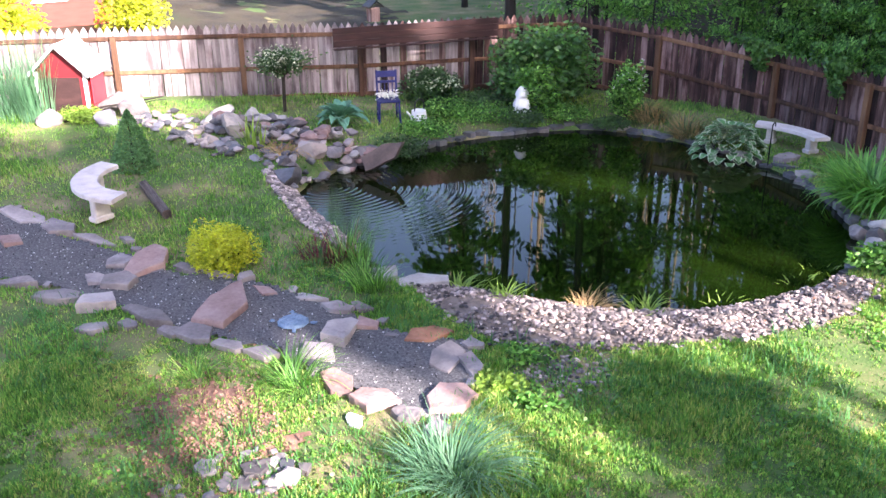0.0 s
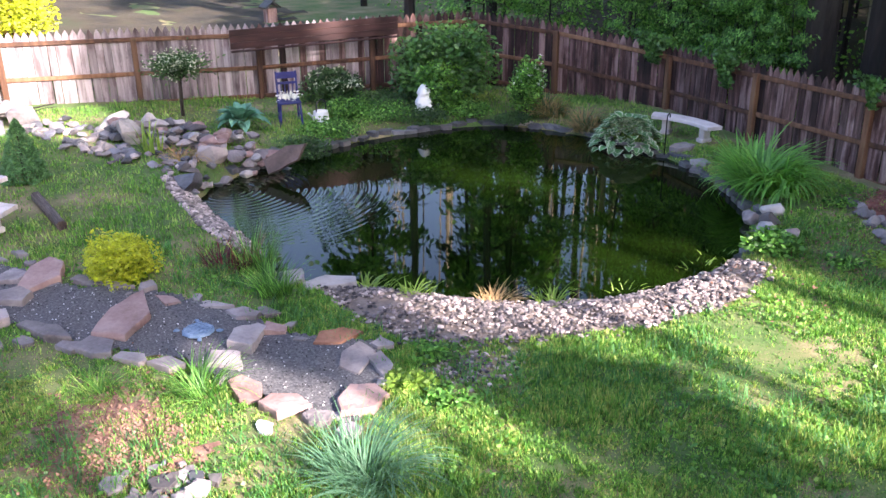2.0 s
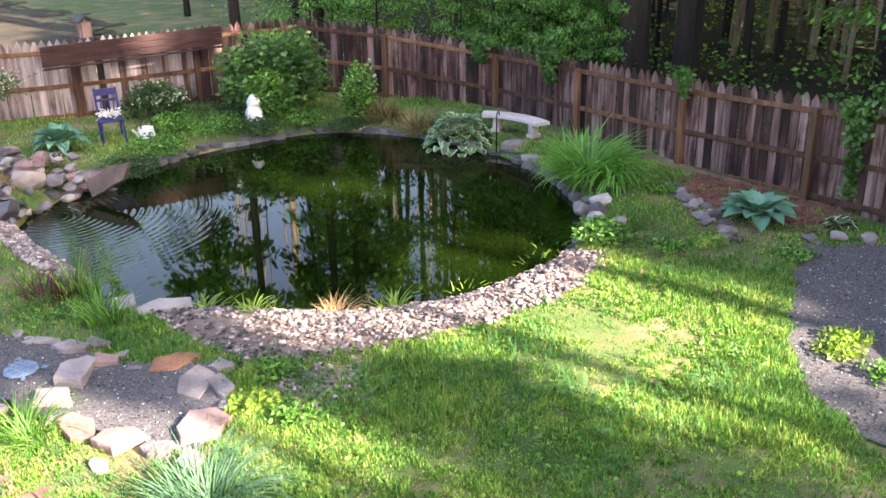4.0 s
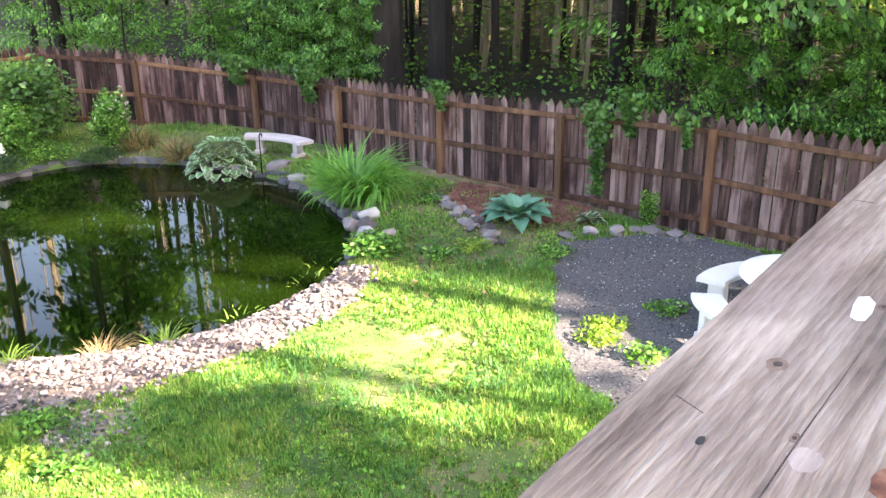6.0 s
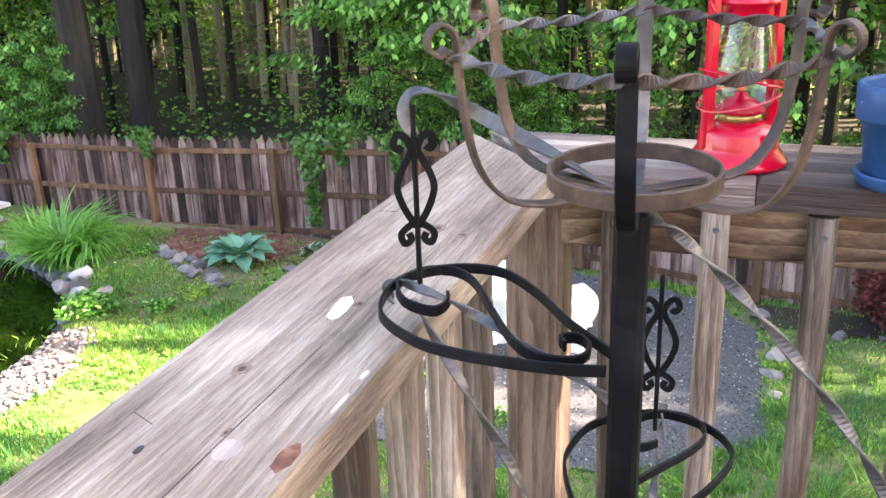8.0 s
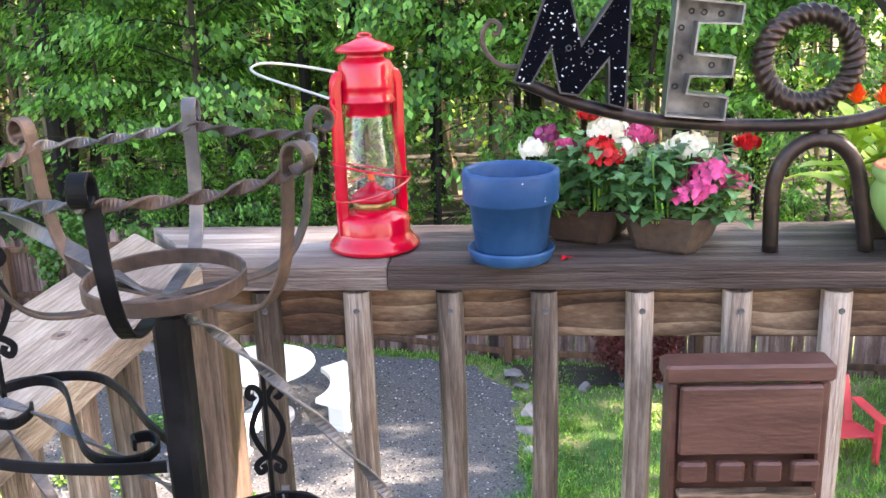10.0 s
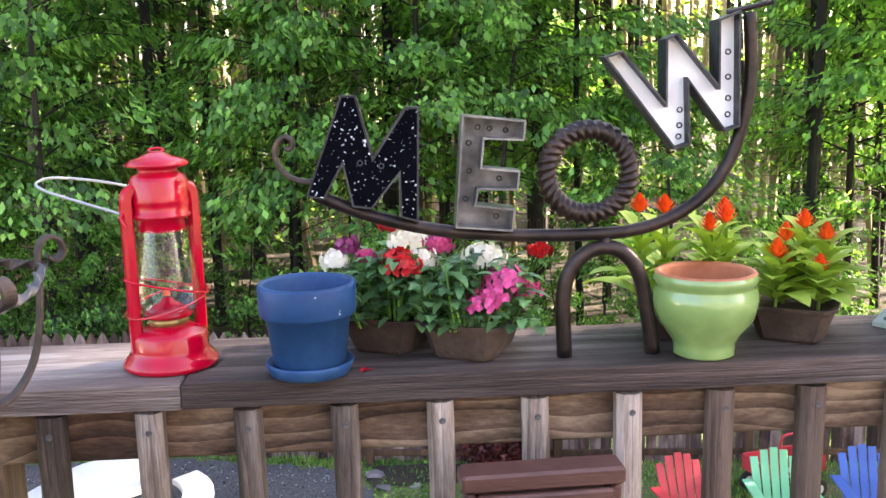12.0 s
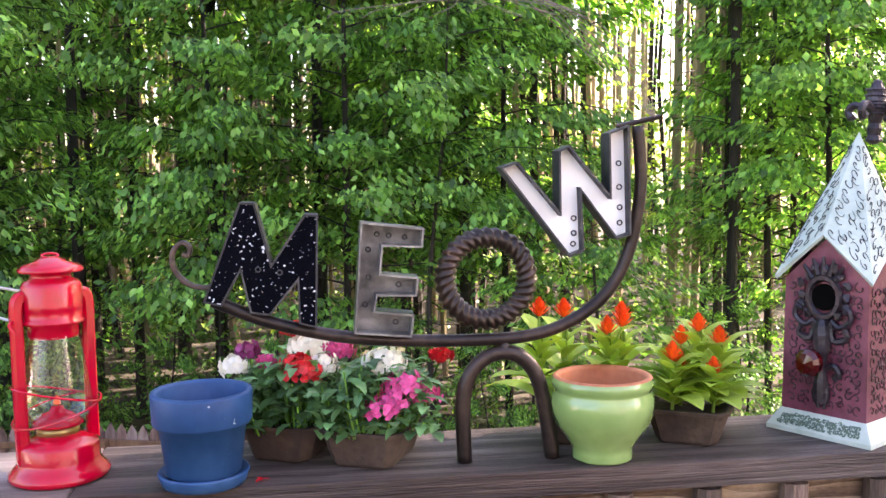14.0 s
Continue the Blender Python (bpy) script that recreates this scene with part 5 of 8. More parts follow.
for x, y, s in ((-9.2, 3.0, 93), (-8.25, 4.35, 94), (-8.1, 5.3, 95), (-9.6, 2.6, 96), (-8.35, 7.1, 97), (-8.2, 6.6, 98)):
    tuft("waterside_weed", "small green weeds at the water's edge", x, y, 40, 0.3, 0.03, M["leaf_lime"], s, 0.25, (0.5, 1.4), 1.2)
for x, y, s in ((-8.6, 9.6, 101), (-6.9, 8.4, 102), (-7.1, 7.9, 103), (-5.9, 8.9, 104), (-4.3, 7.3, 105), (-3.6, 6.9, 106), (-3.9, 8.1, 107), (-4.2, 7.0, 108), (-2.9, 7.1, 109), (-7.6, 2.35, 110), (-7.2, 1.9, 111), (-6.8, 2.1, 112), (-2.2, 6.4, 113)):
    shrub("weed_clump", "low clump of green weeds", x, y, 0.55, 0.16, 260, 0.065, M["leaf_lime" if s % 3 == 0 else "leaf"], s, "weed", stems=False, lobes=5)
for x, y, s in ((0.5, 6.3, 151), (0.95, 6.0, 152), (0.7, 6.8, 153), (-0.2, 5.9, 154), (1.3, 6.4, 155), (0.6, 7.5, 156), (0.75, 8.3, 157)):
    tuft("grass_tuft", "tall light green grass tuft beside the gravel", x, y, 80, 0.34, 0.012, M["grass"], s, 0.22, (0.7, 1.5), 0.9)
# ivy hanging over the fence
for x, y, z, w, drop, s in ((-6.35, 11.0, -2.95, 0.55, 1.25, 121), (-5.9, 11.1, -2.75, 0.5, 0.5, 122), (-4.9, 10.85, -2.85, 0.3, 0.35, 123), (-12.6, 11.2, -3.1, 0.8, 0.5, 124), (-9.4, 11.1, -3.0, 0.4, 0.3, 125), (-14.6, 11.2, -3.1, 1.0, 0.4, 126)):
    e = thing("ivy", (x, y - 0.05, z), "green ivy climbing over the fence", "climber")
    g = np.random.default_rng(s)
    n = int(1400 * w)
    t = g.random(n) ** 1.6
    p = np.stack([g.normal(0, 1, n) * w * (0.09 + 0.36 * np.exp(-7 * t)), -0.08 - 0.16 * g.random(n) * (1 - t), 0.22 * g.random(n) * (1 - t) - drop * t], 1)
    a = Acc()
    leaves(a, p, 0.085, s, 0.5, 1.2)
    part("leaves", a, M["leaf_rhodo"], e)
    a = Acc()
    sweep(a, smooth_line([(0, -0.04, 0.1), (0.05, -0.05, -drop * 0.4), (-0.03, -0.05, -drop)], 4), ring(0.012, 5))
    part("stem", a, M["bark"], e)

# ---- stones ----


def stone(name, label, x, y, s, material, seed, group, dz=0.0, rz=None, level=3, flat=0.0, rough=0.35):
    a = Acc()
    if flat:
        slab(a, (0, 0, -s[2] * 0.3), s[0] * 2, s[1] * 2, s[2], seed)
    else:
        rock(a, (0, 0, 0), s, seed, level, rough, 0)
    return whole(name, a, material, (x, y, ground_z(x, y) + s[2] * 0.55 + dz), label, "stone", group, (seed * 37) % 360 if rz is None else rz)


r = random.Random(19)
edge = smooth_line([(*p, 0) for p in POND_KEYS[1:11]], 6)
for i, p in enumerate(edge):
    if i % 1 == 0:
        d = Vector((p.x + 11.9, p.y - 5.4, 0)).normalized() * r.uniform(0.08, 0.25)
        stone("edge_stone", "flat dark slate stone edging the pond", p.x + d.x, p.y + d.y, (r.uniform(0.11, 0.25), r.uniform(0.08, 0.16), r.uniform(0.025, 0.05)), M["slate"] if r.random() < 0.75 else M["rock"], 200 + i, "pond edge stones", 0.0, math.degrees(math.atan2(d.y, d.x)) + 90 + r.uniform(-20, 20), 2, 0.5)
for i, (x, y, sx, sz, k) in enumerate(((-15.45, 5.0, 0.42, 0.1, 0), (-15.5, 5.6, 0.45, 0.09, 1), (-12.1, 9.72, 0.17, 0.05, 1), (-11.4, 9.5, 0.18, 0.05, 0), (-9.9, 2.15, 0.32, 0.09, 0), (-10.2, 1.75, 0.28, 0.08, 0))):
    stone("edge_stone", "broad pale flat stone at the pond", x, y, (sx, 0.2, sz), M["pale_rock" if k == 0 else "rock"], 300 + i, "pond edge stones", 0, None, 3, 0.5)
for i, (x, y, s) in enumerate(((-8.75, 8.3, 0.25), (-8.5, 8.05, 0.22), (-8.95, 8.62, 0.2), (-8.35, 7.75, 0.2), (-8.2, 8.1, 0.16), (-9.1, 8.35, 0.2))):
    stone("round_boulder", "smooth round grey boulder at the water", x, y, (s, s * 0.85, s * 0.62), M["pale_rock" if i in (1, 2) else "rock"], 320 + i, "round boulders", 0, None, 3, 0, 0.15)
# rock pile and stream bed of the little waterfall
for i in range(150):
    t = r.random()
    x, y = -18.6 + 4.6 * t + r.uniform(-0.3, 0.3), -0.55 + 2.6 * t ** 1.1 + r.uniform(-0.4, 0.75)
    s = r.uniform(0.06, 0.19)
    stone("stream_rock", "rough grey rock of the little waterfall", x, y, (s, s * 0.75, s * 0.42), M["slate"] if r.random() < 0.5 else M["rock"], 2340 + i, "waterfall rocks", r.uniform(0, 0.06), None, 2)
for i in range(125):
    t = r.random()
    x, y = -17.2 + 2.3 * t + r.uniform(-0.2, 0.2), 1.3 + 1.8 * t + r.uniform(-0.55, 0.55)
    s = r.uniform(0.09, 0.23)
    stone("pile_rock", "pale broken rock of the pile beside the pond", x, y, (s, s * 0.8, s * 0.45), M["red_slab" if i % 5 == 0 else "rock" if i % 2 else "slate" if i % 4 else "pale_rock"], 1460 + i, "waterfall rocks", r.uniform(0.02, 0.22), None, 2)
for i, (x, y, s, k) in enumerate(((-17.4, 1.0, 0.36, 1), (-16.6, 1.15, 0.4, 1), (-16.95, 1.55, 0.36, 1), (-15.15, 2.2, 0.3, 0), (-18.9, -0.7, 0.35, 0), (-18.4, -0.35, 0.4, 0), (-19.2, -1.9, 0.25, 0), (-18.0, -0.9, 0.3, 2), (-18.3, -1.9, 0.28, 0))):
    stone("boulder", "large rough boulder of the rock pile", x, y, (s, s * 0.75, s * 0.7), M[("rock", "pale_rock", "slate")[k]], 480 + i, "waterfall rocks", 0.02)
a = Acc()
slab(a, (0, 0, 0), 0.8, 0.34, 0.05, 501)
ob = whole("standing_slab", a, M["brown_slab"], (-14.4, 3.25, -4.2), "big brown slab leaning at the water's edge", "stone", rz=75)
ob.rotation_euler = (radians(62), radians(-32), radians(66))
a = Acc()
rock(a, (0, 0, 0.16), (0.42, 0.3, 0.18), 502, 3, 0.3)
whole("outlet_stone", a, M["slate"], (-14.25, 1.55, -4.5), "dark wet stone where the stream enters the pond", "stone")
# dry creek beside the mulch bed, and stones at the patio's rim
for i in range(30):
    t = i / 29
    s = r.uniform(0.08, 0.18)
    stone("creek_stone", "grey stone of the dry creek bed", -8.6 + 1.75 * t + r.uniform(-0.15, 0.15), 9.9 - 1.1 * t + r.uniform(-0.14, 0.14), (s, s * 0.8, s * 0.5), M["rock"], 520 + i, "creek stones", 0, None, 2)
for i, (x, y, s) in enumerate(((-5.25, 10.5, 0.24), (-4.95, 10.62, 0.2), (-4.7, 10.6, 0.17), (-5.6, 10.2, 0.22), (-5.9, 9.9, 0.2), (-6.1, 9.55, 0.17), (-5.45, 10.42, 0.17), (0.42, 8.7, 0.2), (0.2, 9.75, 0.2), (0.3, 9.4, 0.13), (0.7, 9.38, 0.12), (1.1, 9.33, 0.14), (1.55, 9.36, 0.12), (2.05, 9.38, 0.13), (0.38, 8.2, 0.16), (0.42, 7.7, 0.14))):
    stone("rim_stone", "flat grey stone at the rim of the gravel", x, y, (s, s * 0.75, s * 0.4), M["rock"], 560 + i, "rim stones", 0, None, 2)
for i in range(52):
    s = r.uniform(0.03, 0.085) if i > 3 else r.uniform(0.1, 0.14)
    stone("loose_stone", "grey stone of a small loose pile on the lawn", -6.7 + r.gauss(0, 0.22), -0.68 + r.gauss(0, 0.32), (s, s * 0.8, s * (0.3 if i % 3 else 0.55)), M["rock"] if r.random() < 0.7 else M["slate"], 1580 + i, "loose stones", r.uniform(0, 0.05), None, 2, 0.5 if i % 3 else 0.0)
a = Acc()
rock(a, (0, 0, 0.03), (0.13, 0.09, 0.035), 610, 2, 0.2, 0, 0.5)
whole("white_tile", a, M["white"], (-7.2, 0.42, -4.43), "small white flat tile lying in the grass", "tile")

# ---- stepped path: slabs as pieces ----
steps_thing = thing("garden_path", (-10, -0.5, -4.42), "stepped gravel path edged with rough brown flagstones", "path", kind="structure")


SLABS_AT = []


def slabs(rows, material, seed):
    for i, (x, y, sx, sy, rz, h) in enumerate(rows):
        SLABS_AT.append((x, y, max(sx, sy)))
        a = Acc()
        slab(a, (0, 0, 0), sx * 0.98, sy * 0.98, h * 0.6, seed + i, rz)
        ob = part("slab", a, material, steps_thing)
        ob.location = (x + 10, y + 0.5, ground_z(x, y) + h * 0.12 + 4.42)


slabs([(-13.7, -2.34, 0.9, 0.34, 31, 0.1), (-13.09, -1.89, 0.74, 0.38, 32, 0.1), (-12.55, -1.47, 0.66, 0.2, 46, 0.08), (-12.41, -1.1, 0.4, 0.18, 35, 0.09), (-11.77, -1.24, 0.6, 0.34, 171, 0.1), (-10.59, -1.55, 0.46, 0.4, 64, 0.17), (-11.03, -1.3, 0.4, 0.42, 78, 0.17)], M["slab"], 700)
slabs([(-11.3, -1.56, 0.26, 0.3, 88, 0.12), (-10.95, -1.97, 0.56, 0.36, 46, 0.1), (-11.49, -2.42, 0.62, 0.26, 60, 0.1), (-12.1, -2.95, 0.7, 0.24, 55, 0.09), (-10.05, -1.67, 0.36, 0.3, 57, 0.06), (-10.11, -1.1, 0.82, 0.24, 30, 0.1), (-9.97, -1.3, 0.3, 0.18, 30, 0.06), (-9.65, -0.88, 0.32, 0.24, 46, 0.08), (-9.48, -0.63, 0.58, 0.36, 30, 0.1)], M["slab"], 712)
slabs([(-10.62, 0.12, 0.26, 0.24, 132, 0.13), (-10.86, -0.16, 0.5, 0.2, 54, 0.07), (-11.32, -0.87, 0.24, 0.18, 38, 0.06), (-11.2, -0.45, 0.56, 0.18, 36, 0.07), (-9.87, 0.68, 0.58, 0.2, 46, 0.07), (-9.46, 0.93, 0.38, 0.28, 21, 0.12), (-8.95, 0.8, 0.66, 0.34, 146, 0.17), (-9.44, 1.18, 0.36, 0.18, 36, 0.07), (-8.57, 0.46, 0.52, 0.4, 8, 0.13)], M["slab"], 724)
slabs([(-9.09, -0.35, 0.42, 0.2, 44, 0.08), (-8.76, -0.07, 0.46, 0.28, 47, 0.1), (-7.12, 0.9, 0.28, 0.24, 25, 0.1), (-7.98, 1.66, 0.62, 0.34, 145, 0.1), (-7.72, 1.82, 0.54, 0.32, 146, 0.1), (-8.08, 2.0, 0.24, 0.2, 22, 0.1), (-6.79, 1.05, 0.24, 0.24, 17, 0.09)], M["slab"], 736)
slabs([(-12.87, -2.49, 0.5, 0.42, 47, 0.1), (-11.52, -0.92, 0.84, 0.44, 157, 0.18), (-9.96, -0.25, 1.1, 0.56, 152, 0.15), (-10.2, 0.24, 0.44, 0.18, 32, 0.07), (-8.99, 1.1, 0.36, 0.28, 16, 0.12), (-7.89, 0.48, 0.46, 0.32, 22, 0.12), (-7.48, 0.7, 0.48, 0.46, 46, 0.12), (-7.21, 1.38, 0.66, 0.4, 131, 0.13)], M["red_slab"], 748)
slabs([(-8.51, 1.68, 0.52, 0.32, 73, 0.09)], M["rust_slab"], 761)
# small broken stones fill the rim between the flags
rr = random.Random(77)
for (x0, y0), (x1, y1) in zip(PATH_AREA, PATH_AREA[1:]):
    ln = math.hypot(x1 - x0, y1 - y0)
    for k in range(max(1, round(ln / 0.2))):
        t = (k + rr.random()) / max(1, round(ln / 0.2))
        x, y = x0 + (x1 - x0) * t + rr.gauss(0, 0.07), y0 + (y1 - y0) * t + rr.gauss(0, 0.07)
        if rr.random() < 0.7 and all(math.hypot(x - a, y - b) > 0.06 + 0.36 * s for a, b, s in SLABS_AT):
            w = rr.uniform(0.09, 0.2)
            slabs([(x, y, w, w * rr.uniform(0.6, 0.9), rr.uniform(0, 180), rr.uniform(0.05, 0.08))], M["slab"], 900 + len(SLABS_AT))
turtle = thing("stepping_stone", (-9.33, 0.38, -4.4), "pale blue turtle-shaped stepping stone with a raised grid", "stepping stone", rz=25)
M["pale_blue"] = mat("pale_blue_cement", [(0.10, 0.16, 0.25), (0.20, 0.28, 0.38)], 8, 0.85, 0.3, 50)
a = Acc()
lathe(a, [(0.0001, 0.03), (0.15, 0.028), (0.17, 0.015), (0.18, 0.0)], 10)
part("body", a, M["pale_blue"], turtle)
a = Acc()
for k in (-0.09, -0.03, 0.03, 0.09):
    box(a, (k, 0, 0.032), (0.014, 0.26, 0.014)), box(a, (0, k, 0.032), (0.26, 0.014, 0.0145))
part("grid", a, M["pale_blue"], turtle)
for k, (x, y) in enumerate(((0.19, 0.14), (-0.19, 0.14), (0.19, -0.14), (-0.19, -0.14))):
    a = Acc()
    rock(a, (x, y, 0.01), (0.05, 0.035, 0.02), 760 + k, 2, 0.1, 45 * (1 if x * y > 0 else -1))
    part("foot", a, M["pale_blue"], turtle)

# ---- benches, table, chairs ----


def curved_bench(x, y, z, rz, label, material, r0=0.55, r1=0.92, span=100, height=0.42, group="concrete benches"):
    """A curved slab seat on two block legs."""
    e = thing("curved_bench", (x, y, z), label, "bench", group, rz)
    n = 18
    c = -(r0 + r1) / 2
    a = Acc()
    top, th = height, 0.065
    prof = [(r0, top - th), (r0, top - 0.012), (r0 + 0.012, top), (r1 - 0.012, top), (r1, top - 0.012), (r1, top - th)]
    for i in range(n + 1):
        q = math.radians(-span / 2 + span * i / n)
        a.v += [(c + rr * math.cos(q), rr * math.sin(q), zz) for rr, zz in prof]
    a.f = [(i * 6 + k, i * 6 + (k + 1) % 6, (i + 1) * 6 + (k + 1) % 6, (i + 1) * 6 + k) for i in range(n) for k in range(6)] + [tuple(range(5, -1, -1)), tuple(range(n * 6, n * 6 + 6))]
    part("seat", a, material, e)
    for q in (-span * 0.3, span * 0.3):
        a = Acc()
        rm = (r0 + r1) / 2
        px, py = c + rm * math.cos(math.radians(q)), rm * math.sin(math.radians(q))
        box(a, (px, py, (top - th) / 2 - 0.01), (r1 - r0 - 0.12, 0.13, top - th), q, 0.02)
        box(a, (px, py, 0.03), (r1 - r0 - 0.06, 0.17, 0.08), q, 0.015)
        part("leg", a, material, e)
    return e


curved_bench(-13.75, -1.5, -4.27, -90, "pale pinkish curved concrete garden bench on the lawn", M["concrete"], 0.85, 1.22, 105, 0.40)
curved_bench(-12.65, 10.3, -4.45, 104, "pale curved concrete bench beside the fence", M["concrete"], 1.32, 1.62, 54, 0.34)
tx, ty = -2.62, 8.42
table = thing("round_table", (tx, ty, -4.45), "white round concrete garden table on the gravel", "table")
a = Acc()
lathe(a, [(0.0001, 0.66), (0.5, 0.66), (0.56, 0.675), (0.585, 0.7), (0.58, 0.725), (0.56, 0.733), (0.0001, 0.735)], 48)
part("tabletop", a, M["white_concrete"], table)
a = Acc()
lathe(a, [(0.3, 0.0), (0.3, 0.08), (0.2, 0.12), (0.14, 0.3), (0.15, 0.5), (0.26, 0.62), (0.28, 0.66)], 24)
part("pedestal", a, M["white_concrete"], table)
for q in (8, 147, 245):
    curved_bench(tx + 0.91 * math.cos(math.radians(q)), ty + 0.91 * math.sin(math.radians(q)), -4.45, q, "white curved concrete bench at the round table", M["white_concrete"], 0.74, 1.08, 72, 0.45, "table benches")
timber = Acc()
sweep(timber, [(-0.75, 0, 0.07), (0.75, 0, 0.07)], bar(0.13, 0.13))
whole("timber", timber, M["deckwood_x"], (-13.65, -0.58, -4.29), "short weathered timber lying on the grass", "timber", rz=6)


def adirondack(x, y, rz, material, label):
    e = thing("adirondack_chair", (x, y, -4.45), label, "chair", "adirondack chairs", rz)
    for k in range(5):
        a = Acc()
        h = 0.93 - 0.03 * (k - 2) ** 2
        sweep(a, [((k - 2) * 0.112, 0.17, 0.3), ((k - 2) * 0.118, 0.3, 0.62), ((k - 2) * 0.122, 0.4, h)], bar(0.1, 0.022), up=(0, 1, 0.3))
        part("back_slat", a, material, e)
    for k in range(5):
        a = Acc()
        box(a, (0, -0.32 + k * 0.115, 0.36 - k * 0.018), (0.56, 0.1, 0.022))
        part("seat_slat", a, material, e)
    for s in (-1, 1):
        a = Acc()
        box(a, (s * 0.35, -0.08, 0.55), (0.13, 0.72, 0.026), 0, 0.012)
        part("armrest", a, material, e)
        a = Acc()
        box(a, (s * 0.31, -0.36, 0.27), (0.05, 0.1, 0.54))
        part("front_leg", a, material, e)
        a = Acc()
        sweep(a, [(s * 0.28, -0.38, 0.33), (s * 0.28, 0.1, 0.26), (s * 0.28, 0.5, 0.04)], bar(0.04, 0.1))
        part("side_rail", a, material, e)
    e.scale = (0.87, 0.87, 0.87)
    return e


adirondack(3.6, 7.85, 8, M["chair_red"], "red plastic adirondack chair on the grass")
adirondack(4.6, 7.87, -6, M["chair_green"], "mint green plastic adirondack chair on the grass")
adirondack(5.58, 7.85, -8, M["chair_blue"], "blue plastic adirondack chair on the grass")
wagon = thing("toy_wagon", (5.0, 8.75, -4.45), "small red toy wagon with white hubs", "toy wagon", rz=15)
a = Acc()
box(a, (0, 0, 0.32), (0.85, 0.42, 0.03)), box(a, (0, -0.2, 0.4), (0.85, 0.02, 0.18)), box(a, (0, 0.2, 0.4), (0.85, 0.02, 0.18)), box(a, (0.42, 0, 0.4), (0.02, 0.4, 0.18)), box(a, (-0.42, 0, 0.4), (0.02, 0.4, 0.18))
part("tray", a, M["chair_red"], wagon)
a = Acc()
box(a, (0, -0.213, 0.4), (0.34, 0.006, 0.06))
part("white_bar", a, M["white"], wagon)
a = Acc()
sweep(a, smooth_line([(0.1, 0.2, 0.46), (0.15, 0.2, 0.62), (0.4, 0.2, 0.6), (0.46, 0.2, 0.46)], 4), ring(0.016, 6))
part("handle", a, M["chair_red"], wagon)
for sx in (-0.3, 0.3):
    for sy in (-0.25, 0.25):
        a = Acc()
        lathe(a, [(0.06, -0.025), (0.11, -0.02), (0.115, 0), (0.11, 0.02), (0.06, 0.025)], 20)
        w = part("wheel", a, M["black"], wagon)
        w.matrix_basis = pose(sx, sy, 0.115, 90)
        a = Acc()
        lathe(a, [(0.0001, -0.03), (0.05, -0.028), (0.065, -0.01), (0.065, 0.01), (0.05, 0.028), (0.0001, 0.03)], 16)
        part("hub", a, M["white"], w)

chair = thing("ladderback_chair", (-16.95, 4.2, -4.38), "cobalt blue painted wooden chair holding white flowers", "chair", rz=78)
for sx in (-0.2, 0.2):
    a = Acc()
    sweep(a, [(sx, 0.2, 0), (sx, 0.2, 0.5), (sx * 1.02, 0.27, 1.04)], bar(0.04, 0.04))
    part("back_leg", a, M["cobalt"], chair)
    a = Acc()
    sweep(a, [(sx * 1.1, -0.2, 0), (sx, -0.18, 0.46)], bar(0.04, 0.04))
    part("front_leg", a, M["cobalt"], chair)
    a = Acc()
    box(a, (sx * 1.05, 0, 0.2), (0.025, 0.38, 0.025))
    part("stretcher", a, M["cobalt"], chair)
for k in range(4):
    a = Acc()
    box(a, (-0.12 + k * 0.08, 0.225, 0.66), (0.018, 0.018, 0.36))
    part("spindle", a, M["cobalt"], chair)
for z, h in ((0.96, 0.13), (0.8, 0.05)):
    a = Acc()
    box(a, (0, 0.25, z), (0.42, 0.025, h))
    part("back_rail", a, M["cobalt"], chair)
a = Acc()
box(a, (0, 0, 0.47), (0.46, 0.44, 0.035), 0, 0.012)
part("seat", a, M["cobalt"], chair)
chair.scale = (0.93, 0.93, 0.93)
g = np.random.default_rng(5)
a = Acc()
leaves(a, g.normal(0, 1, (160, 3)) * np.array([0.12, 0.1, 0.03]) + np.array([0, 0, 0.54]), 0.07, 5, 0)
whole("white_flowers", a, M["petal_white"], (-16.95, 4.2, -4.38), "white flowers lying on the blue chair's seat", "flowers", kind="stuff")

can = thing("watering_can", (-16.75, 4.75, -4.42), "white metal watering can on the ground", "watering can", rz=-60)
a = Acc()
lathe(a, [(0.0001, 0), (0.17, 0), (0.17, 0.03), (0.14, 0.26), (0.12, 0.27), (0.12, 0.25), (0.0001, 0.24)], 24)
part("body", a, M["white"], can)
a = Acc()
sweep(a, [(0.12, 0, 0.1), (0.25, 0, 0.2), (0.36, 0, 0.3)], ring(0.03, 8), size=lambda t: 1 - 0.3 * t)
part("spout", a, M["white"], can)
a = Acc()
sweep(a, smooth_line([(0.13, 0, 0.26), (0.1, 0, 0.42), (-0.02, 0, 0.48), (-0.15, 0, 0.4), (-0.16, 0, 0.2)], 5), ring(0.013, 6))
part("handle", a, M["dark_metal"], can)
statue = Acc()
lathe(statue, [(0.0001, 0.0), (0.2, 0.0), (0.22, 0.12), (0.2, 0.3), (0.15, 0.44), (0.17, 0.52), (0.13, 0.64), (0.06, 0.7), (0.0001, 0.71)], 14)
for v in range(len(statue.v)):
    x, y, z = statue.v[v]
    k = 1 + 0.25 * noise.noise((x * 9, y * 9, z * 7))
    statue.v[v] = (0.8 * (x * k - 0.05 * z), 0.8 * y * k, 0.85 * z)
whole("garden_statue", statue, M["white"], (-16.46, 6.85, -4.43), "white weathered garden ornament among the ground cover", "statue")

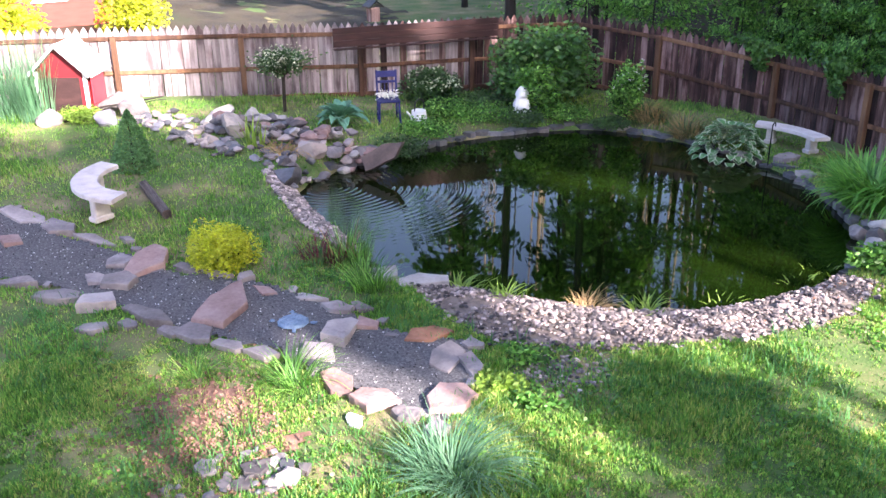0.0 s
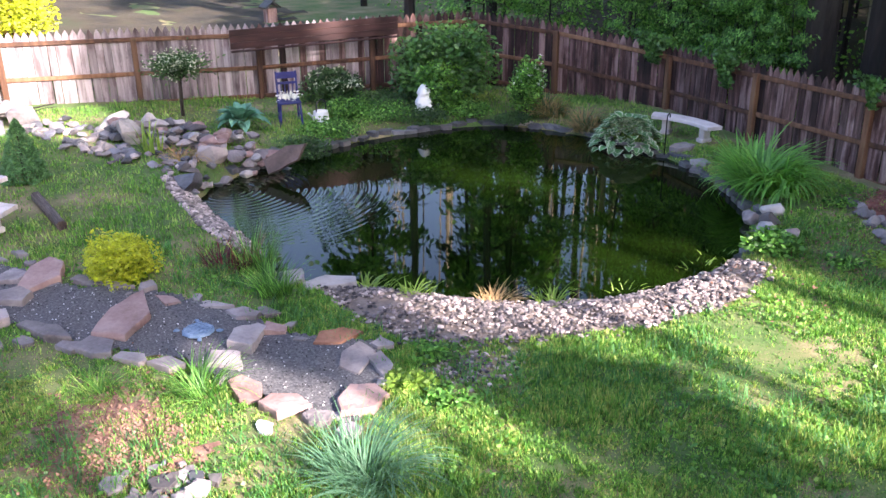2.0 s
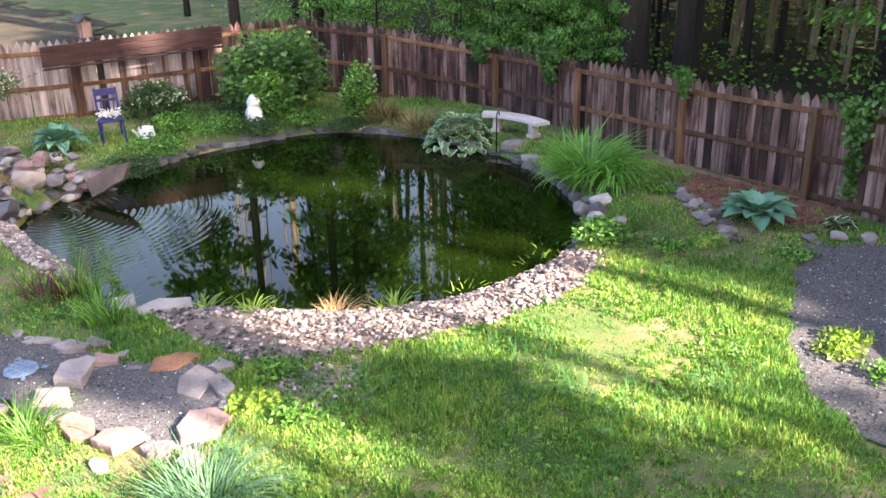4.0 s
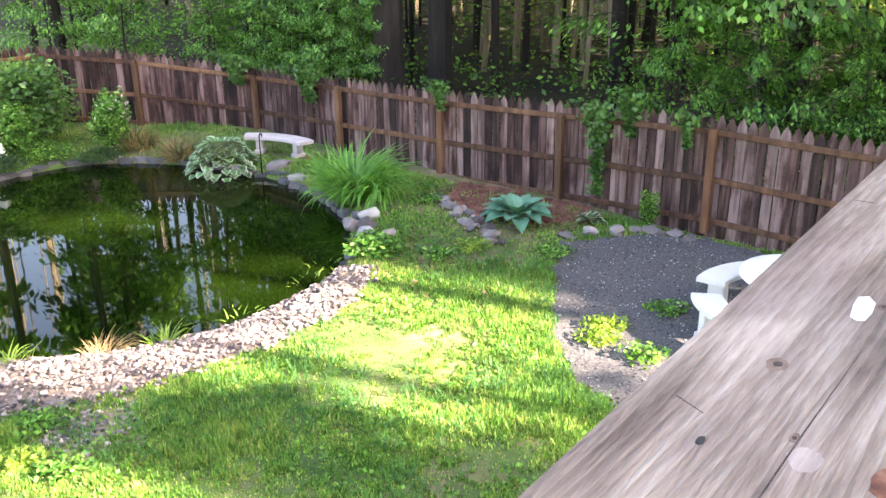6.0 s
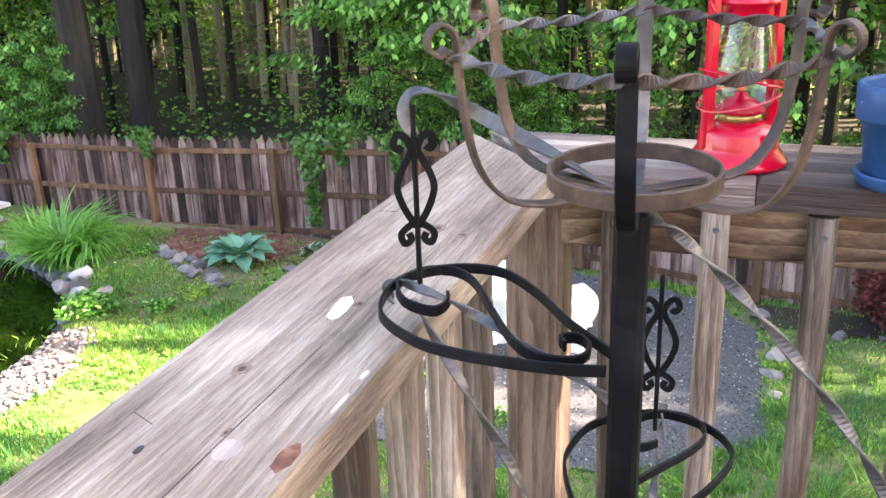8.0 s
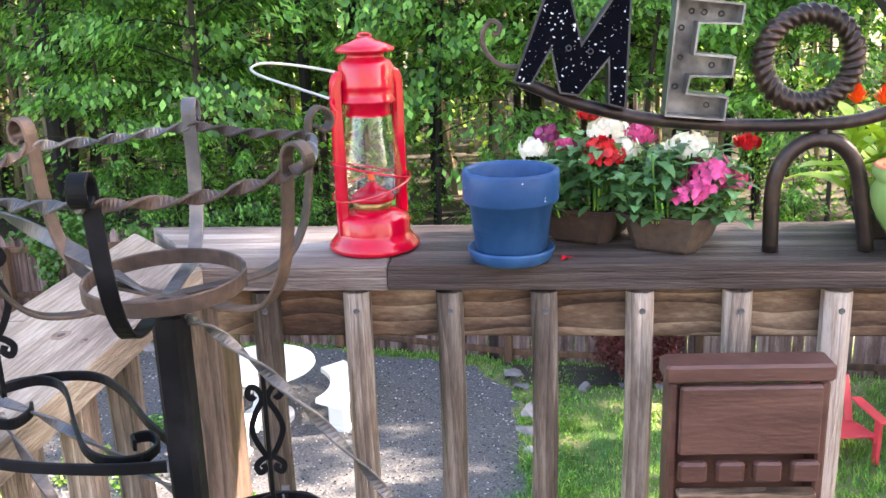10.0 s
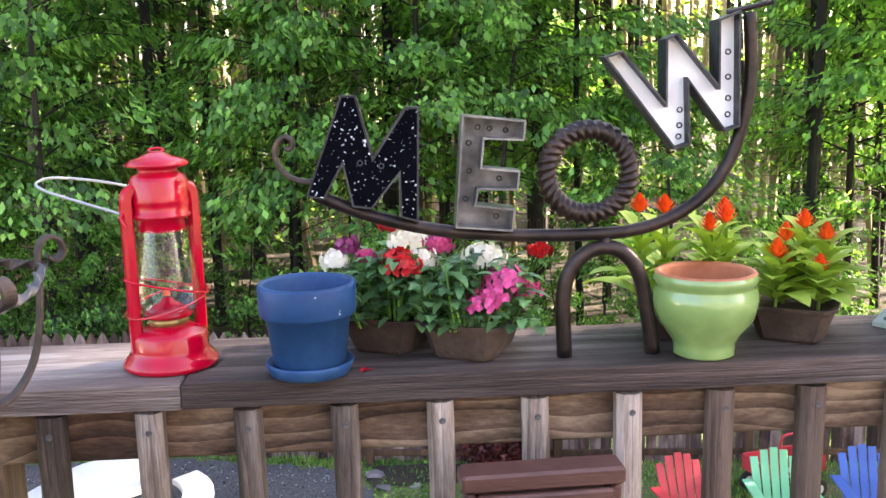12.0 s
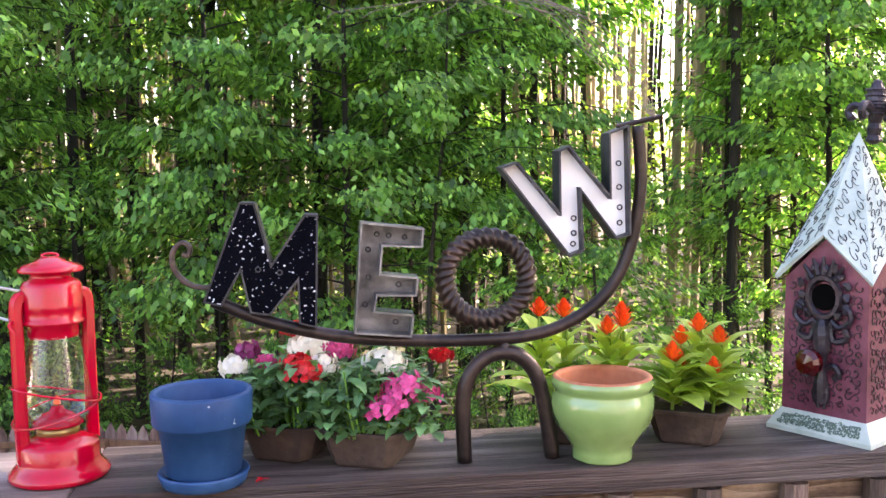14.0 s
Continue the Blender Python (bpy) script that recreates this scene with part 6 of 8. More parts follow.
kennel = thing("dog_house", (-19.25, -1.4, -4.12), "small red and white wooden dog house with a pitched roof", "dog house", rz=-24)
kennel.scale = (0.85, 0.88, 1.0)
a = Acc()
a.add([(-0.5, -0.55, 0), (-0.5, 0.55, 0), (0.5, 0.55, 0), (0.5, -0.55, 0), (-0.5, -0.55, 0.85), (-0.5, 0.55, 0.85), (0.5, 0.55, 0.85), (0.5, -0.55, 0.85), (-0.5, 0, 1.3), (0.5, 0, 1.3)], [(0, 4, 8, 5, 1), (3, 2, 6, 9, 7), (0, 3, 7, 4), (1, 5, 6, 2), (4, 7, 9, 8), (5, 8, 9, 6), (0, 1, 2, 3)])
part("wall", a, M["kennel_shaded_red"], kennel)
for s in (-1, 1):
    a = Acc()
    a.add([(-0.62, 0, 1.37), (0.62, 0, 1.37), (0.62, s * 0.7, 0.8), (-0.62, s * 0.7, 0.8), (-0.62, 0, 1.33), (0.62, 0, 1.33), (0.62, s * 0.7, 0.76), (-0.62, s * 0.7, 0.76)], [(0, 1, 2, 3), (7, 6, 5, 4), (3, 2, 6, 7), (1, 5, 6, 2), (0, 3, 7, 4)])
    part("roof_board", a, M["white"], kennel)
    a = Acc()
    box(a, (0.51, s * 0.52, 0.42), (0.04, 0.08, 0.86))
    part("corner_trim", a, M["white"], kennel)
    a = Acc()
    sweep(a, [(0.62, s * 0.66, 0.78), (0.62, 0.0, 1.34)], bar(0.05, 0.09), up=(1, 0, 0))
    part("gable_trim", a, M["white"], kennel)
# flat dark board in place of the shaded inside of the kennel
a = Acc()
box(a, (0.505, 0, 0.37), (0.02, 0.78, 0.74))
part("door_opening", a, M["fence_dark"], kennel)
a = Acc()
box(a, (0.05, 0.6, 0.38), (0.7, 0.03, 0.74))
part("side_panel", a, M["chair_red"], kennel)

stake = thing("garden_stake", (-12.15, 9.35, -4.46), "thin dark iron garden stake with a hooked top", "garden stake")
a = Acc()
sweep(a, smooth_line([(0, 0, -0.1), (0, 0, 0.55), (0.02, 0, 0.66), (0.06, 0, 0.68), (0.07, 0, 0.62)], 5), ring(0.011, 6))
part("rod", a, M["iron"], stake)
branch = thing("fallen_branch", (-18.5, -0.75, -3.98), "bare fallen branch lying over the stream rocks", "branch", rz=100)
a = Acc()
sweep(a, smooth_line([(-0.9, 0, -0.12), (-0.3, 0.05, 0.04), (0.3, 0.0, 0.08), (0.95, -0.08, 0.14)], 5), ring(0.028, 7), size=lambda t: 1 - 0.6 * t)
part("stem", a, M["bark"], branch)
for k in range(4):
    a = Acc()
    sweep(a, smooth_line([(-0.5 + 0.35 * k, 0.03, 0.02), (-0.3 + 0.35 * k, 0.15 * (-1) ** k, 0.1), (-0.1 + 0.35 * k, 0.3 * (-1) ** k, 0.12)], 4), ring(0.01, 5), size=lambda t: 1 - 0.6 * t)
    part("twig", a, M["bark"], branch)

nest = thing("bird_house", (-19.35, 4.75, -2.85), "small dark weathered bird house on top of the fence", "bird house", rz=-80)
a = Acc()
box(a, (0, 0, 0.17), (0.22, 0.2, 0.3))
part("box", a, M["fence"], nest)
a = Acc()
sweep(a, [(0, -0.16, 0.37), (0, 0.16, 0.37)], [(-0.18, -0.06), (0, 0.06), (0.18, -0.06), (0.18, -0.03), (0, 0.1), (-0.18, -0.03)])
part("roof", a, M["dark_metal"], nest)
# flat black disc in place of a hole's inner darkness
a = Acc()
lathe(a, [(0.0001, 0), (0.03, 0), (0.03, 0.01), (0.0001, 0.01)], 12)
h = part("entrance", a, M["black"], nest)
h.matrix_basis = pose(0, -0.105, 0.2, 90)

barn = thing("red_house", (-33, -5.5, -4.2), "red wooden house with a pale roof beyond the fence", "house", rz=12)
a = Acc()
a.add([(-4, -5, 0), (-4, 5, 0), (4, 5, 0), (4, -5, 0), (-4, -5, 2.8), (-4, 5, 2.8), (4, 5, 2.8), (4, -5, 2.8), (0, -5, 5), (0, 5, 5)], [(0, 3, 7, 8, 4), (1, 5, 9, 6, 2), (0, 4, 5, 1), (3, 2, 6, 7)])
part("wall", a, M["barn"], barn)
for s in (-1, 1):
    a = Acc()
    a.add([(0, -5.4, 5.1), (0, 5.4, 5.1), (s * 4.6, 5.4, 2.55), (s * 4.6, -5.4, 2.55), (0, -5.4, 5.0), (0, 5.4, 5.0), (s * 4.6, 5.4, 2.45), (s * 4.6, -5.4, 2.45)], [(0, 1, 2, 3), (7, 6, 5, 4), (3, 2, 6, 7), (0, 3, 7, 4), (1, 5, 6, 2)])
    part("roof", a, M["concrete"], barn)
for y in (-3, 0.2, 3.2):
    a = Acc()
    box(a, (4.03, y, 1.5), (0.08, 1.0, 1.3))
    part("window", a, M["white"], barn)

# ---- things on the deck ----
M["brass"] = mat("dull_brass", [(0.30, 0.20, 0.08), (0.45, 0.32, 0.14)], 20, 0.35, 0.2, 60, metal=0.8)
M["bright_wire"] = mat("bright_steel_wire", [(0.45, 0.45, 0.44), (0.62, 0.62, 0.6)], 20, 0.3, 0.1, 60, metal=0.7)
lamp = thing("hurricane_lantern", (0.158, 0.098, 0.0), "glossy red metal hurricane lantern with a clear glass globe", "lantern", rz=36)
a = Acc()
lathe(a, [(0.0001, 0.001), (0.07, 0.001), (0.0735, 0.005), (0.073, 0.01), (0.066, 0.018), (0.06, 0.026), (0.059, 0.03), (0.059, 0.05), (0.056, 0.055), (0.034, 0.064), (0.03, 0.066), (0.0001, 0.066)], 48)
part("fuel_tank", a, M["red"], lamp, smooth=True)
a = Acc()
lathe(a, [(0.028, 0.065), (0.031, 0.067), (0.031, 0.075), (0.028, 0.077)], 28)
part("collar", a, M["brass"], lamp, "dull brass burner collar", smooth=True)
a = Acc()
lathe(a, [(0.026, 0.076), (0.037, 0.079), (0.036, 0.084), (0.02, 0.096), (0.011, 0.1), (0.008, 0.106), (0.0001, 0.106)], 28)
part("burner", a, M["red"], lamp, smooth=True)
a = Acc()
lathe(a, [(0.036, 0.082), (0.046, 0.092), (0.051, 0.107), (0.051, 0.122), (0.047, 0.15), (0.041, 0.185), (0.037, 0.213)], 40)
ob = part("globe", a, M["glass"], lamp, "clear glass globe", smooth=True)
ob.visible_shadow = False
a = Acc()
lathe(a, [(0.036, 0.21), (0.037, 0.213), (0.037, 0.228), (0.045, 0.231), (0.0455, 0.235), (0.042, 0.238), (0.043, 0.252), (0.044, 0.254), (0.043, 0.258), (0.0435, 0.285), (0.04, 0.292), (0.03, 0.297), (0.029, 0.304), (0.046, 0.306), (0.047, 0.31), (0.04, 0.316), (0.022, 0.322), (0.015, 0.326), (0.0001, 0.327)], 48)
part("chimney", a, M["red"], lamp, smooth=True)
a = Acc()
sweep(a, [(0.012 * math.cos(k * 0.524), 0.004 * math.sin(k * 0.524), 0.329 + 0.003 * math.sin(k * 0.524)) for k in range(12)], ring(0.002, 6), closed=True)
part("lift_ring", a, M["red"], lamp)
for s in (-1, 1):
    a = Acc()
    sweep(a, smooth_line([(s * 0.05, 0, 0.028), (s * 0.053, 0, 0.05), (s * 0.053, 0, 0.2), (s * 0.053, 0, 0.255), (s * 0.048, 0, 0.27), (s * 0.038, 0, 0.272)], 6), bar(0.018, 0.015), up=(0, 1, 0))
    part("side_tube", a, M["red"], lamp)
for z, tilt in ((0.1, 0.016), (0.125, -0.016)):
    a = Acc()
    sweep(a, [(0.064 * math.cos(k * 0.314), 0.06 * math.sin(k * 0.314), z + tilt * math.cos(k * 0.314)) for k in range(20)], ring(0.0017, 6), closed=True)
    part("guard_wire", a, M["red"], lamp)
a = Acc()
sweep(a, smooth_line([(-0.052, 0.0, 0.236), (-0.1, 0.03, 0.256), (-0.145, 0.07, 0.276), (-0.148, 0.1, 0.286), (-0.11, 0.11, 0.29), (-0.02, 0.07, 0.272), (0.052, 0.0, 0.236)], 6), ring(0.0022, 6))
part("bail_handle", a, M["bright_wire"], lamp, "thin bare wire handle")
a = Acc()
sweep(a, smooth_line([(-0.052, 0, 0.24), (-0.066, -0.01, 0.235), (-0.06, -0.015, 0.222)], 4), ring(0.003, 6))
part("bail_lug", a, M["red"], lamp)
a = Acc()
lathe(a, [(0.0001, 0.108), (0.006, 0.109), (0.004, 0.118), (0.0001, 0.122)], 10)
part("wick", a, M["petal_orange"], lamp)

lamp.scale = (0.965, 0.965, 0.985)
pot = thing("flower_pot", (0.373, 0.026, 0.0), "empty blue glazed flower pot with a matching saucer", "flower pot", "pots on the rail")
a = Acc()
lathe(a, [(0.0001, 0.018), (0.05, 0.018), (0.052, 0.02), (0.061, 0.088), (0.0675, 0.09), (0.0695, 0.094), (0.0705, 0.132), (0.069, 0.136), (0.064, 0.136), (0.0625, 0.131), (0.056, 0.05), (0.045, 0.026), (0.0001, 0.026)], 48)
part("pot", a, M["blue"], pot, smooth=True)
a = Acc()
lathe(a, [(0.0001, 0.001), (0.052, 0.001), (0.058, 0.004), (0.064, 0.019), (0.063, 0.022), (0.06, 0.022), (0.055, 0.012), (0.0001, 0.01)], 48)
part("saucer", a, M["blue"], pot, smooth=True)

gp = thing("flower_pot", (0.963, 0.048, 0.0), "round light green glazed pot with bare terracotta rim", "flower pot", "pots on the rail")
a = Acc()
lathe(a, [(0.0001, 0.001), (0.045, 0.001), (0.047, 0.004), (0.0455, 0.013), (0.048, 0.023), (0.059, 0.038), (0.071, 0.056), (0.0775, 0.074), (0.079, 0.088), (0.0765, 0.099), (0.0735, 0.105), (0.0735, 0.108), (0.076, 0.112), (0.0775, 0.118), (0.077, 0.122), (0.075, 0.126)], 56)
part("pot", a, M["green"], gp, smooth=True)
a = Acc()
lathe(a, [(0.075, 0.1258), (0.072, 0.1285), (0.067, 0.128), (0.065, 0.122), (0.07, 0.085), (0.05, 0.03), (0.0001, 0.022)], 56)
part("lining", a, M["terracotta"], gp, "bare orange terracotta lining", smooth=True)


def tray(x, y, rz, cells, label, tray_mat, deep=0.0):
    """A row of tapered planting cells with a common rim."""
    e = thing("plant_tray", (x, y, 0.0), label, "plant tray", "plant trays", rz)
    for i in range(cells):
        cx = (i - (cells - 1) / 2) * 0.135
        a = Acc()
        lo, hi = (0.045, 0.05 + deep), (0.064, 0.061 + deep)
        vs = []
        for (hx, hy), z in ((lo, 0.001), ((lo[0] + 0.004, lo[1] + 0.004), 0.006), (hi, 0.05), ((hi[0] + 0.004, hi[1] + 0.006), 0.052), ((hi[0] + 0.004, hi[1] + 0.006), 0.057), ((hi[0] - 0.003, hi[1] - 0.002), 0.057), ((hi[0] - 0.006, hi[1] - 0.006), 0.046)):
            c = 0.25
            vs += [(cx + sx * hx, sy * hy, z) for sx, sy in ((-1 + c, -1), (1 - c, -1), (1, -1 + c), (1, 1 - c), (1 - c, 1), (-1 + c, 1), (-1, 1 - c), (-1, -1 + c))]
        fs = [(k * 8 + j, k * 8 + (j + 1) % 8, (k + 1) * 8 + (j + 1) % 8, (k + 1) * 8 + j) for k in range(6) for j in range(8)]
        a.add(vs, fs + [tuple(range(7, -1, -1)), tuple(range(48, 56))])
        part("cell", a, tray_mat, e)
    return e


def toothed(acc, base, az, length, width, rise, droop):
    """A lobed leaf: a short arching blade with a wavy rim."""
    strap(acc, base, az, length, width, rise, droop, 7, lambda t: (math.sin(math.pi * min(1, t * 0.9 + 0.1)) ** 0.7) * (0.78 + 0.3 * math.cos(t * 20)), 0.2)


def bedding(x, y, z, w, d, n, seed, blooms, label):
    """Bedding plants: many lobed leaves and rounded heads of small flowers."""
    e = thing("verbena", (x, y, z), label, "flowers", "bedding plants")
    rr = random.Random(seed)
    a, st = Acc(), Acc()
    for i in range(n):
        px, py = rr.uniform(-w, w), rr.uniform(-d, d)
        h = rr.uniform(0.0, 0.1) * (1 - 0.35 * (px / w) ** 2)
        toothed(a, (px, py, h), rr.uniform(0, 6.28), rr.uniform(0.022, 0.042), rr.uniform(0.016, 0.027), rr.uniform(-0.1, 0.9), rr.uniform(0.6, 1.6))
        if i % 5 == 0:
            sweep(st, [(px * 0.7, py * 0.7, -0.01), (px, py, h + 0.01)], ring(0.0016, 5))
    part("leaves", a, M["leaf_verbena"], e)
    for bx, by, bz, rad, m in blooms:
        a = Acc()
        sweep(st, smooth_line([(bx * 0.6, by, 0.0), (bx * 0.9, by, bz * 0.6), (bx, by, bz)], 3), ring(0.0018, 5))
        k = max(14, int(rad * 2000))
        for i in range(k):
            zz = 1 - 1.1 * (i + 0.5) / k
            q = i * 2.399
            rr2 = math.sqrt(max(0, 1 - zz * zz))
            c = Vector((bx + rad * rr2 * math.cos(q) + rr.gauss(0, 0.003), by + rad * rr2 * math.sin(q) + rr.gauss(0, 0.003), bz - 0.012 + rad * 0.6 * zz + rr.gauss(0, 0.003)))
            out = (c - Vector((bx, by, bz - rad * 0.3))).normalized()
            u = out.orthogonal().normalized()
            v = out.cross(u)
            for p in range(5):
                t = p * 1.2566 + i
                dd = u * math.cos(t) + v * math.sin(t)
                ss = -u * math.sin(t) + v * math.cos(t)
                L = 0.0082 * rr.uniform(0.75, 1.2)
                a.add([c, c + dd * L * 0.6 + ss * L * 0.45 + out * 0.001, c + dd * L + out * 0.0015, c + dd * L * 0.6 - ss * L * 0.45 + out * 0.001], [(0, 1, 2, 3)])
        tagged(part("bloom", a, M[m], e), kind="stuff")
    tagged(part("stalk_mass", st, M["leaf"], e), kind="stuff")
    return e


tray(0.557, 0.135, -24, 2, "brown peat tray of two planting cells", M["peat"], 0.008)
bedding(0.5, 0.15, 0.055, 0.088, 0.075, 560, 901, [(-0.094, 0.0, 0.095, 0.021, "petal_white"), (-0.072, 0.02, 0.115, 0.016, "petal_purple"), (-0.045, 0.0, 0.1, 0.014, "petal_pink"), (-0.006, 0.02, 0.147, 0.012, "petal_red"), (0.012, -0.05, 0.092, 0.03, "petal_red"), (0.006, -0.055, 0.105, 0.022, "petal_red"), (0.022, 0.0, 0.122, 0.028, "petal_white"), (0.042, -0.03, 0.1, 0.024, "petal_white"), (0.066, 0.0, 0.116, 0.024, "petal_pink")], "verbena with white, red and purple flower heads")
bedding(0.617, 0.1, 0.055, 0.082, 0.075, 560, 902, [(0.018, 0.0, 0.103, 0.032, "petal_white"), (0.045, -0.04, 0.074, 0.034, "petal_pink"), (0.006, -0.06, 0.046, 0.024, "petal_pink"), (0.075, -0.035, 0.06, 0.02, "petal_pink"), (0.03, -0.055, 0.058, 0.024, "petal_pink"), (0.11, 0.03, 0.105, 0.015, "petal_red")], "verbena with pink and white flower heads")
tray(1.143, 0.14, -30, 1, "dark plastic planting cell with bare soil", M["peat"], 0.014)
tray(0.96, 0.16, -14, 1, "dark plastic planting cell behind the pots", M["peat"])


def celosia(x, y, z, seed, n=26, h=0.14, plumes=3):
    e = thing("celosia", (x, y, z), "celosia with bright green leaves and orange plumes", "flowers", "bedding plants")
    rr = random.Random(seed)
    a, st = Acc(), Acc()
    sweep(st, [(0, 0, -0.01), (0.004, 0, h)], ring(0.003, 6))
    for i in range(n):
        t = (i + 0.5) / n
        strap(a, (0, 0, h * t * 0.85), i * 2.399, (0.105 - 0.045 * t) * rr.uniform(0.85, 1.15), 0.043 * (1 - 0.3 * t), 0.35 + 0.7 * t, 0.9, 6, lambda t: math.sin(math.pi * (0.06 + 0.94 * t)) ** 0.8, 0.25)
    part("leaves", a, M["leaf_celosia"], e)
    for k in range(plumes):
        q = k * 2.2 + seed
        bx, by, bz = 0.035 * math.cos(q) * (k > 0), 0.03 * math.sin(q) * (k > 0), h + rr.uniform(-0.015, 0.02)
        sweep(st, [(0, 0, h * 0.6), (bx, by, bz)], ring(0.0022, 5))
        b = Acc()
        for i in range(70):
            t = i / 70
            strap(b, (bx, by, bz + 0.03 * t), i * 2.399, 0.023 * (1.15 - t), 0.010, 0.5 + 0.6 * t, -0.5, 3)
        part("plume", b, M["petal_orange"], e)
    part("stem", st, M["leaf_lime"], e)
    return e


for x, y, s, h in ((0.893, 0.165, 1, 0.135), (0.936, 0.172, 2, 0.122), (1.006, 0.16, 3, 0.122), (1.032, 0.166, 4, 0.117), (1.1, 0.115, 5, 0.07), (1.128, 0.15, 6, 0.085), (1.16, 0.155, 7, 0.12), (1.19, 0.14, 8, 0.1), (1.163, 0.1, 9, 0.06)):
    celosia(x, y, 0.055, s, 15, h, 1 + (s in (3, 5)))
a = Acc()
for k in range(3):
    strap(a, (0, 0, 0), k * 2.1, 0.014, 0.009, 0.5, 1.2, 4)
whole("fallen_petal", a, M["petal_red"], (0.452, 0.02, 0.002), "fallen red petal on the cap board", "petal")

# ---- letter sign ----
M["wire"] = mat("dull_wire", [(0.14, 0.11, 0.09), (0.24, 0.2, 0.17)], 30, 0.5, 0.1, 60, metal=0.4)
sign = thing("letter_sign", (0.815, 0.06, 0.0), "welded metal sign with mixed salvaged letters on a curved bar", "sign")
SX, SY = 0.81, 0.075


def line_on(pts, dy=0.0, n=5):
    return smooth_line([(x - SX, dy, z) for x, z in pts], n)


a = Acc()
sweep(a, line_on([(0.392, 0.253), (0.407, 0.246), (0.473, 0.219), (0.568, 0.196), (0.665, 0.186), (0.773, 0.183), (0.848, 0.187), (0.907, 0.205), (0.959, 0.241), (0.992, 0.291), (1.009, 0.349), (1.017, 0.415), (1.012, 0.495)]), ring(0.0095, 12), up=(0, 1, 0))
part("curved_bar", a, M["bronze"], sign, "long curved brown steel bar", smooth=True)
a = Acc()
sweep(a, line_on([(0.749, 0.0), (0.747, 0.09), (0.76, 0.135), (0.79, 0.16), (0.825, 0.16), (0.853, 0.135), (0.868, 0.09), (0.882, 0.0)]), ring(0.0115, 12), up=(0, 1, 0))
sweep(a, [(0, 0, 0.155), (0, 0, 0.182)], ring(0.008, 8))
part("arched_leg", a, M["bronze"], sign, smooth=True)
a = Acc()
sweep(a, line_on([(0.41, 0.283), (0.385, 0.272), (0.358, 0.279), (0.341, 0.30), (0.34, 0.322), (0.352, 0.336), (0.363, 0.33), (0.361, 0.319), (0.353, 0.32)]), bar(0.0065, 0.018), up=(0, 1, 0))
part("scroll", a, M["rust_iron"], sign)
a = Acc()
sweep(a, [(0.98 - SX, 0, 0.494), (1.045 - SX, 0, 0.508)], ring(0.004, 8))
part("cross_rod", a, M["bronze"], sign)
for k in range(8):
    a = Acc()
    end = 0.56 + 0.05 * k
    sweep(a, line_on([(1.03 + 0.002 * k, 0.507), (1.0 - 0.013 * k, 0.59 + 0.006 * k), (0.91 - 0.016 * k, 0.655 + 0.009 * k), (0.77, 0.672 + 0.011 * (k % 4)), (end + 0.03, 0.655 + 0.004 * (k % 5)), (end, 0.642 + 0.004 * k)], (k - 3.5) * 0.007), ring(0.0006, 5), up=(0, 1, 0))
    part("wire", a, M["wire"], sign)


def inset(poly, d):
    """The outline moved inwards by d (corners kept sharp, to a limit)."""
    n = len(poly)
    area = sum(poly[i - 1][0] * poly[i][1] - poly[i][0] * poly[i - 1][1] for i in range(n))
    s = 1 if area > 0 else -1
    out = []
    for i in range(n):
        p0, p1, p2 = Vector(poly[i - 1]), Vector(poly[i]), Vector(poly[(i + 1) % n])
        e1, e2 = (p1 - p0).normalized(), (p2 - p1).normalized()
        n1, n2 = Vector((-e1.y, e1.x)) * s, Vector((-e2.y, e2.x)) * s
        b = n1 + n2
        b = b / max(0.45, b.length_squared) * 2 * d
        out.append((p1.x + b.x, p1.y + b.y))
    return out


def tri(poly):
    from mathutils.geometry import tessellate_polygon
    return tessellate_polygon([[Vector((x, z, 0)) for x, z in poly]])


def letter(poly, front, back, floor, rim_mat, floor_mat, name, bulbs=()):
    """A letter: a rim of sheet metal with a floor, open to the front or closed."""
    e = new(name)
    e.parent = sign
    p = [(x - SX, z) for x, z in poly]
    q = inset(p, 0.0028)
    n = len(p)
    a = Acc()
    vs = [(x, front, z) for x, z in p] + [(x, back, z) for x, z in p] + [(x, front, z) for x, z in q] + [(x, back, z) for x, z in q]
    fs = []
    for i in range(n):
        j = (i + 1) % n
        fs += [(i, j, n + j, n + i), (2 * n + j, 2 * n + i, 3 * n + i, 3 * n + j), (i, 2 * n + i, 2 * n + j, j), (n + i, n + j, 3 * n + j, 3 * n + i)]
    part("rim", a.add(vs, fs), rim_mat, e)
    a = Acc()
    k = tri(q)
    a.add([(x, floor - 0.001, z) for x, z in q] + [(x, floor + 0.001, z) for x, z in q], [tuple(t) for t in k] + [tuple(i + n for i in reversed(t)) for t in k])
    part("face", a, floor_mat, e)
    for x, z in bulbs:
        b = Acc()
        sweep(b, [(0.0036 * math.cos(m * 0.524), 0, 0.0036 * math.sin(m * 0.524)) for m in range(12)], ring(0.0011, 5), closed=True, up=(0, 1, 0))
        o = part("bulb_hole", b, M["dark_metal"], e)
        o.location = (x - SX, floor - 0.002, z)
    return e


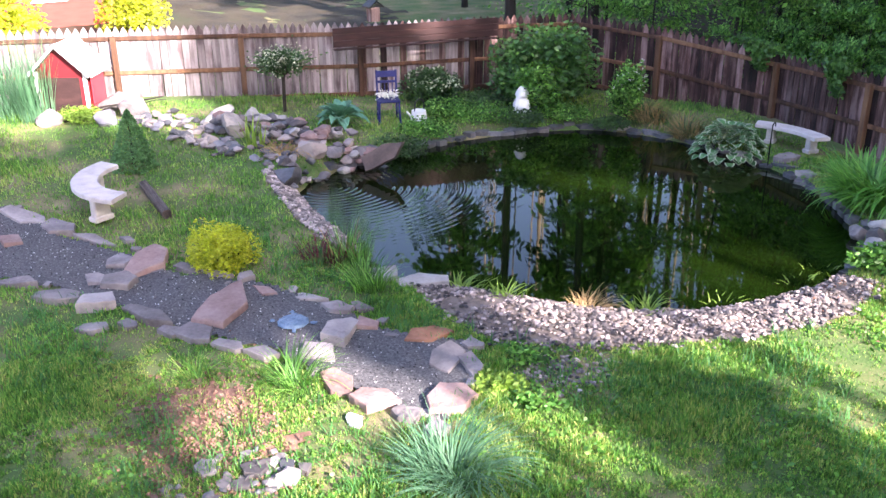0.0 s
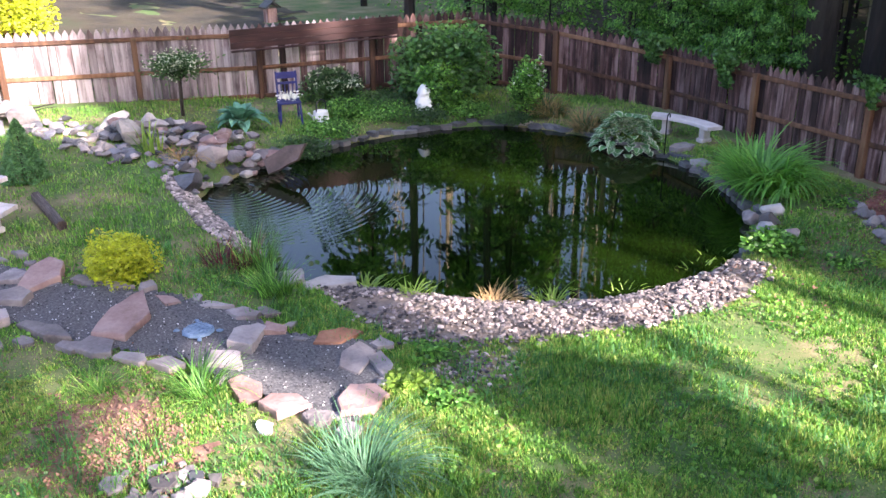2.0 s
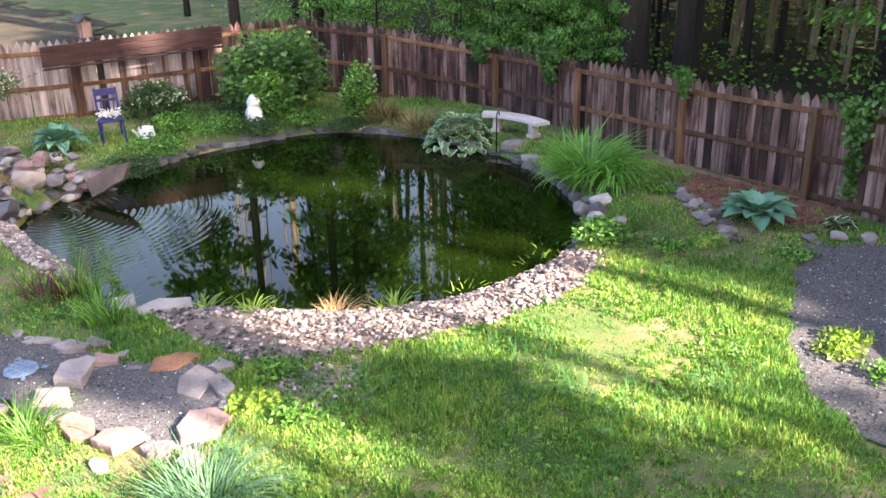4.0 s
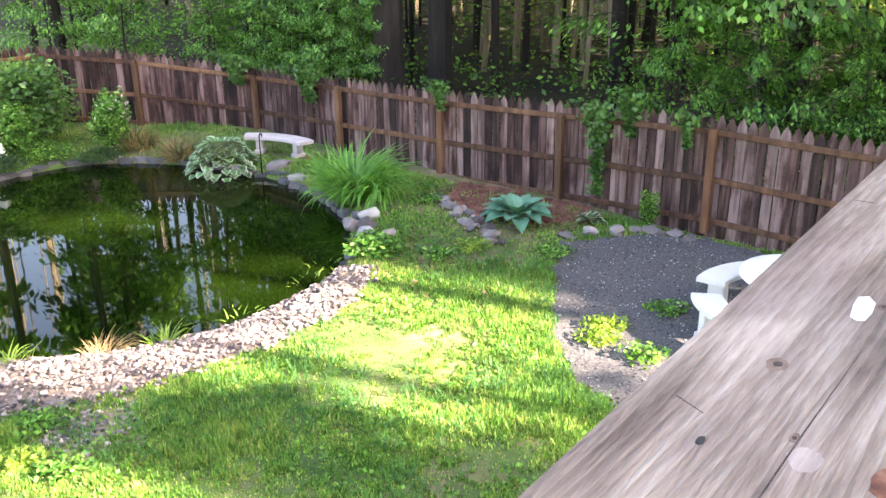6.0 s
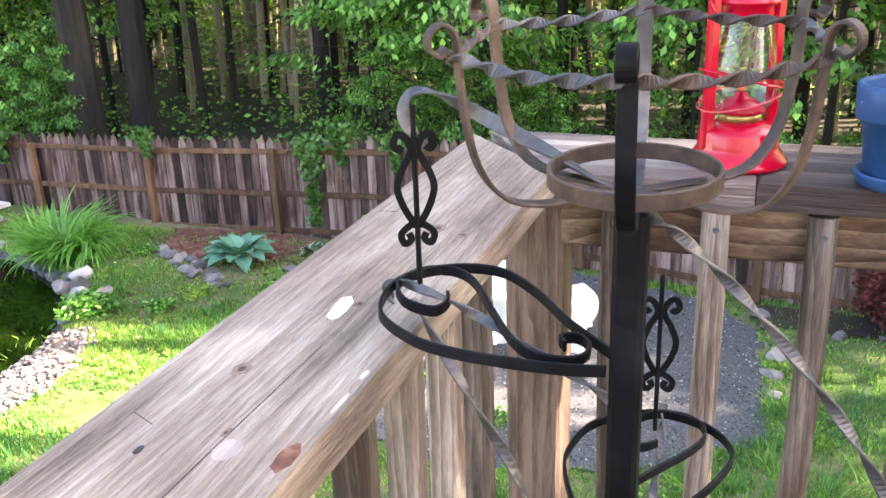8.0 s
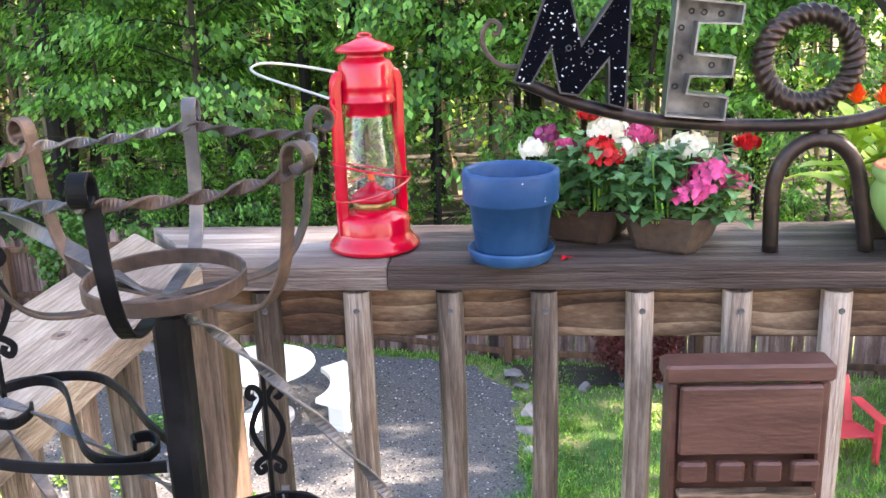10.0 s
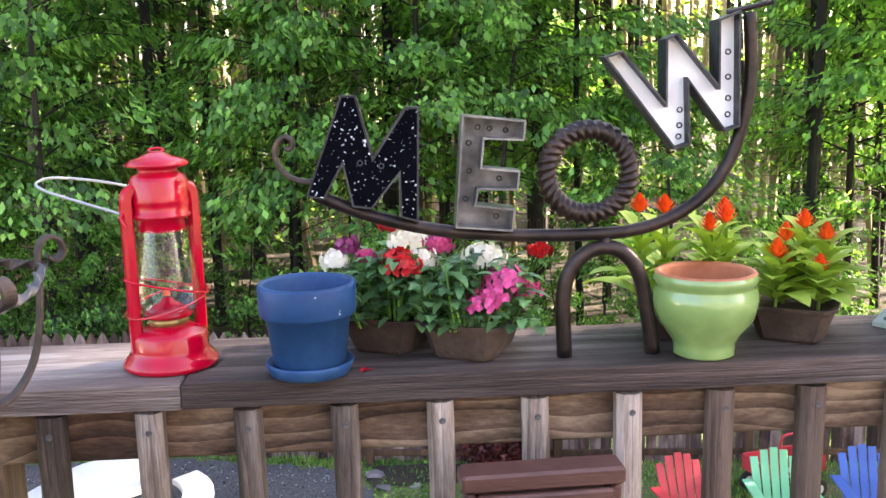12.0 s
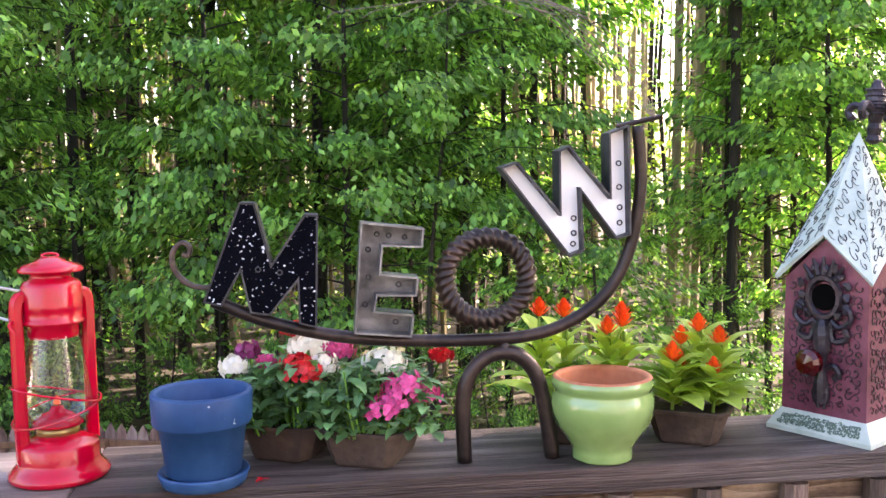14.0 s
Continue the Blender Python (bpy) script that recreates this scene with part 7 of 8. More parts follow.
letter([(0.381, 0.253), (0.434, 0.392), (0.455, 0.391), (0.476, 0.305), (0.523, 0.374), (0.542, 0.373), (0.537, 0.212), (0.512, 0.219), (0.511, 0.279), (0.472, 0.232), (0.445, 0.236), (0.433, 0.295), (0.406, 0.247)],
       -0.022, 0.03, -0.0212, M["dark_metal"], M["black_enamel"], "letter_m", [(0.4575, 0.298), (0.487, 0.293)])
letter([(0.601, 0.362), (0.691, 0.351), (0.688, 0.323), (0.632, 0.326), (0.628, 0.287), (0.682, 0.281), (0.679, 0.253), (0.623, 0.255), (0.619, 0.234), (0.675, 0.227), (0.671, 0.194), (0.589, 0.202)],
       -0.024, 0.02, 0.008, M["galvanised"], M["grey_metal"], "letter_e", [(0.625, 0.342), (0.642, 0.34), (0.665, 0.337), (0.612, 0.32), (0.612, 0.28), (0.655, 0.268), (0.606, 0.24), (0.65, 0.213)])
letter([(0.801, 0.436), (0.827, 0.444), (0.888, 0.372), (0.887, 0.459), (0.903, 0.467), (0.963, 0.395), (0.961, 0.484), (0.992, 0.496), (0.996, 0.335), (0.974, 0.328), (0.921, 0.399), (0.925, 0.312), (0.903, 0.304)],
       -0.022, 0.02, 0.0, M["dark_metal"], M["white_metal"], "letter_w", [(0.982, 0.44), (0.983, 0.405), (0.984, 0.375), (0.984, 0.352), (0.914, 0.36), (0.914, 0.338), (0.913, 0.322)])
a = Acc()
n, k = 168, 14
for i in range(n):
    q = 2 * math.pi * i / n
    for j in range(k):
        w = 2 * math.pi * j / k
        tr = 0.0142 * (1 + 0.17 * math.cos(32 * q - 3 * w))
        rr = 0.0605 + tr * math.cos(w)
        a.v.append((0.783 - SX + rr * math.cos(q), tr * 1.05 * math.sin(w), 0.2735 + rr * math.sin(q)))
a.f = [(i * k + j, i * k + (j + 1) % k, ((i + 1) % n) * k + (j + 1) % k, ((i + 1) % n) * k + j) for i in range(n) for j in range(k)]
part("letter_o", a, M["ring_steel"], sign, "rusty ring of twisted steel", smooth=True)
sign.scale = (1.02, 1.0, 1.015)

# ---- bird house on the rail ----
M["leaf_curl"] = mat("dull_green_relief", [(0.06, 0.11, 0.08), (0.12, 0.18, 0.14)], 14, 0.5, 0.2, 60)
M["plum_dark"] = mat("dark_plum_relief", [(0.02, 0.004, 0.009), (0.045, 0.01, 0.02)], 14, 0.4, 0.2, 60)
bh = thing("bird_house", (1.407, 0.127, 0.0), "plum and pale green embossed metal bird house with a steep roof", "bird house", rz=-59)
B = 0.105


def scrolls(acc, x0, x1, z0, z1, put, seed, count):
    """Small raised curls scattered over a face; put maps (x, z) to the face."""
    rr = random.Random(seed)
    step = math.sqrt((x1 - x0) * (z1 - z0) / count)
    for cx, cz in [(x0 + (i + 0.5) * step, z0 + (j + 0.5) * step) for i in range(int((x1 - x0) / step)) for j in range(int((z1 - z0) / step))]:
        cx, cz, t0, s = cx + rr.uniform(-0.25, 0.25) * step, cz + rr.uniform(-0.25, 0.25) * step, rr.uniform(0, 6.28), step * rr.uniform(0.5, 0.68)
        turn = rr.choice((-1, 1))
        pts = []
        for i in range(9):
            t = i / 8
            q = t0 + turn * t * 5.2
            pts.append(put(cx + s * (1 - 0.8 * t) * math.cos(q) + s * t * 0.3, cz + s * (1 - 0.8 * t) * math.sin(q)))
        if all(p is not None for p in pts):
            sweep(acc, pts, ring(0.0013, 5), size=lambda t: 0.7 + 0.7 * t)


hx, hz = 0.072, 0.238
a = Acc()
gable = 0.302
a.add([(-hx, -hx, 0.03), (hx, -hx, 0.03), (hx, hx, 0.03), (-hx, hx, 0.03), (-hx * 0.97, -hx * 0.97, hz), (hx * 0.97, -hx * 0.97, hz), (hx * 0.97, hx * 0.97, hz), (-hx * 0.97, hx * 0.97, hz), (0, -hx * 0.95, gable), (hx * 0.95, 0, gable), (0, hx * 0.95, gable), (-hx * 0.95, 0, gable)],
      [(0, 1, 5, 8, 4), (1, 2, 6, 9, 5), (2, 3, 7, 10, 6), (3, 0, 4, 11, 7), (3, 2, 1, 0)])
part("wall", a, M["purple_panel"], bh, "plum embossed wall")
a = Acc()
scrolls(a, -hx * 0.85, hx * 0.85, 0.045, 0.24, lambda x, z: (x, -hx - 0.0005 + 0.002 * (z / hz), z) if abs(x) < hx * 0.93 and z < hz + (gable - hz) * (1 - abs(x) / hx) - 0.012 else None, 3, 130)
scrolls(a, -hx * 0.85, hx * 0.85, 0.045, 0.24, lambda x, z: (hx + 0.0005 - 0.002 * (z / hz), x, z) if abs(x) < hx * 0.93 and z < hz + (gable - hz) * (1 - abs(x) / hx) - 0.012 else None, 4, 120)
part("wall_scrolls", a, M["plum_dark"], bh)
a = Acc()
ap = (0.006, 0.011, 0.459)
ring8 = []
for k in range(4):
    q = math.radians(-135 + 90 * k)
    ring8.append((math.sqrt(2) * (hx + 0.011) * math.cos(q), math.sqrt(2) * (hx + 0.011) * math.sin(q), 0.239))
    q = math.radians(-90 + 90 * k)
    ring8.append(((hx + 0.010) * math.cos(q), (hx + 0.010) * math.sin(q), 0.307))
low = [(x * 0.96, y * 0.96, z - 0.004) for x, y, z in ring8]
a.add([ap] + ring8 + [(ap[0], ap[1], 0.452)] + low, [(0, 1 + i, 1 + (i + 1) % 8) for i in range(8)] + [(9, 10 + (i + 1) % 8, 10 + i) for i in range(8)] + [(1 + i, 10 + i, 10 + (i + 1) % 8, 1 + (i + 1) % 8) for i in range(8)])
part("roof", a, M["verdigris"], bh, "steep pale verdigris roof with black curls")


def on_roof(i, lift=0.0012):
    A, P, Q = Vector(ap), Vector(ring8[i]), Vector(ring8[(i + 1) % 8])
    nrm = (P - A).cross(Q - A).normalized()
    if nrm.z < 0:
        nrm = -nrm

    def put(u, v):
        if u < 0.01 or v < 0.01 or u + v > 0.985:
            return None
        return A + (P - A) * u + (Q - A) * v + nrm * lift

    return put


a = Acc()
for i in range(8):
    rr = random.Random(40 + i)
    put = on_roof(i)
    L = 0.27
    wv = (Vector(ring8[i]) - Vector(ring8[(i + 1) % 8])).length
    spots8 = [(w, f) for w in [0.14 + 0.066 * k for k in range(13)] for f in [(j + 0.5) / max(1, int(wv * w / 0.022)) for j in range(max(1, int(wv * w / 0.022)))]]
    for w0, f0 in spots8:
        w0, f0 = w0 + rr.uniform(-0.012, 0.012), f0 + rr.uniform(-0.04, 0.04)
        cu, cv, t0, s = w0 * f0, w0 * (1 - f0), rr.uniform(0, 6.28), rr.uniform(0.0085, 0.0125)
        turn = rr.choice((-1, 1))
        pts = []
        for m in range(9):
            t = m / 8
            q = t0 + turn * t * 5.0
            dx, dz = s * (1 - 0.75 * t) * math.cos(q), s * (1 - 0.75 * t) * math.sin(q)
            w = cu + cv + dz / L
            f = cu / (cu + cv) + dx / (wv * max(0.25, w))
            pts.append(put(w * f, w * (1 - f)))
        if all(p is not None for p in pts):
            sweep(a, pts, ring(0.0009, 4), size=lambda t: 0.5 + 0.5 * t)
part("roof_scrolls", a, M["dark_metal"], bh)
a = Acc()
o2, i2 = hx + 0.017, hx + 0.001
vs = []
for hw, z in ((o2, 0.001), (o2, 0.008), (i2, 0.034), (i2 - 0.006, 0.034)):
    vs += [(-hw, -hw, z), (hw, -hw, z), (hw, hw, z), (-hw, hw, z)]
a.add(vs, [(k * 4 + j, k * 4 + (j + 1) % 4, k * 4 + 4 + (j + 1) % 4, k * 4 + 4 + j) for k in range(3) for j in range(4)] + [(3, 2, 1, 0)])
part("base", a, M["verdigris"], bh, "flared pale verdigris base")
a = Acc()
scrolls(a, -hx, hx, 0.012, 0.03, lambda x, z: (x, -o2 + (z - 0.008) * 0.615 - 0.0008, z) if 0.008 < z < 0.033 and abs(x) < hx else None, 8, 90)
part("base_scrolls", a, M["leaf_curl"], bh)
a = Acc()
for s, z in ((1.0, 0.213),):
    pts = [(0.026 * s * math.cos(k * 0.393), -hx - 0.004, z + 0.03 * s * math.sin(k * 0.393)) for k in range(16)]
    sweep(a, pts, ring(0.006 * s, 6), closed=True, up=(0, 1, 0))
for k in range(16):
    q = k * 0.3927
    rock(a, ((0.037 + 0.005 * (k % 2)) * math.cos(q), -hx - 0.005, 0.216 + (0.04 + 0.006 * (k % 2)) * math.sin(q)), (0.009, 0.006, 0.009), 60 + k, 2, 0.3)
for k in range(5):
    q = radians(50 + 20 * k)
    sweep(a, smooth_line([(0.03 * math.cos(q), -hx - 0.005, 0.216 + 0.032 * math.sin(q)), (0.052 * math.cos(q), -hx - 0.007, 0.216 + 0.058 * math.sin(q))], 3), ring(0.0055, 6), size=lambda t: 1 - 0.6 * t)
for s in (-1, 1):
    sweep(a, smooth_line([(s * 0.014, -hx - 0.004, 0.178), (s * 0.03, -hx - 0.007, 0.17), (s * 0.046, -hx - 0.007, 0.182), (s * 0.044, -hx - 0.007, 0.196), (s * 0.036, -hx - 0.006, 0.192)], 4), ring(0.0045, 6))
    sweep(a, smooth_line([(s * 0.004, -hx - 0.004, 0.105), (s * 0.022, -hx - 0.007, 0.112), (s * 0.03, -hx - 0.007, 0.1), (s * 0.022, -hx - 0.006, 0.092)], 4), ring(0.005, 6))
    sweep(a, smooth_line([(0, -hx - 0.005, 0.085), (s * 0.012, -hx - 0.007, 0.068), (s * 0.004, -hx - 0.005, 0.045)], 4), ring(0.005, 6), size=lambda t: 1 - 0.5 * t)
for s in (-1, 1):
    sweep(a, smooth_line([(s * 0.012, -hx - 0.004, 0.175), (s * 0.02, -hx - 0.006, 0.15), (s * 0.04, -hx - 0.006, 0.155), (s * 0.036, -hx - 0.006, 0.168)], 4), ring(0.005, 6))
sweep(a, smooth_line([(0, -hx - 0.006, 0.18), (0.002, -hx - 0.008, 0.13), (0.0, -hx - 0.007, 0.09), (0, -hx - 0.004, 0.055)], 4), ring(0.012, 8), size=lambda t: 0.7 + 0.6 * math.sin(t * 9) * (1 - t) + 0.3 * t)
part("escutcheon", a, M["pewter"], bh, "ornate dark pewter plate")
# the hole's darkness is a black disc on the closed wall
a = Acc()
lathe(a, [(0.0001, 0), (0.02, 0), (0.02, 0.003), (0.0001, 0.003)], 20)
o = part("entrance", a, M["hole"], bh)
o.matrix_basis = pose(0, -hx - 0.002, 0.213, 90)
a = Acc()
lathe(a, [(0.008, 0.0), (0.008, 0.012), (0.016, 0.016), (0.021, 0.026), (0.021, 0.036), (0.015, 0.044), (0.0001, 0.047)], 14)
o = part("knob", a, M["red_glass"], bh, "faceted dark red glass knob")
o.matrix_basis = pose(-0.004, -hx - 0.006, 0.118, 90)
a = Acc()
lathe(a, [(0.0001, 0.546), (0.006, 0.544), (0.01, 0.535), (0.016, 0.522), (0.018, 0.508), (0.013, 0.492), (0.009, 0.48), (0.012, 0.472), (0.01, 0.462), (0.014, 0.454), (0.004, 0.448)], 12)
for q in range(4):
    c, s = math.cos(q * 1.571), math.sin(q * 1.571)
    sweep(a, smooth_line([(0, 0, 0.486), (0.02 * c, 0.02 * s, 0.503), (0.036 * c, 0.036 * s, 0.507), (0.045 * c, 0.045 * s, 0.499), (0.041 * c, 0.041 * s, 0.489), (0.034 * c, 0.034 * s, 0.493)], 4), ring(0.0065, 6))
for k in range(5):
    sweep(a, [(0.017 * math.cos(m * 0.524), 0.017 * math.sin(m * 0.524), 0.494 + 0.009 * k) for m in range(12)], ring(0.002, 4), size=lambda t: 1.0, closed=True)
o = part("finial", a, M["pewter"], bh, "dark carved finial")
o.matrix_basis = pose(ap[0], ap[1], -0.008, -2, 2)

bh.scale = (1.01, 1.01, 1.075)

# ---- wrought iron plant stand ----
M["worn_iron"] = mat("worn_grey_iron", [(0.03, 0.031, 0.036), (0.085, 0.082, 0.088), (0.20, 0.165, 0.15)], 16, 0.42, 0.3, 90, metal=0.4)
PX, PY = 0.116, -0.628
stand = thing("plant_stand", (PX, PY, -0.95), "tall black wrought iron plant stand with twisted bars and empty rings", "plant stand")
D = 0.95
a = Acc()
box(a, (0, 0, (D + 0.155) / 2), (0.0245, 0.0245, D + 0.155))
part("pole", a, M["iron"], stand, "square black iron pole")
TILT = radians(2.5)


def tipped(x, y, z):
    """A place on the pot basket, which leans a little forwards on the pole."""
    return (x, y * math.cos(TILT) - z * math.sin(TILT), D + 0.164 + y * math.sin(TILT) + z * math.cos(TILT))


a = Acc()
sweep(a, [tipped(0.061 * math.cos(k * 0.131), 0.061 * math.sin(k * 0.131), 0.0155) for k in range(48)], bar(0.003, 0.013), closed=True)
part("pot_ring", a, M["rust_iron"], stand, "flat rusty ring")
TOP, RT = 0.112, 0.131
for k in range(6):
    q = radians(-84 + 60 * k)
    c, s = math.cos(q), math.sin(q)
    a = Acc()
    prof = [(0.0, 0.0025), (0.04, 0.003), (0.075, 0.004), (0.1, 0.013), (0.117, 0.037), (0.125, 0.07), (0.128, 0.1), (0.129, 0.122), (0.133, 0.131), (0.14, 0.134), (0.147, 0.129), (0.148, 0.12), (0.142, 0.115), (0.136, 0.119)]
    sweep(a, smooth_line([tipped(r0 * c, r0 * s, z0) for r0, z0 in prof], 4), bar(0.0125, 0.003))
    part("basket_arm", a, M["iron" if k == 0 else "rust_iron" if k % 3 else "worn_iron"], stand)
    q2 = radians(-84 + 60 * (k + 1))
    p0, p1 = (RT * c, RT * s), (RT * math.cos(q2), RT * math.sin(q2))
    mid = ((p0[0] + p1[0]) * 0.53, (p0[1] + p1[1]) * 0.53)
    a = Acc()
    sweep(a, smooth_line([tipped(*p0, TOP), tipped(*mid, TOP - 0.004), tipped(*p1, TOP)], 24), bar(0.0095, 0.0028), twist=lambda t: t * 15.7)
    part("twisted_bar", a, M["worn_iron" if k % 2 else "rust_iron"], stand)


def holder(q, z, name, fan):
    """A side holder: a teardrop loop of flat bar with an S-scroll inside, and an upright spike with paired curls."""
    c, s = math.cos(q), math.sin(q)
    e = new(name)
    e.parent = stand
    P = lambda u, v, h=0.0: (u * c - v * s, u * s + v * c, z + h + 0.045 * u)
    a = Acc()
    sweep(a, smooth_line([P(*p) for p in ((0.01, 0.013), (0.047, 0.04), (0.113, 0.071), (0.16, 0.078), (0.215, 0.06), (0.25, 0.002), (0.235, -0.053), (0.195, -0.08), (0.142, -0.067), (0.079, -0.035), (0.01, -0.009))], 6), bar(0.0032, 0.0105))
    part("loop", a, M["iron"], e)
    a = Acc()
    sweep(a, smooth_line([P(*p) for p in ((0.195, -0.006), (0.184, 0.006), (0.182, 0.027), (0.213, 0.031), (0.245, 0.008), (0.25, -0.028), (0.23, -0.05), (0.196, -0.044), (0.136, -0.003), (0.09, 0.026), (0.06, 0.031), (0.037, 0.016), (0.04, -0.008), (0.058, -0.018), (0.068, -0.007), (0.058, 0.001))], 6), bar(0.0032, 0.0105))
    part("scroll", a, M["iron"], e)
    a = Acc()
    sweep(a, [P(0.224, 0.0, -0.004), P(0.224, 0.0, 0.172)], ring(0.0026, 6))
    part("spike", a, M["iron"], e)
    fx, fy = math.cos(fan), math.sin(fan)
    ox, oy, oz = P(0.224, 0.0)
    U = lambda k, h: (ox + k * fx, oy + k * fy, oz + h)
    for sg in (-1, 1):
        b = Acc()
        sweep(b, smooth_line([U(sg * k, h) for k, h in ((0.0105, 0.136), (0.014, 0.133), (0.018, 0.138), (0.015, 0.146), (0.008, 0.144), (0.003, 0.132), (0.0115, 0.115), (0.0165, 0.098), (0.012, 0.081), (0.004, 0.066), (0.0, 0.061))], 5), bar(0.0065, 0.0017), up=(-fy, fx, 0))
        part("curl", b, M["iron"], e)
        b = Acc()
        sweep(b, smooth_line([U(sg * k, h) for k, h in ((0.0, 0.063), (0.007, 0.062), (0.015, 0.054), (0.012, 0.045), (0.006, 0.049), (0.008, 0.055))], 5), bar(0.0065, 0.0017), up=(-fy, fx, 0))
        part("curl", b, M["iron"], e)
    return e


holder(radians(156.5), D + 0.022, "side_holder", radians(25))
holder(radians(90), D - 0.168, "side_holder", radians(10))
# twisted braces: over the spike to the pole's head, under the holder, and down to the lower tiers
for pts, width, turns in (
        ([(-0.207, 0.094, 0.176), (-0.216, 0.096, 0.194), (-0.21, 0.094, 0.211), (-0.192, 0.086, 0.217), (-0.165, 0.074, 0.213), (-0.12, 0.054, 0.2), (-0.06, 0.027, 0.181), (-0.008, 0.004, 0.16)], 0.013, 7.5),
        ([(-0.24, 0.104, 0.008), (-0.244, 0.1, 0.026), (-0.225, 0.094, 0.034), (-0.17, 0.072, 0.03), (-0.11, 0.046, 0.018), (-0.05, 0.02, 0.002), (-0.01, 0.004, -0.01)], 0.0095, 16.0),
        ([(-0.215, 0.09, 0.02), (-0.15, 0.05, -0.045), (-0.09, 0.034, -0.135), (-0.03, 0.012, -0.28), (-0.005, 0.0, -0.36)], 0.0105, 14.0),
        ([(0.008, 0.0, 0.148), (0.025, 0.006, 0.14), (0.065, 0.008, 0.105), (0.11, 0.008, 0.058), (0.158, 0.008, -0.002), (0.195, 0.008, -0.062), (0.235, 0.008, -0.15), (0.25, 0.008, -0.26)], 0.0098, 25.0),
        ([(0.004, 0.26, -0.15), (0.006, 0.2, -0.2), (0.004, 0.12, -0.29), (0.0, 0.012, -0.42)], 0.0098, 16.0)):
    a = Acc()
    sweep(a, smooth_line([(x, y, D + z) for x, y, z in pts], 16), bar(width, 0.0026), twist=lambda t: t * turns)
    part("twisted_brace", a, M["worn_iron"], stand, "twisted flat iron bar worn to bare metal")
a = Acc()
for k in range(3):
    q = k * 2.094 + 0.4
    sweep(a, smooth_line([(0, 0, 0.25), (0.1 * math.cos(q), 0.1 * math.sin(q), 0.12), (0.2 * math.cos(q), 0.2 * math.sin(q), 0.012)], 5), bar(0.014, 0.004))
part("foot", a, M["iron"], stand)

# ---- brown louvred panel leaning at the rail ----
box_th = thing("shutter_panel", (0.69, -0.1, -0.95), "dark brown wooden cabinet panel with louvred slats by the railing", "cabinet", rz=3)
a = Acc()
box(a, (0, 0, 0.833), (0.225, 0.05, 0.026))
part("top_board", a, M["brown_paint"], box_th)
for s in (-1, 1):
    a = Acc()
    box(a, (s * 0.1, 0, 0.41), (0.014, 0.045, 0.82))
    part("side_board", a, M["brown_paint"], box_th)
a = Acc()
box(a, (0, -0.03, 0.77), (0.188, 0.012, 0.1))
part("upper_panel", a, M["brown_paint"], box_th)
for k in range(4):
    a = Acc()
    box(a, (-0.075 + k * 0.05, -0.036, 0.697), (0.038, 0.014, 0.03))
    part("dentil", a, M["brown_paint"], box_th)
for k in range(32):
    a = Acc()
    box(a, (0, -0.03, 0.66 - k * 0.02), (0.186, 0.02, 0.009))
    part("louvre", a, M["plank_x"], box_th)
a = Acc()
box(a, (0, 0.02, 0.4), (0.19, 0.008, 0.8))
part("back", a, M["brown_paint"], box_th)

M["lush"] = mat("lush_grass", [(0.03, 0.115, 0.032), (0.06, 0.20, 0.052), (0.11, 0.29, 0.07)], 1.2, 0.5, 0, 8, vary="island", spread=0.5, leaf=0.35)

# ---- lawn, pebbles, pickets: the many small pieces last ----
g = np.random.default_rng(3)
POLYS = [PATIO, PATH_AREA]
BEACH = [(-10.3, 2.0), (-9.5, 2.75), (-8.6, 3.7), (-8.05, 4.85), (-7.98, 6.0), (-8.2, 7.15), (-7.6, 7.1), (-7.25, 6.6), (-7.0, 5.9), (-7.05, 4.7), (-7.45, 3.6), (-7.75, 2.9), (-8.1, 2.3), (-8.9, 2.05), (-9.6, 1.95)]
STRIP = [(-14.3, 1.45), (-13.4, 1.5), (-12.4, 1.62), (-11.5, 1.75), (-11.2, 1.55), (-12.2, 1.32), (-13.4, 1.17), (-14.5, 1.2)]


ZX, ZY = np.arange(-21, 9.01, 0.2), np.arange(-5, 12.01, 0.2)
ZG = np.array([[ground_z(x, y) for y in ZY] for x in ZX])


def lawn_z(x, y):
    """The ground's height, from a fine grid of it."""
    i, j = min(max((x + 21) / 0.2, 0), len(ZX) - 1.001), min(max((y + 5) / 0.2, 0), len(ZY) - 1.001)
    a, b = int(i), int(j)
    u, v = i - a, j - b
    return (ZG[a, b] * (1 - u) + ZG[a + 1, b] * u) * (1 - v) + (ZG[a, b + 1] * (1 - u) + ZG[a + 1, b + 1] * u) * v


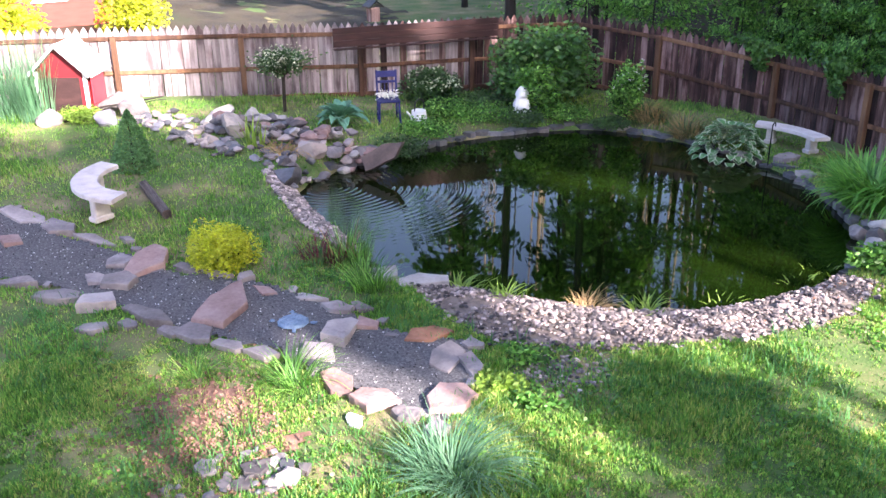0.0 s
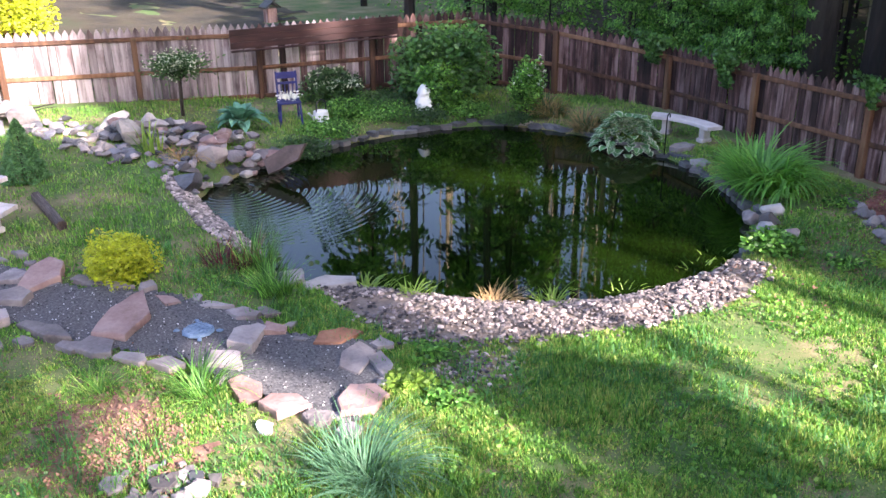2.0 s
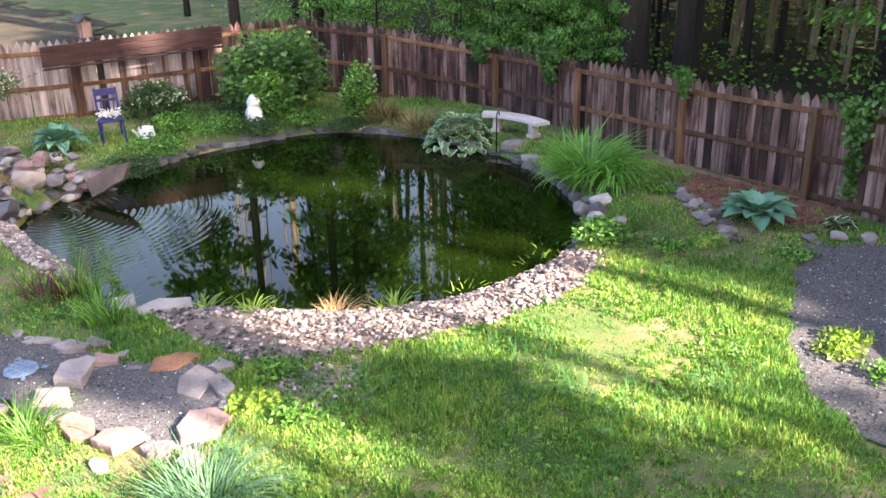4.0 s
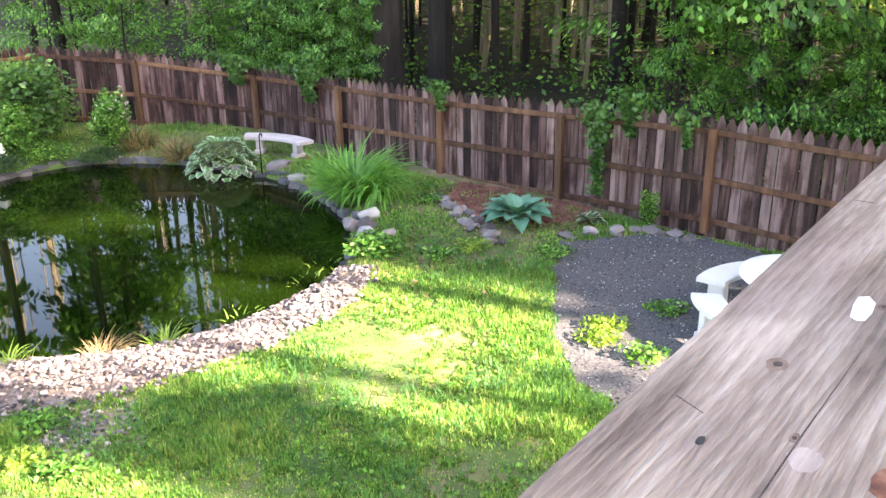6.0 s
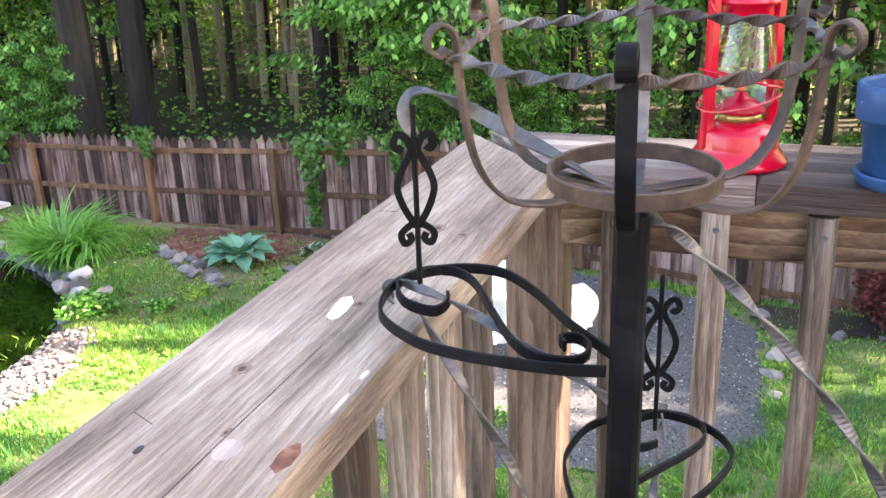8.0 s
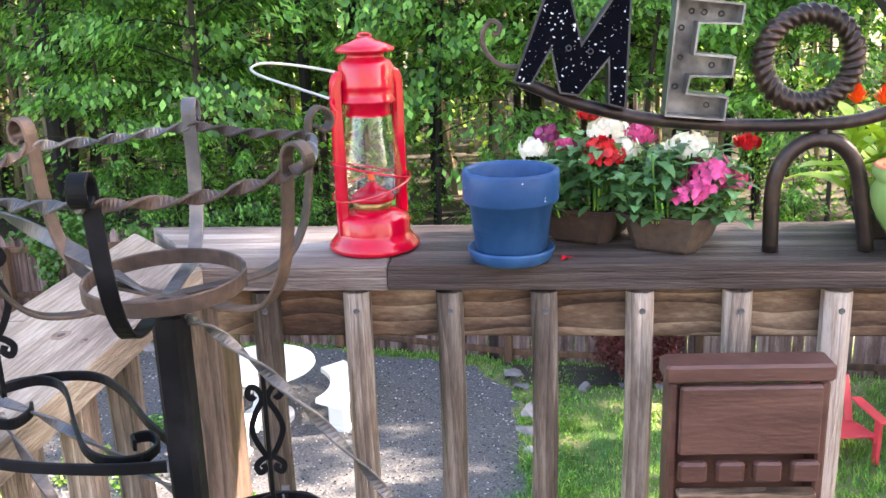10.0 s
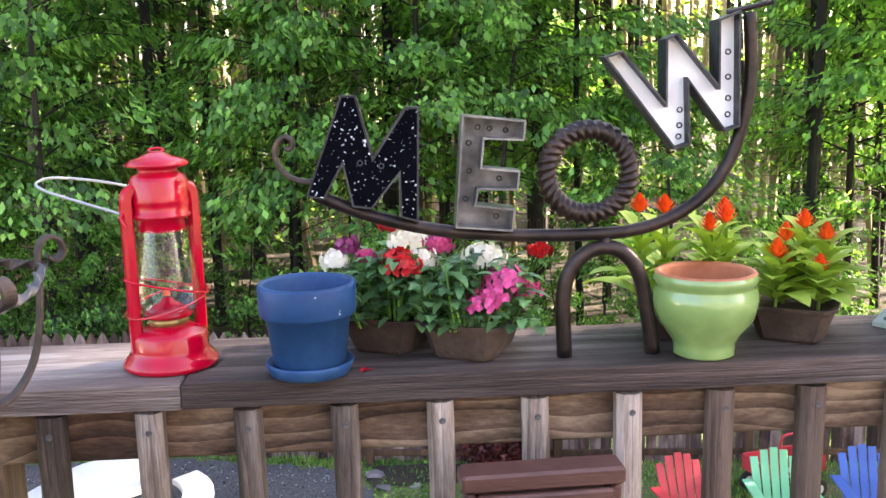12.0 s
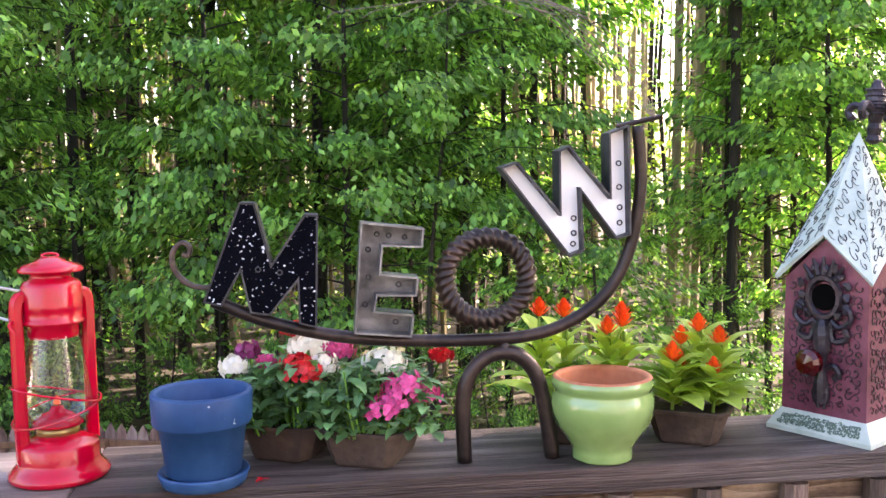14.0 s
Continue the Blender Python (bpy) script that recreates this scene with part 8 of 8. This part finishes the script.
def blade_field(name, label, x0, x1, y0, y1, count, hgt, material, seed):
    gg = np.random.default_rng(seed)
    P = np.stack([gg.uniform(x0, x1, count), gg.uniform(y0, y1, count)], 1)
    keep = []
    pond = away_all(P, POND)
    free = pond > 0.12
    for q in POLYS + [BEACH, STRIP]:
        free &= away_all(P, q) > 0
    for x, y in P[free]:
        fine = noise.noise((x * 8, y * 8, 13))
        k = 0.42 + 0.95 * noise.noise((x * 0.8, y * 0.8, 7)) + 0.5 * noise.noise((x * 3, y * 3, 2)) + 0.55 * fine
        bare = max(math.exp(-((x + 7.35) ** 2 + (y - 2.5) ** 2) / 0.35), 0.9 * math.exp(-((x + 6.4) ** 2 + (y - 5.4) ** 2) / 0.5), 0.8 * math.exp(-((x + 7.6) ** 2 / 0.9 + (y + 0.8) ** 2 / 0.4)), 0.7 * math.exp(-((x + 7.1) ** 2 + (y - 8.3) ** 2) / 0.5))
        if gg.random() < max(0.16, 1.35 * k + 0.42) * (1 - bare):
            keep.append((x, y, lawn_z(x, y) - 0.01, 0.4 + 0.7 * max(0, k) + 0.5 * max(0, fine) + 1.3 * max(0, noise.noise((x * 0.6, y * 0.6, 21)) - 0.1) + 0.8 * max(0, noise.noise((x * 2.6, y * 2.6, 33)) - 0.15)))
    K = np.array(keep)
    n = len(K)
    az, ln = gg.uniform(0, 6.283, n), hgt * K[:, 3] * gg.uniform(0.5, 1.3, n)
    tilt = gg.uniform(0.1, 0.9, n)
    d = np.stack([np.cos(az) * np.sin(tilt), np.sin(az) * np.sin(tilt), np.cos(tilt)], 1)
    s = np.stack([-np.sin(az), np.cos(az), np.zeros(n)], 1) * (0.005 + 0.009 * gg.random((n, 1)))
    B = K[:, :3]
    V = np.stack([B - s, B + s, B + d * ln[:, None]], 1).reshape(-1, 3)
    a = Acc()
    a.v = V.tolist()
    a.f = [(3 * i, 3 * i + 1, 3 * i + 2) for i in range(n)]
    whole(name, a, material, (0, 0, 0), label, "grass", kind="stuff")


blade_field("lawn_grass", "uneven green lawn grass with weeds", -12.5, 0.5, -4.9, 10.8, 430000, 0.07, M["grass"], 4)
blade_field("near_grass", "dense uneven lawn grass before the deck", -9.6, -3.4, -2.6, 8.3, 420000, 0.062, M["turf"], 14)
blade_field("rear_grass", "grass behind the rocks and by the fence", -19.4, -12.5, -3.5, 11.0, 100000, 0.08, M["grass"], 5)
blade_field("side_grass", "grass beside the gravel patio", 0.5, 8.5, 4.5, 10.8, 60000, 0.07, M["grass"], 6)

# taller tufts, thickest where the lawn is lush
a = Acc()
rr = random.Random(18)
for _ in range(4300):
    x, y = rr.uniform(-12.3, 2.5), rr.uniform(-2.6, 8.5)
    if noise.noise((x * 0.55, y * 0.55, 21)) < 0.02 + 0.3 * rr.random() - 0.1 or any(inside((x, y), q) for q in POLYS + [BEACH, STRIP]) or away((x, y), POND) < 0.2:
        continue
    z, n = lawn_z(x, y) - 0.01, rr.randrange(9, 18)
    for _ in range(n):
        strap(a, (x + rr.gauss(0, 0.05), y + rr.gauss(0, 0.05), z), rr.uniform(0, 6.28), rr.uniform(0.1, 0.23), rr.uniform(0.008, 0.015), rr.uniform(0.7, 1.45), rr.uniform(0.5, 1.6), 2)
whole("lush_grass", a, M["lush"], (0, 0, 0), "taller lush grass tufts in the lawn", "grass", kind="stuff")

# clover and broad weeds
gg = np.random.default_rng(8)
pts = []
P = np.stack([gg.uniform(-12.5, 1, 52000), gg.uniform(-2.5, 10.5, 52000)], 1)
P = P[away_all(P, POND) > 0.3]
for x, y in P:
    if noise.noise((x * 0.9, y * 0.9, 11)) + 0.6 * noise.noise((x * 4, y * 4, 12)) > 0.12 and not any(inside((x, y), q) for q in POLYS + [BEACH, STRIP]):
        pts.append((x, y, ground_z(x, y) + gg.uniform(0.01, 0.05)))
a = Acc()
leaves(a, np.array(pts), 0.05, 9, 0.0, 1.25)
whole("clover", a, M["weed"], (0, 0, 0), "clover and broad-leaved weeds in the lawn", "weed", kind="stuff")
# leaf litter and chips on the bare places
pts = []
for _ in range(5200):
    k = gg.random()
    if k < 0.4:
        x, y = gg.normal(-7.5, 0.6), gg.normal(-0.85, 0.4)
    elif k < 0.75:
        x, y = gg.uniform(-8.9, -6.1), gg.uniform(9.6, 10.9)
    else:
        x, y = gg.normal(-7.2, 0.9), gg.normal(8.3, 1.0)
    if away((x, y), POND) > 0.2:
        pts.append((x, y, ground_z(x, y) + 0.045))
a = Acc()
leaves(a, np.array(pts), 0.038, 10, 0.0, 1.5)
whole("leaf_litter", a, M["dirt"], (0, 0, 0), "brown dead leaves and bark chips", "litter", kind="stuff")
# gravel grains
for name, poly, count, seed in (("gravel_grains", PATIO, 7000, 21), ("path_grains", PATH_AREA, 9000, 22)):
    a = Acc()
    gg = np.random.default_rng(seed)
    xs, ys = [p[0] for p in poly], [p[1] for p in poly]
    vs, fs = ico(1)
    for _ in range(count):
        x, y = gg.uniform(min(xs), max(xs)), gg.uniform(min(ys), max(ys))
        if inside((x, y), poly):
            s = gg.uniform(0.008, 0.02)
            rock(a, (x, y, lawn_z(x, y) + (0.028 if seed == 21 else 0.042)), (s, s * 0.8, s * 0.6), _ % 40, 1, 0.3)
    whole(name, a, M["gravel_grain"], (0, 0, 0), "loose grey gravel grains", "gravel", kind="stuff")
# pebbles along the near shore: the nearest as pieces, the rest joined
patch("shore_grit", BEACH, M["beach"], "grey grit beneath the shore pebbles", 0.09, 0.012, 0.1)
patch("strip_grit", STRIP, M["beach"], "grey grit beneath the pale pebbles", 0.09, 0.012, 0.08)
bed = thing("pebble_bank", (-7.6, 4.5, -4.45), "bank of rounded grey and pink river pebbles at the pond", "pebbles", kind="structure")
shapes = []
for k in range(9):
    a = Acc()
    rock(a, (0, 0, 0), (1, 0.78, 0.5), 800 + k, 2, 0.22)
    shapes.append(a.mesh("pebble", M["pebble_o"]))
gg = np.random.default_rng(31)
rest, pale = Acc(), Acc()
count = 0
for poly, total, lo, hi in ((BEACH, 15500, 0.016, 0.055), (STRIP, 2700, 0.025, 0.085)):
    xs, ys = [p[0] for p in poly], [p[1] for p in poly]
    P = np.stack([gg.uniform(min(xs), max(xs), total), gg.uniform(min(ys), max(ys), total)], 1)
    P = P[away_all(P, poly) < 0.26 * gg.random(total) - 0.06]
    if poly is BEACH:
        P = P[gg.random(len(P)) > 0.55 * np.clip((away_all(P, POND) - 0.55) / 0.5, 0, 1)]
    for _, (x, y) in enumerate(P):
        if noise.noise((x * 1.6, y * 1.6, 41)) > 0.34 and gg.random() < 0.75:
            continue
        s = lo + (hi - lo) * gg.random() ** 1.4
        z = lawn_z(x, y) + 0.014 + s * 0.28 + 0.012 * gg.random()
        if z < WATER - 0.03:
            continue
        if poly is BEACH and s > 0.045 and count < 300 and x > -8.4:
            count += 1
            o = new("pebble", shapes[int(gg.integers(9))])
            o.parent = bed
            o.matrix_basis = Matrix.LocRotScale((x + 7.6, y - 4.5, z + 4.45), Euler((gg.uniform(-0.3, 0.3), gg.uniform(-0.3, 0.3), gg.uniform(0, 6.28))), (s, s, s))
        else:
            rock(rest if poly is BEACH else pale, (x, y, z), (s, s * 0.78, s * 0.5), int(_ % 97), 1, 0.22, gg.uniform(0, 360))
for _ in range(260):
    x, y = gg.normal(-7.25, 0.2), gg.normal(2.65, 0.28)
    s = gg.uniform(0.02, 0.05)
    rock(rest, (x, y, ground_z(x, y) + 0.012), (s, s * 0.8, s * 0.5), _ % 97, 1, 0.2)
rest_ob = tagged(part("small_pebbles", rest, M["pebble"], bed), kind="stuff")
rest_ob.location = (7.6, -4.5, 4.45)
pale_ob = tagged(part("pale_pebbles", pale, M["pebble_pale"], bed), kind="stuff")
pale_ob.location = (7.6, -4.5, 4.45)
for panel, kind_of, m in PICKETS:
    o = new("picket", PICKET[kind_of])
    o.parent = panel
    o.matrix_basis = m
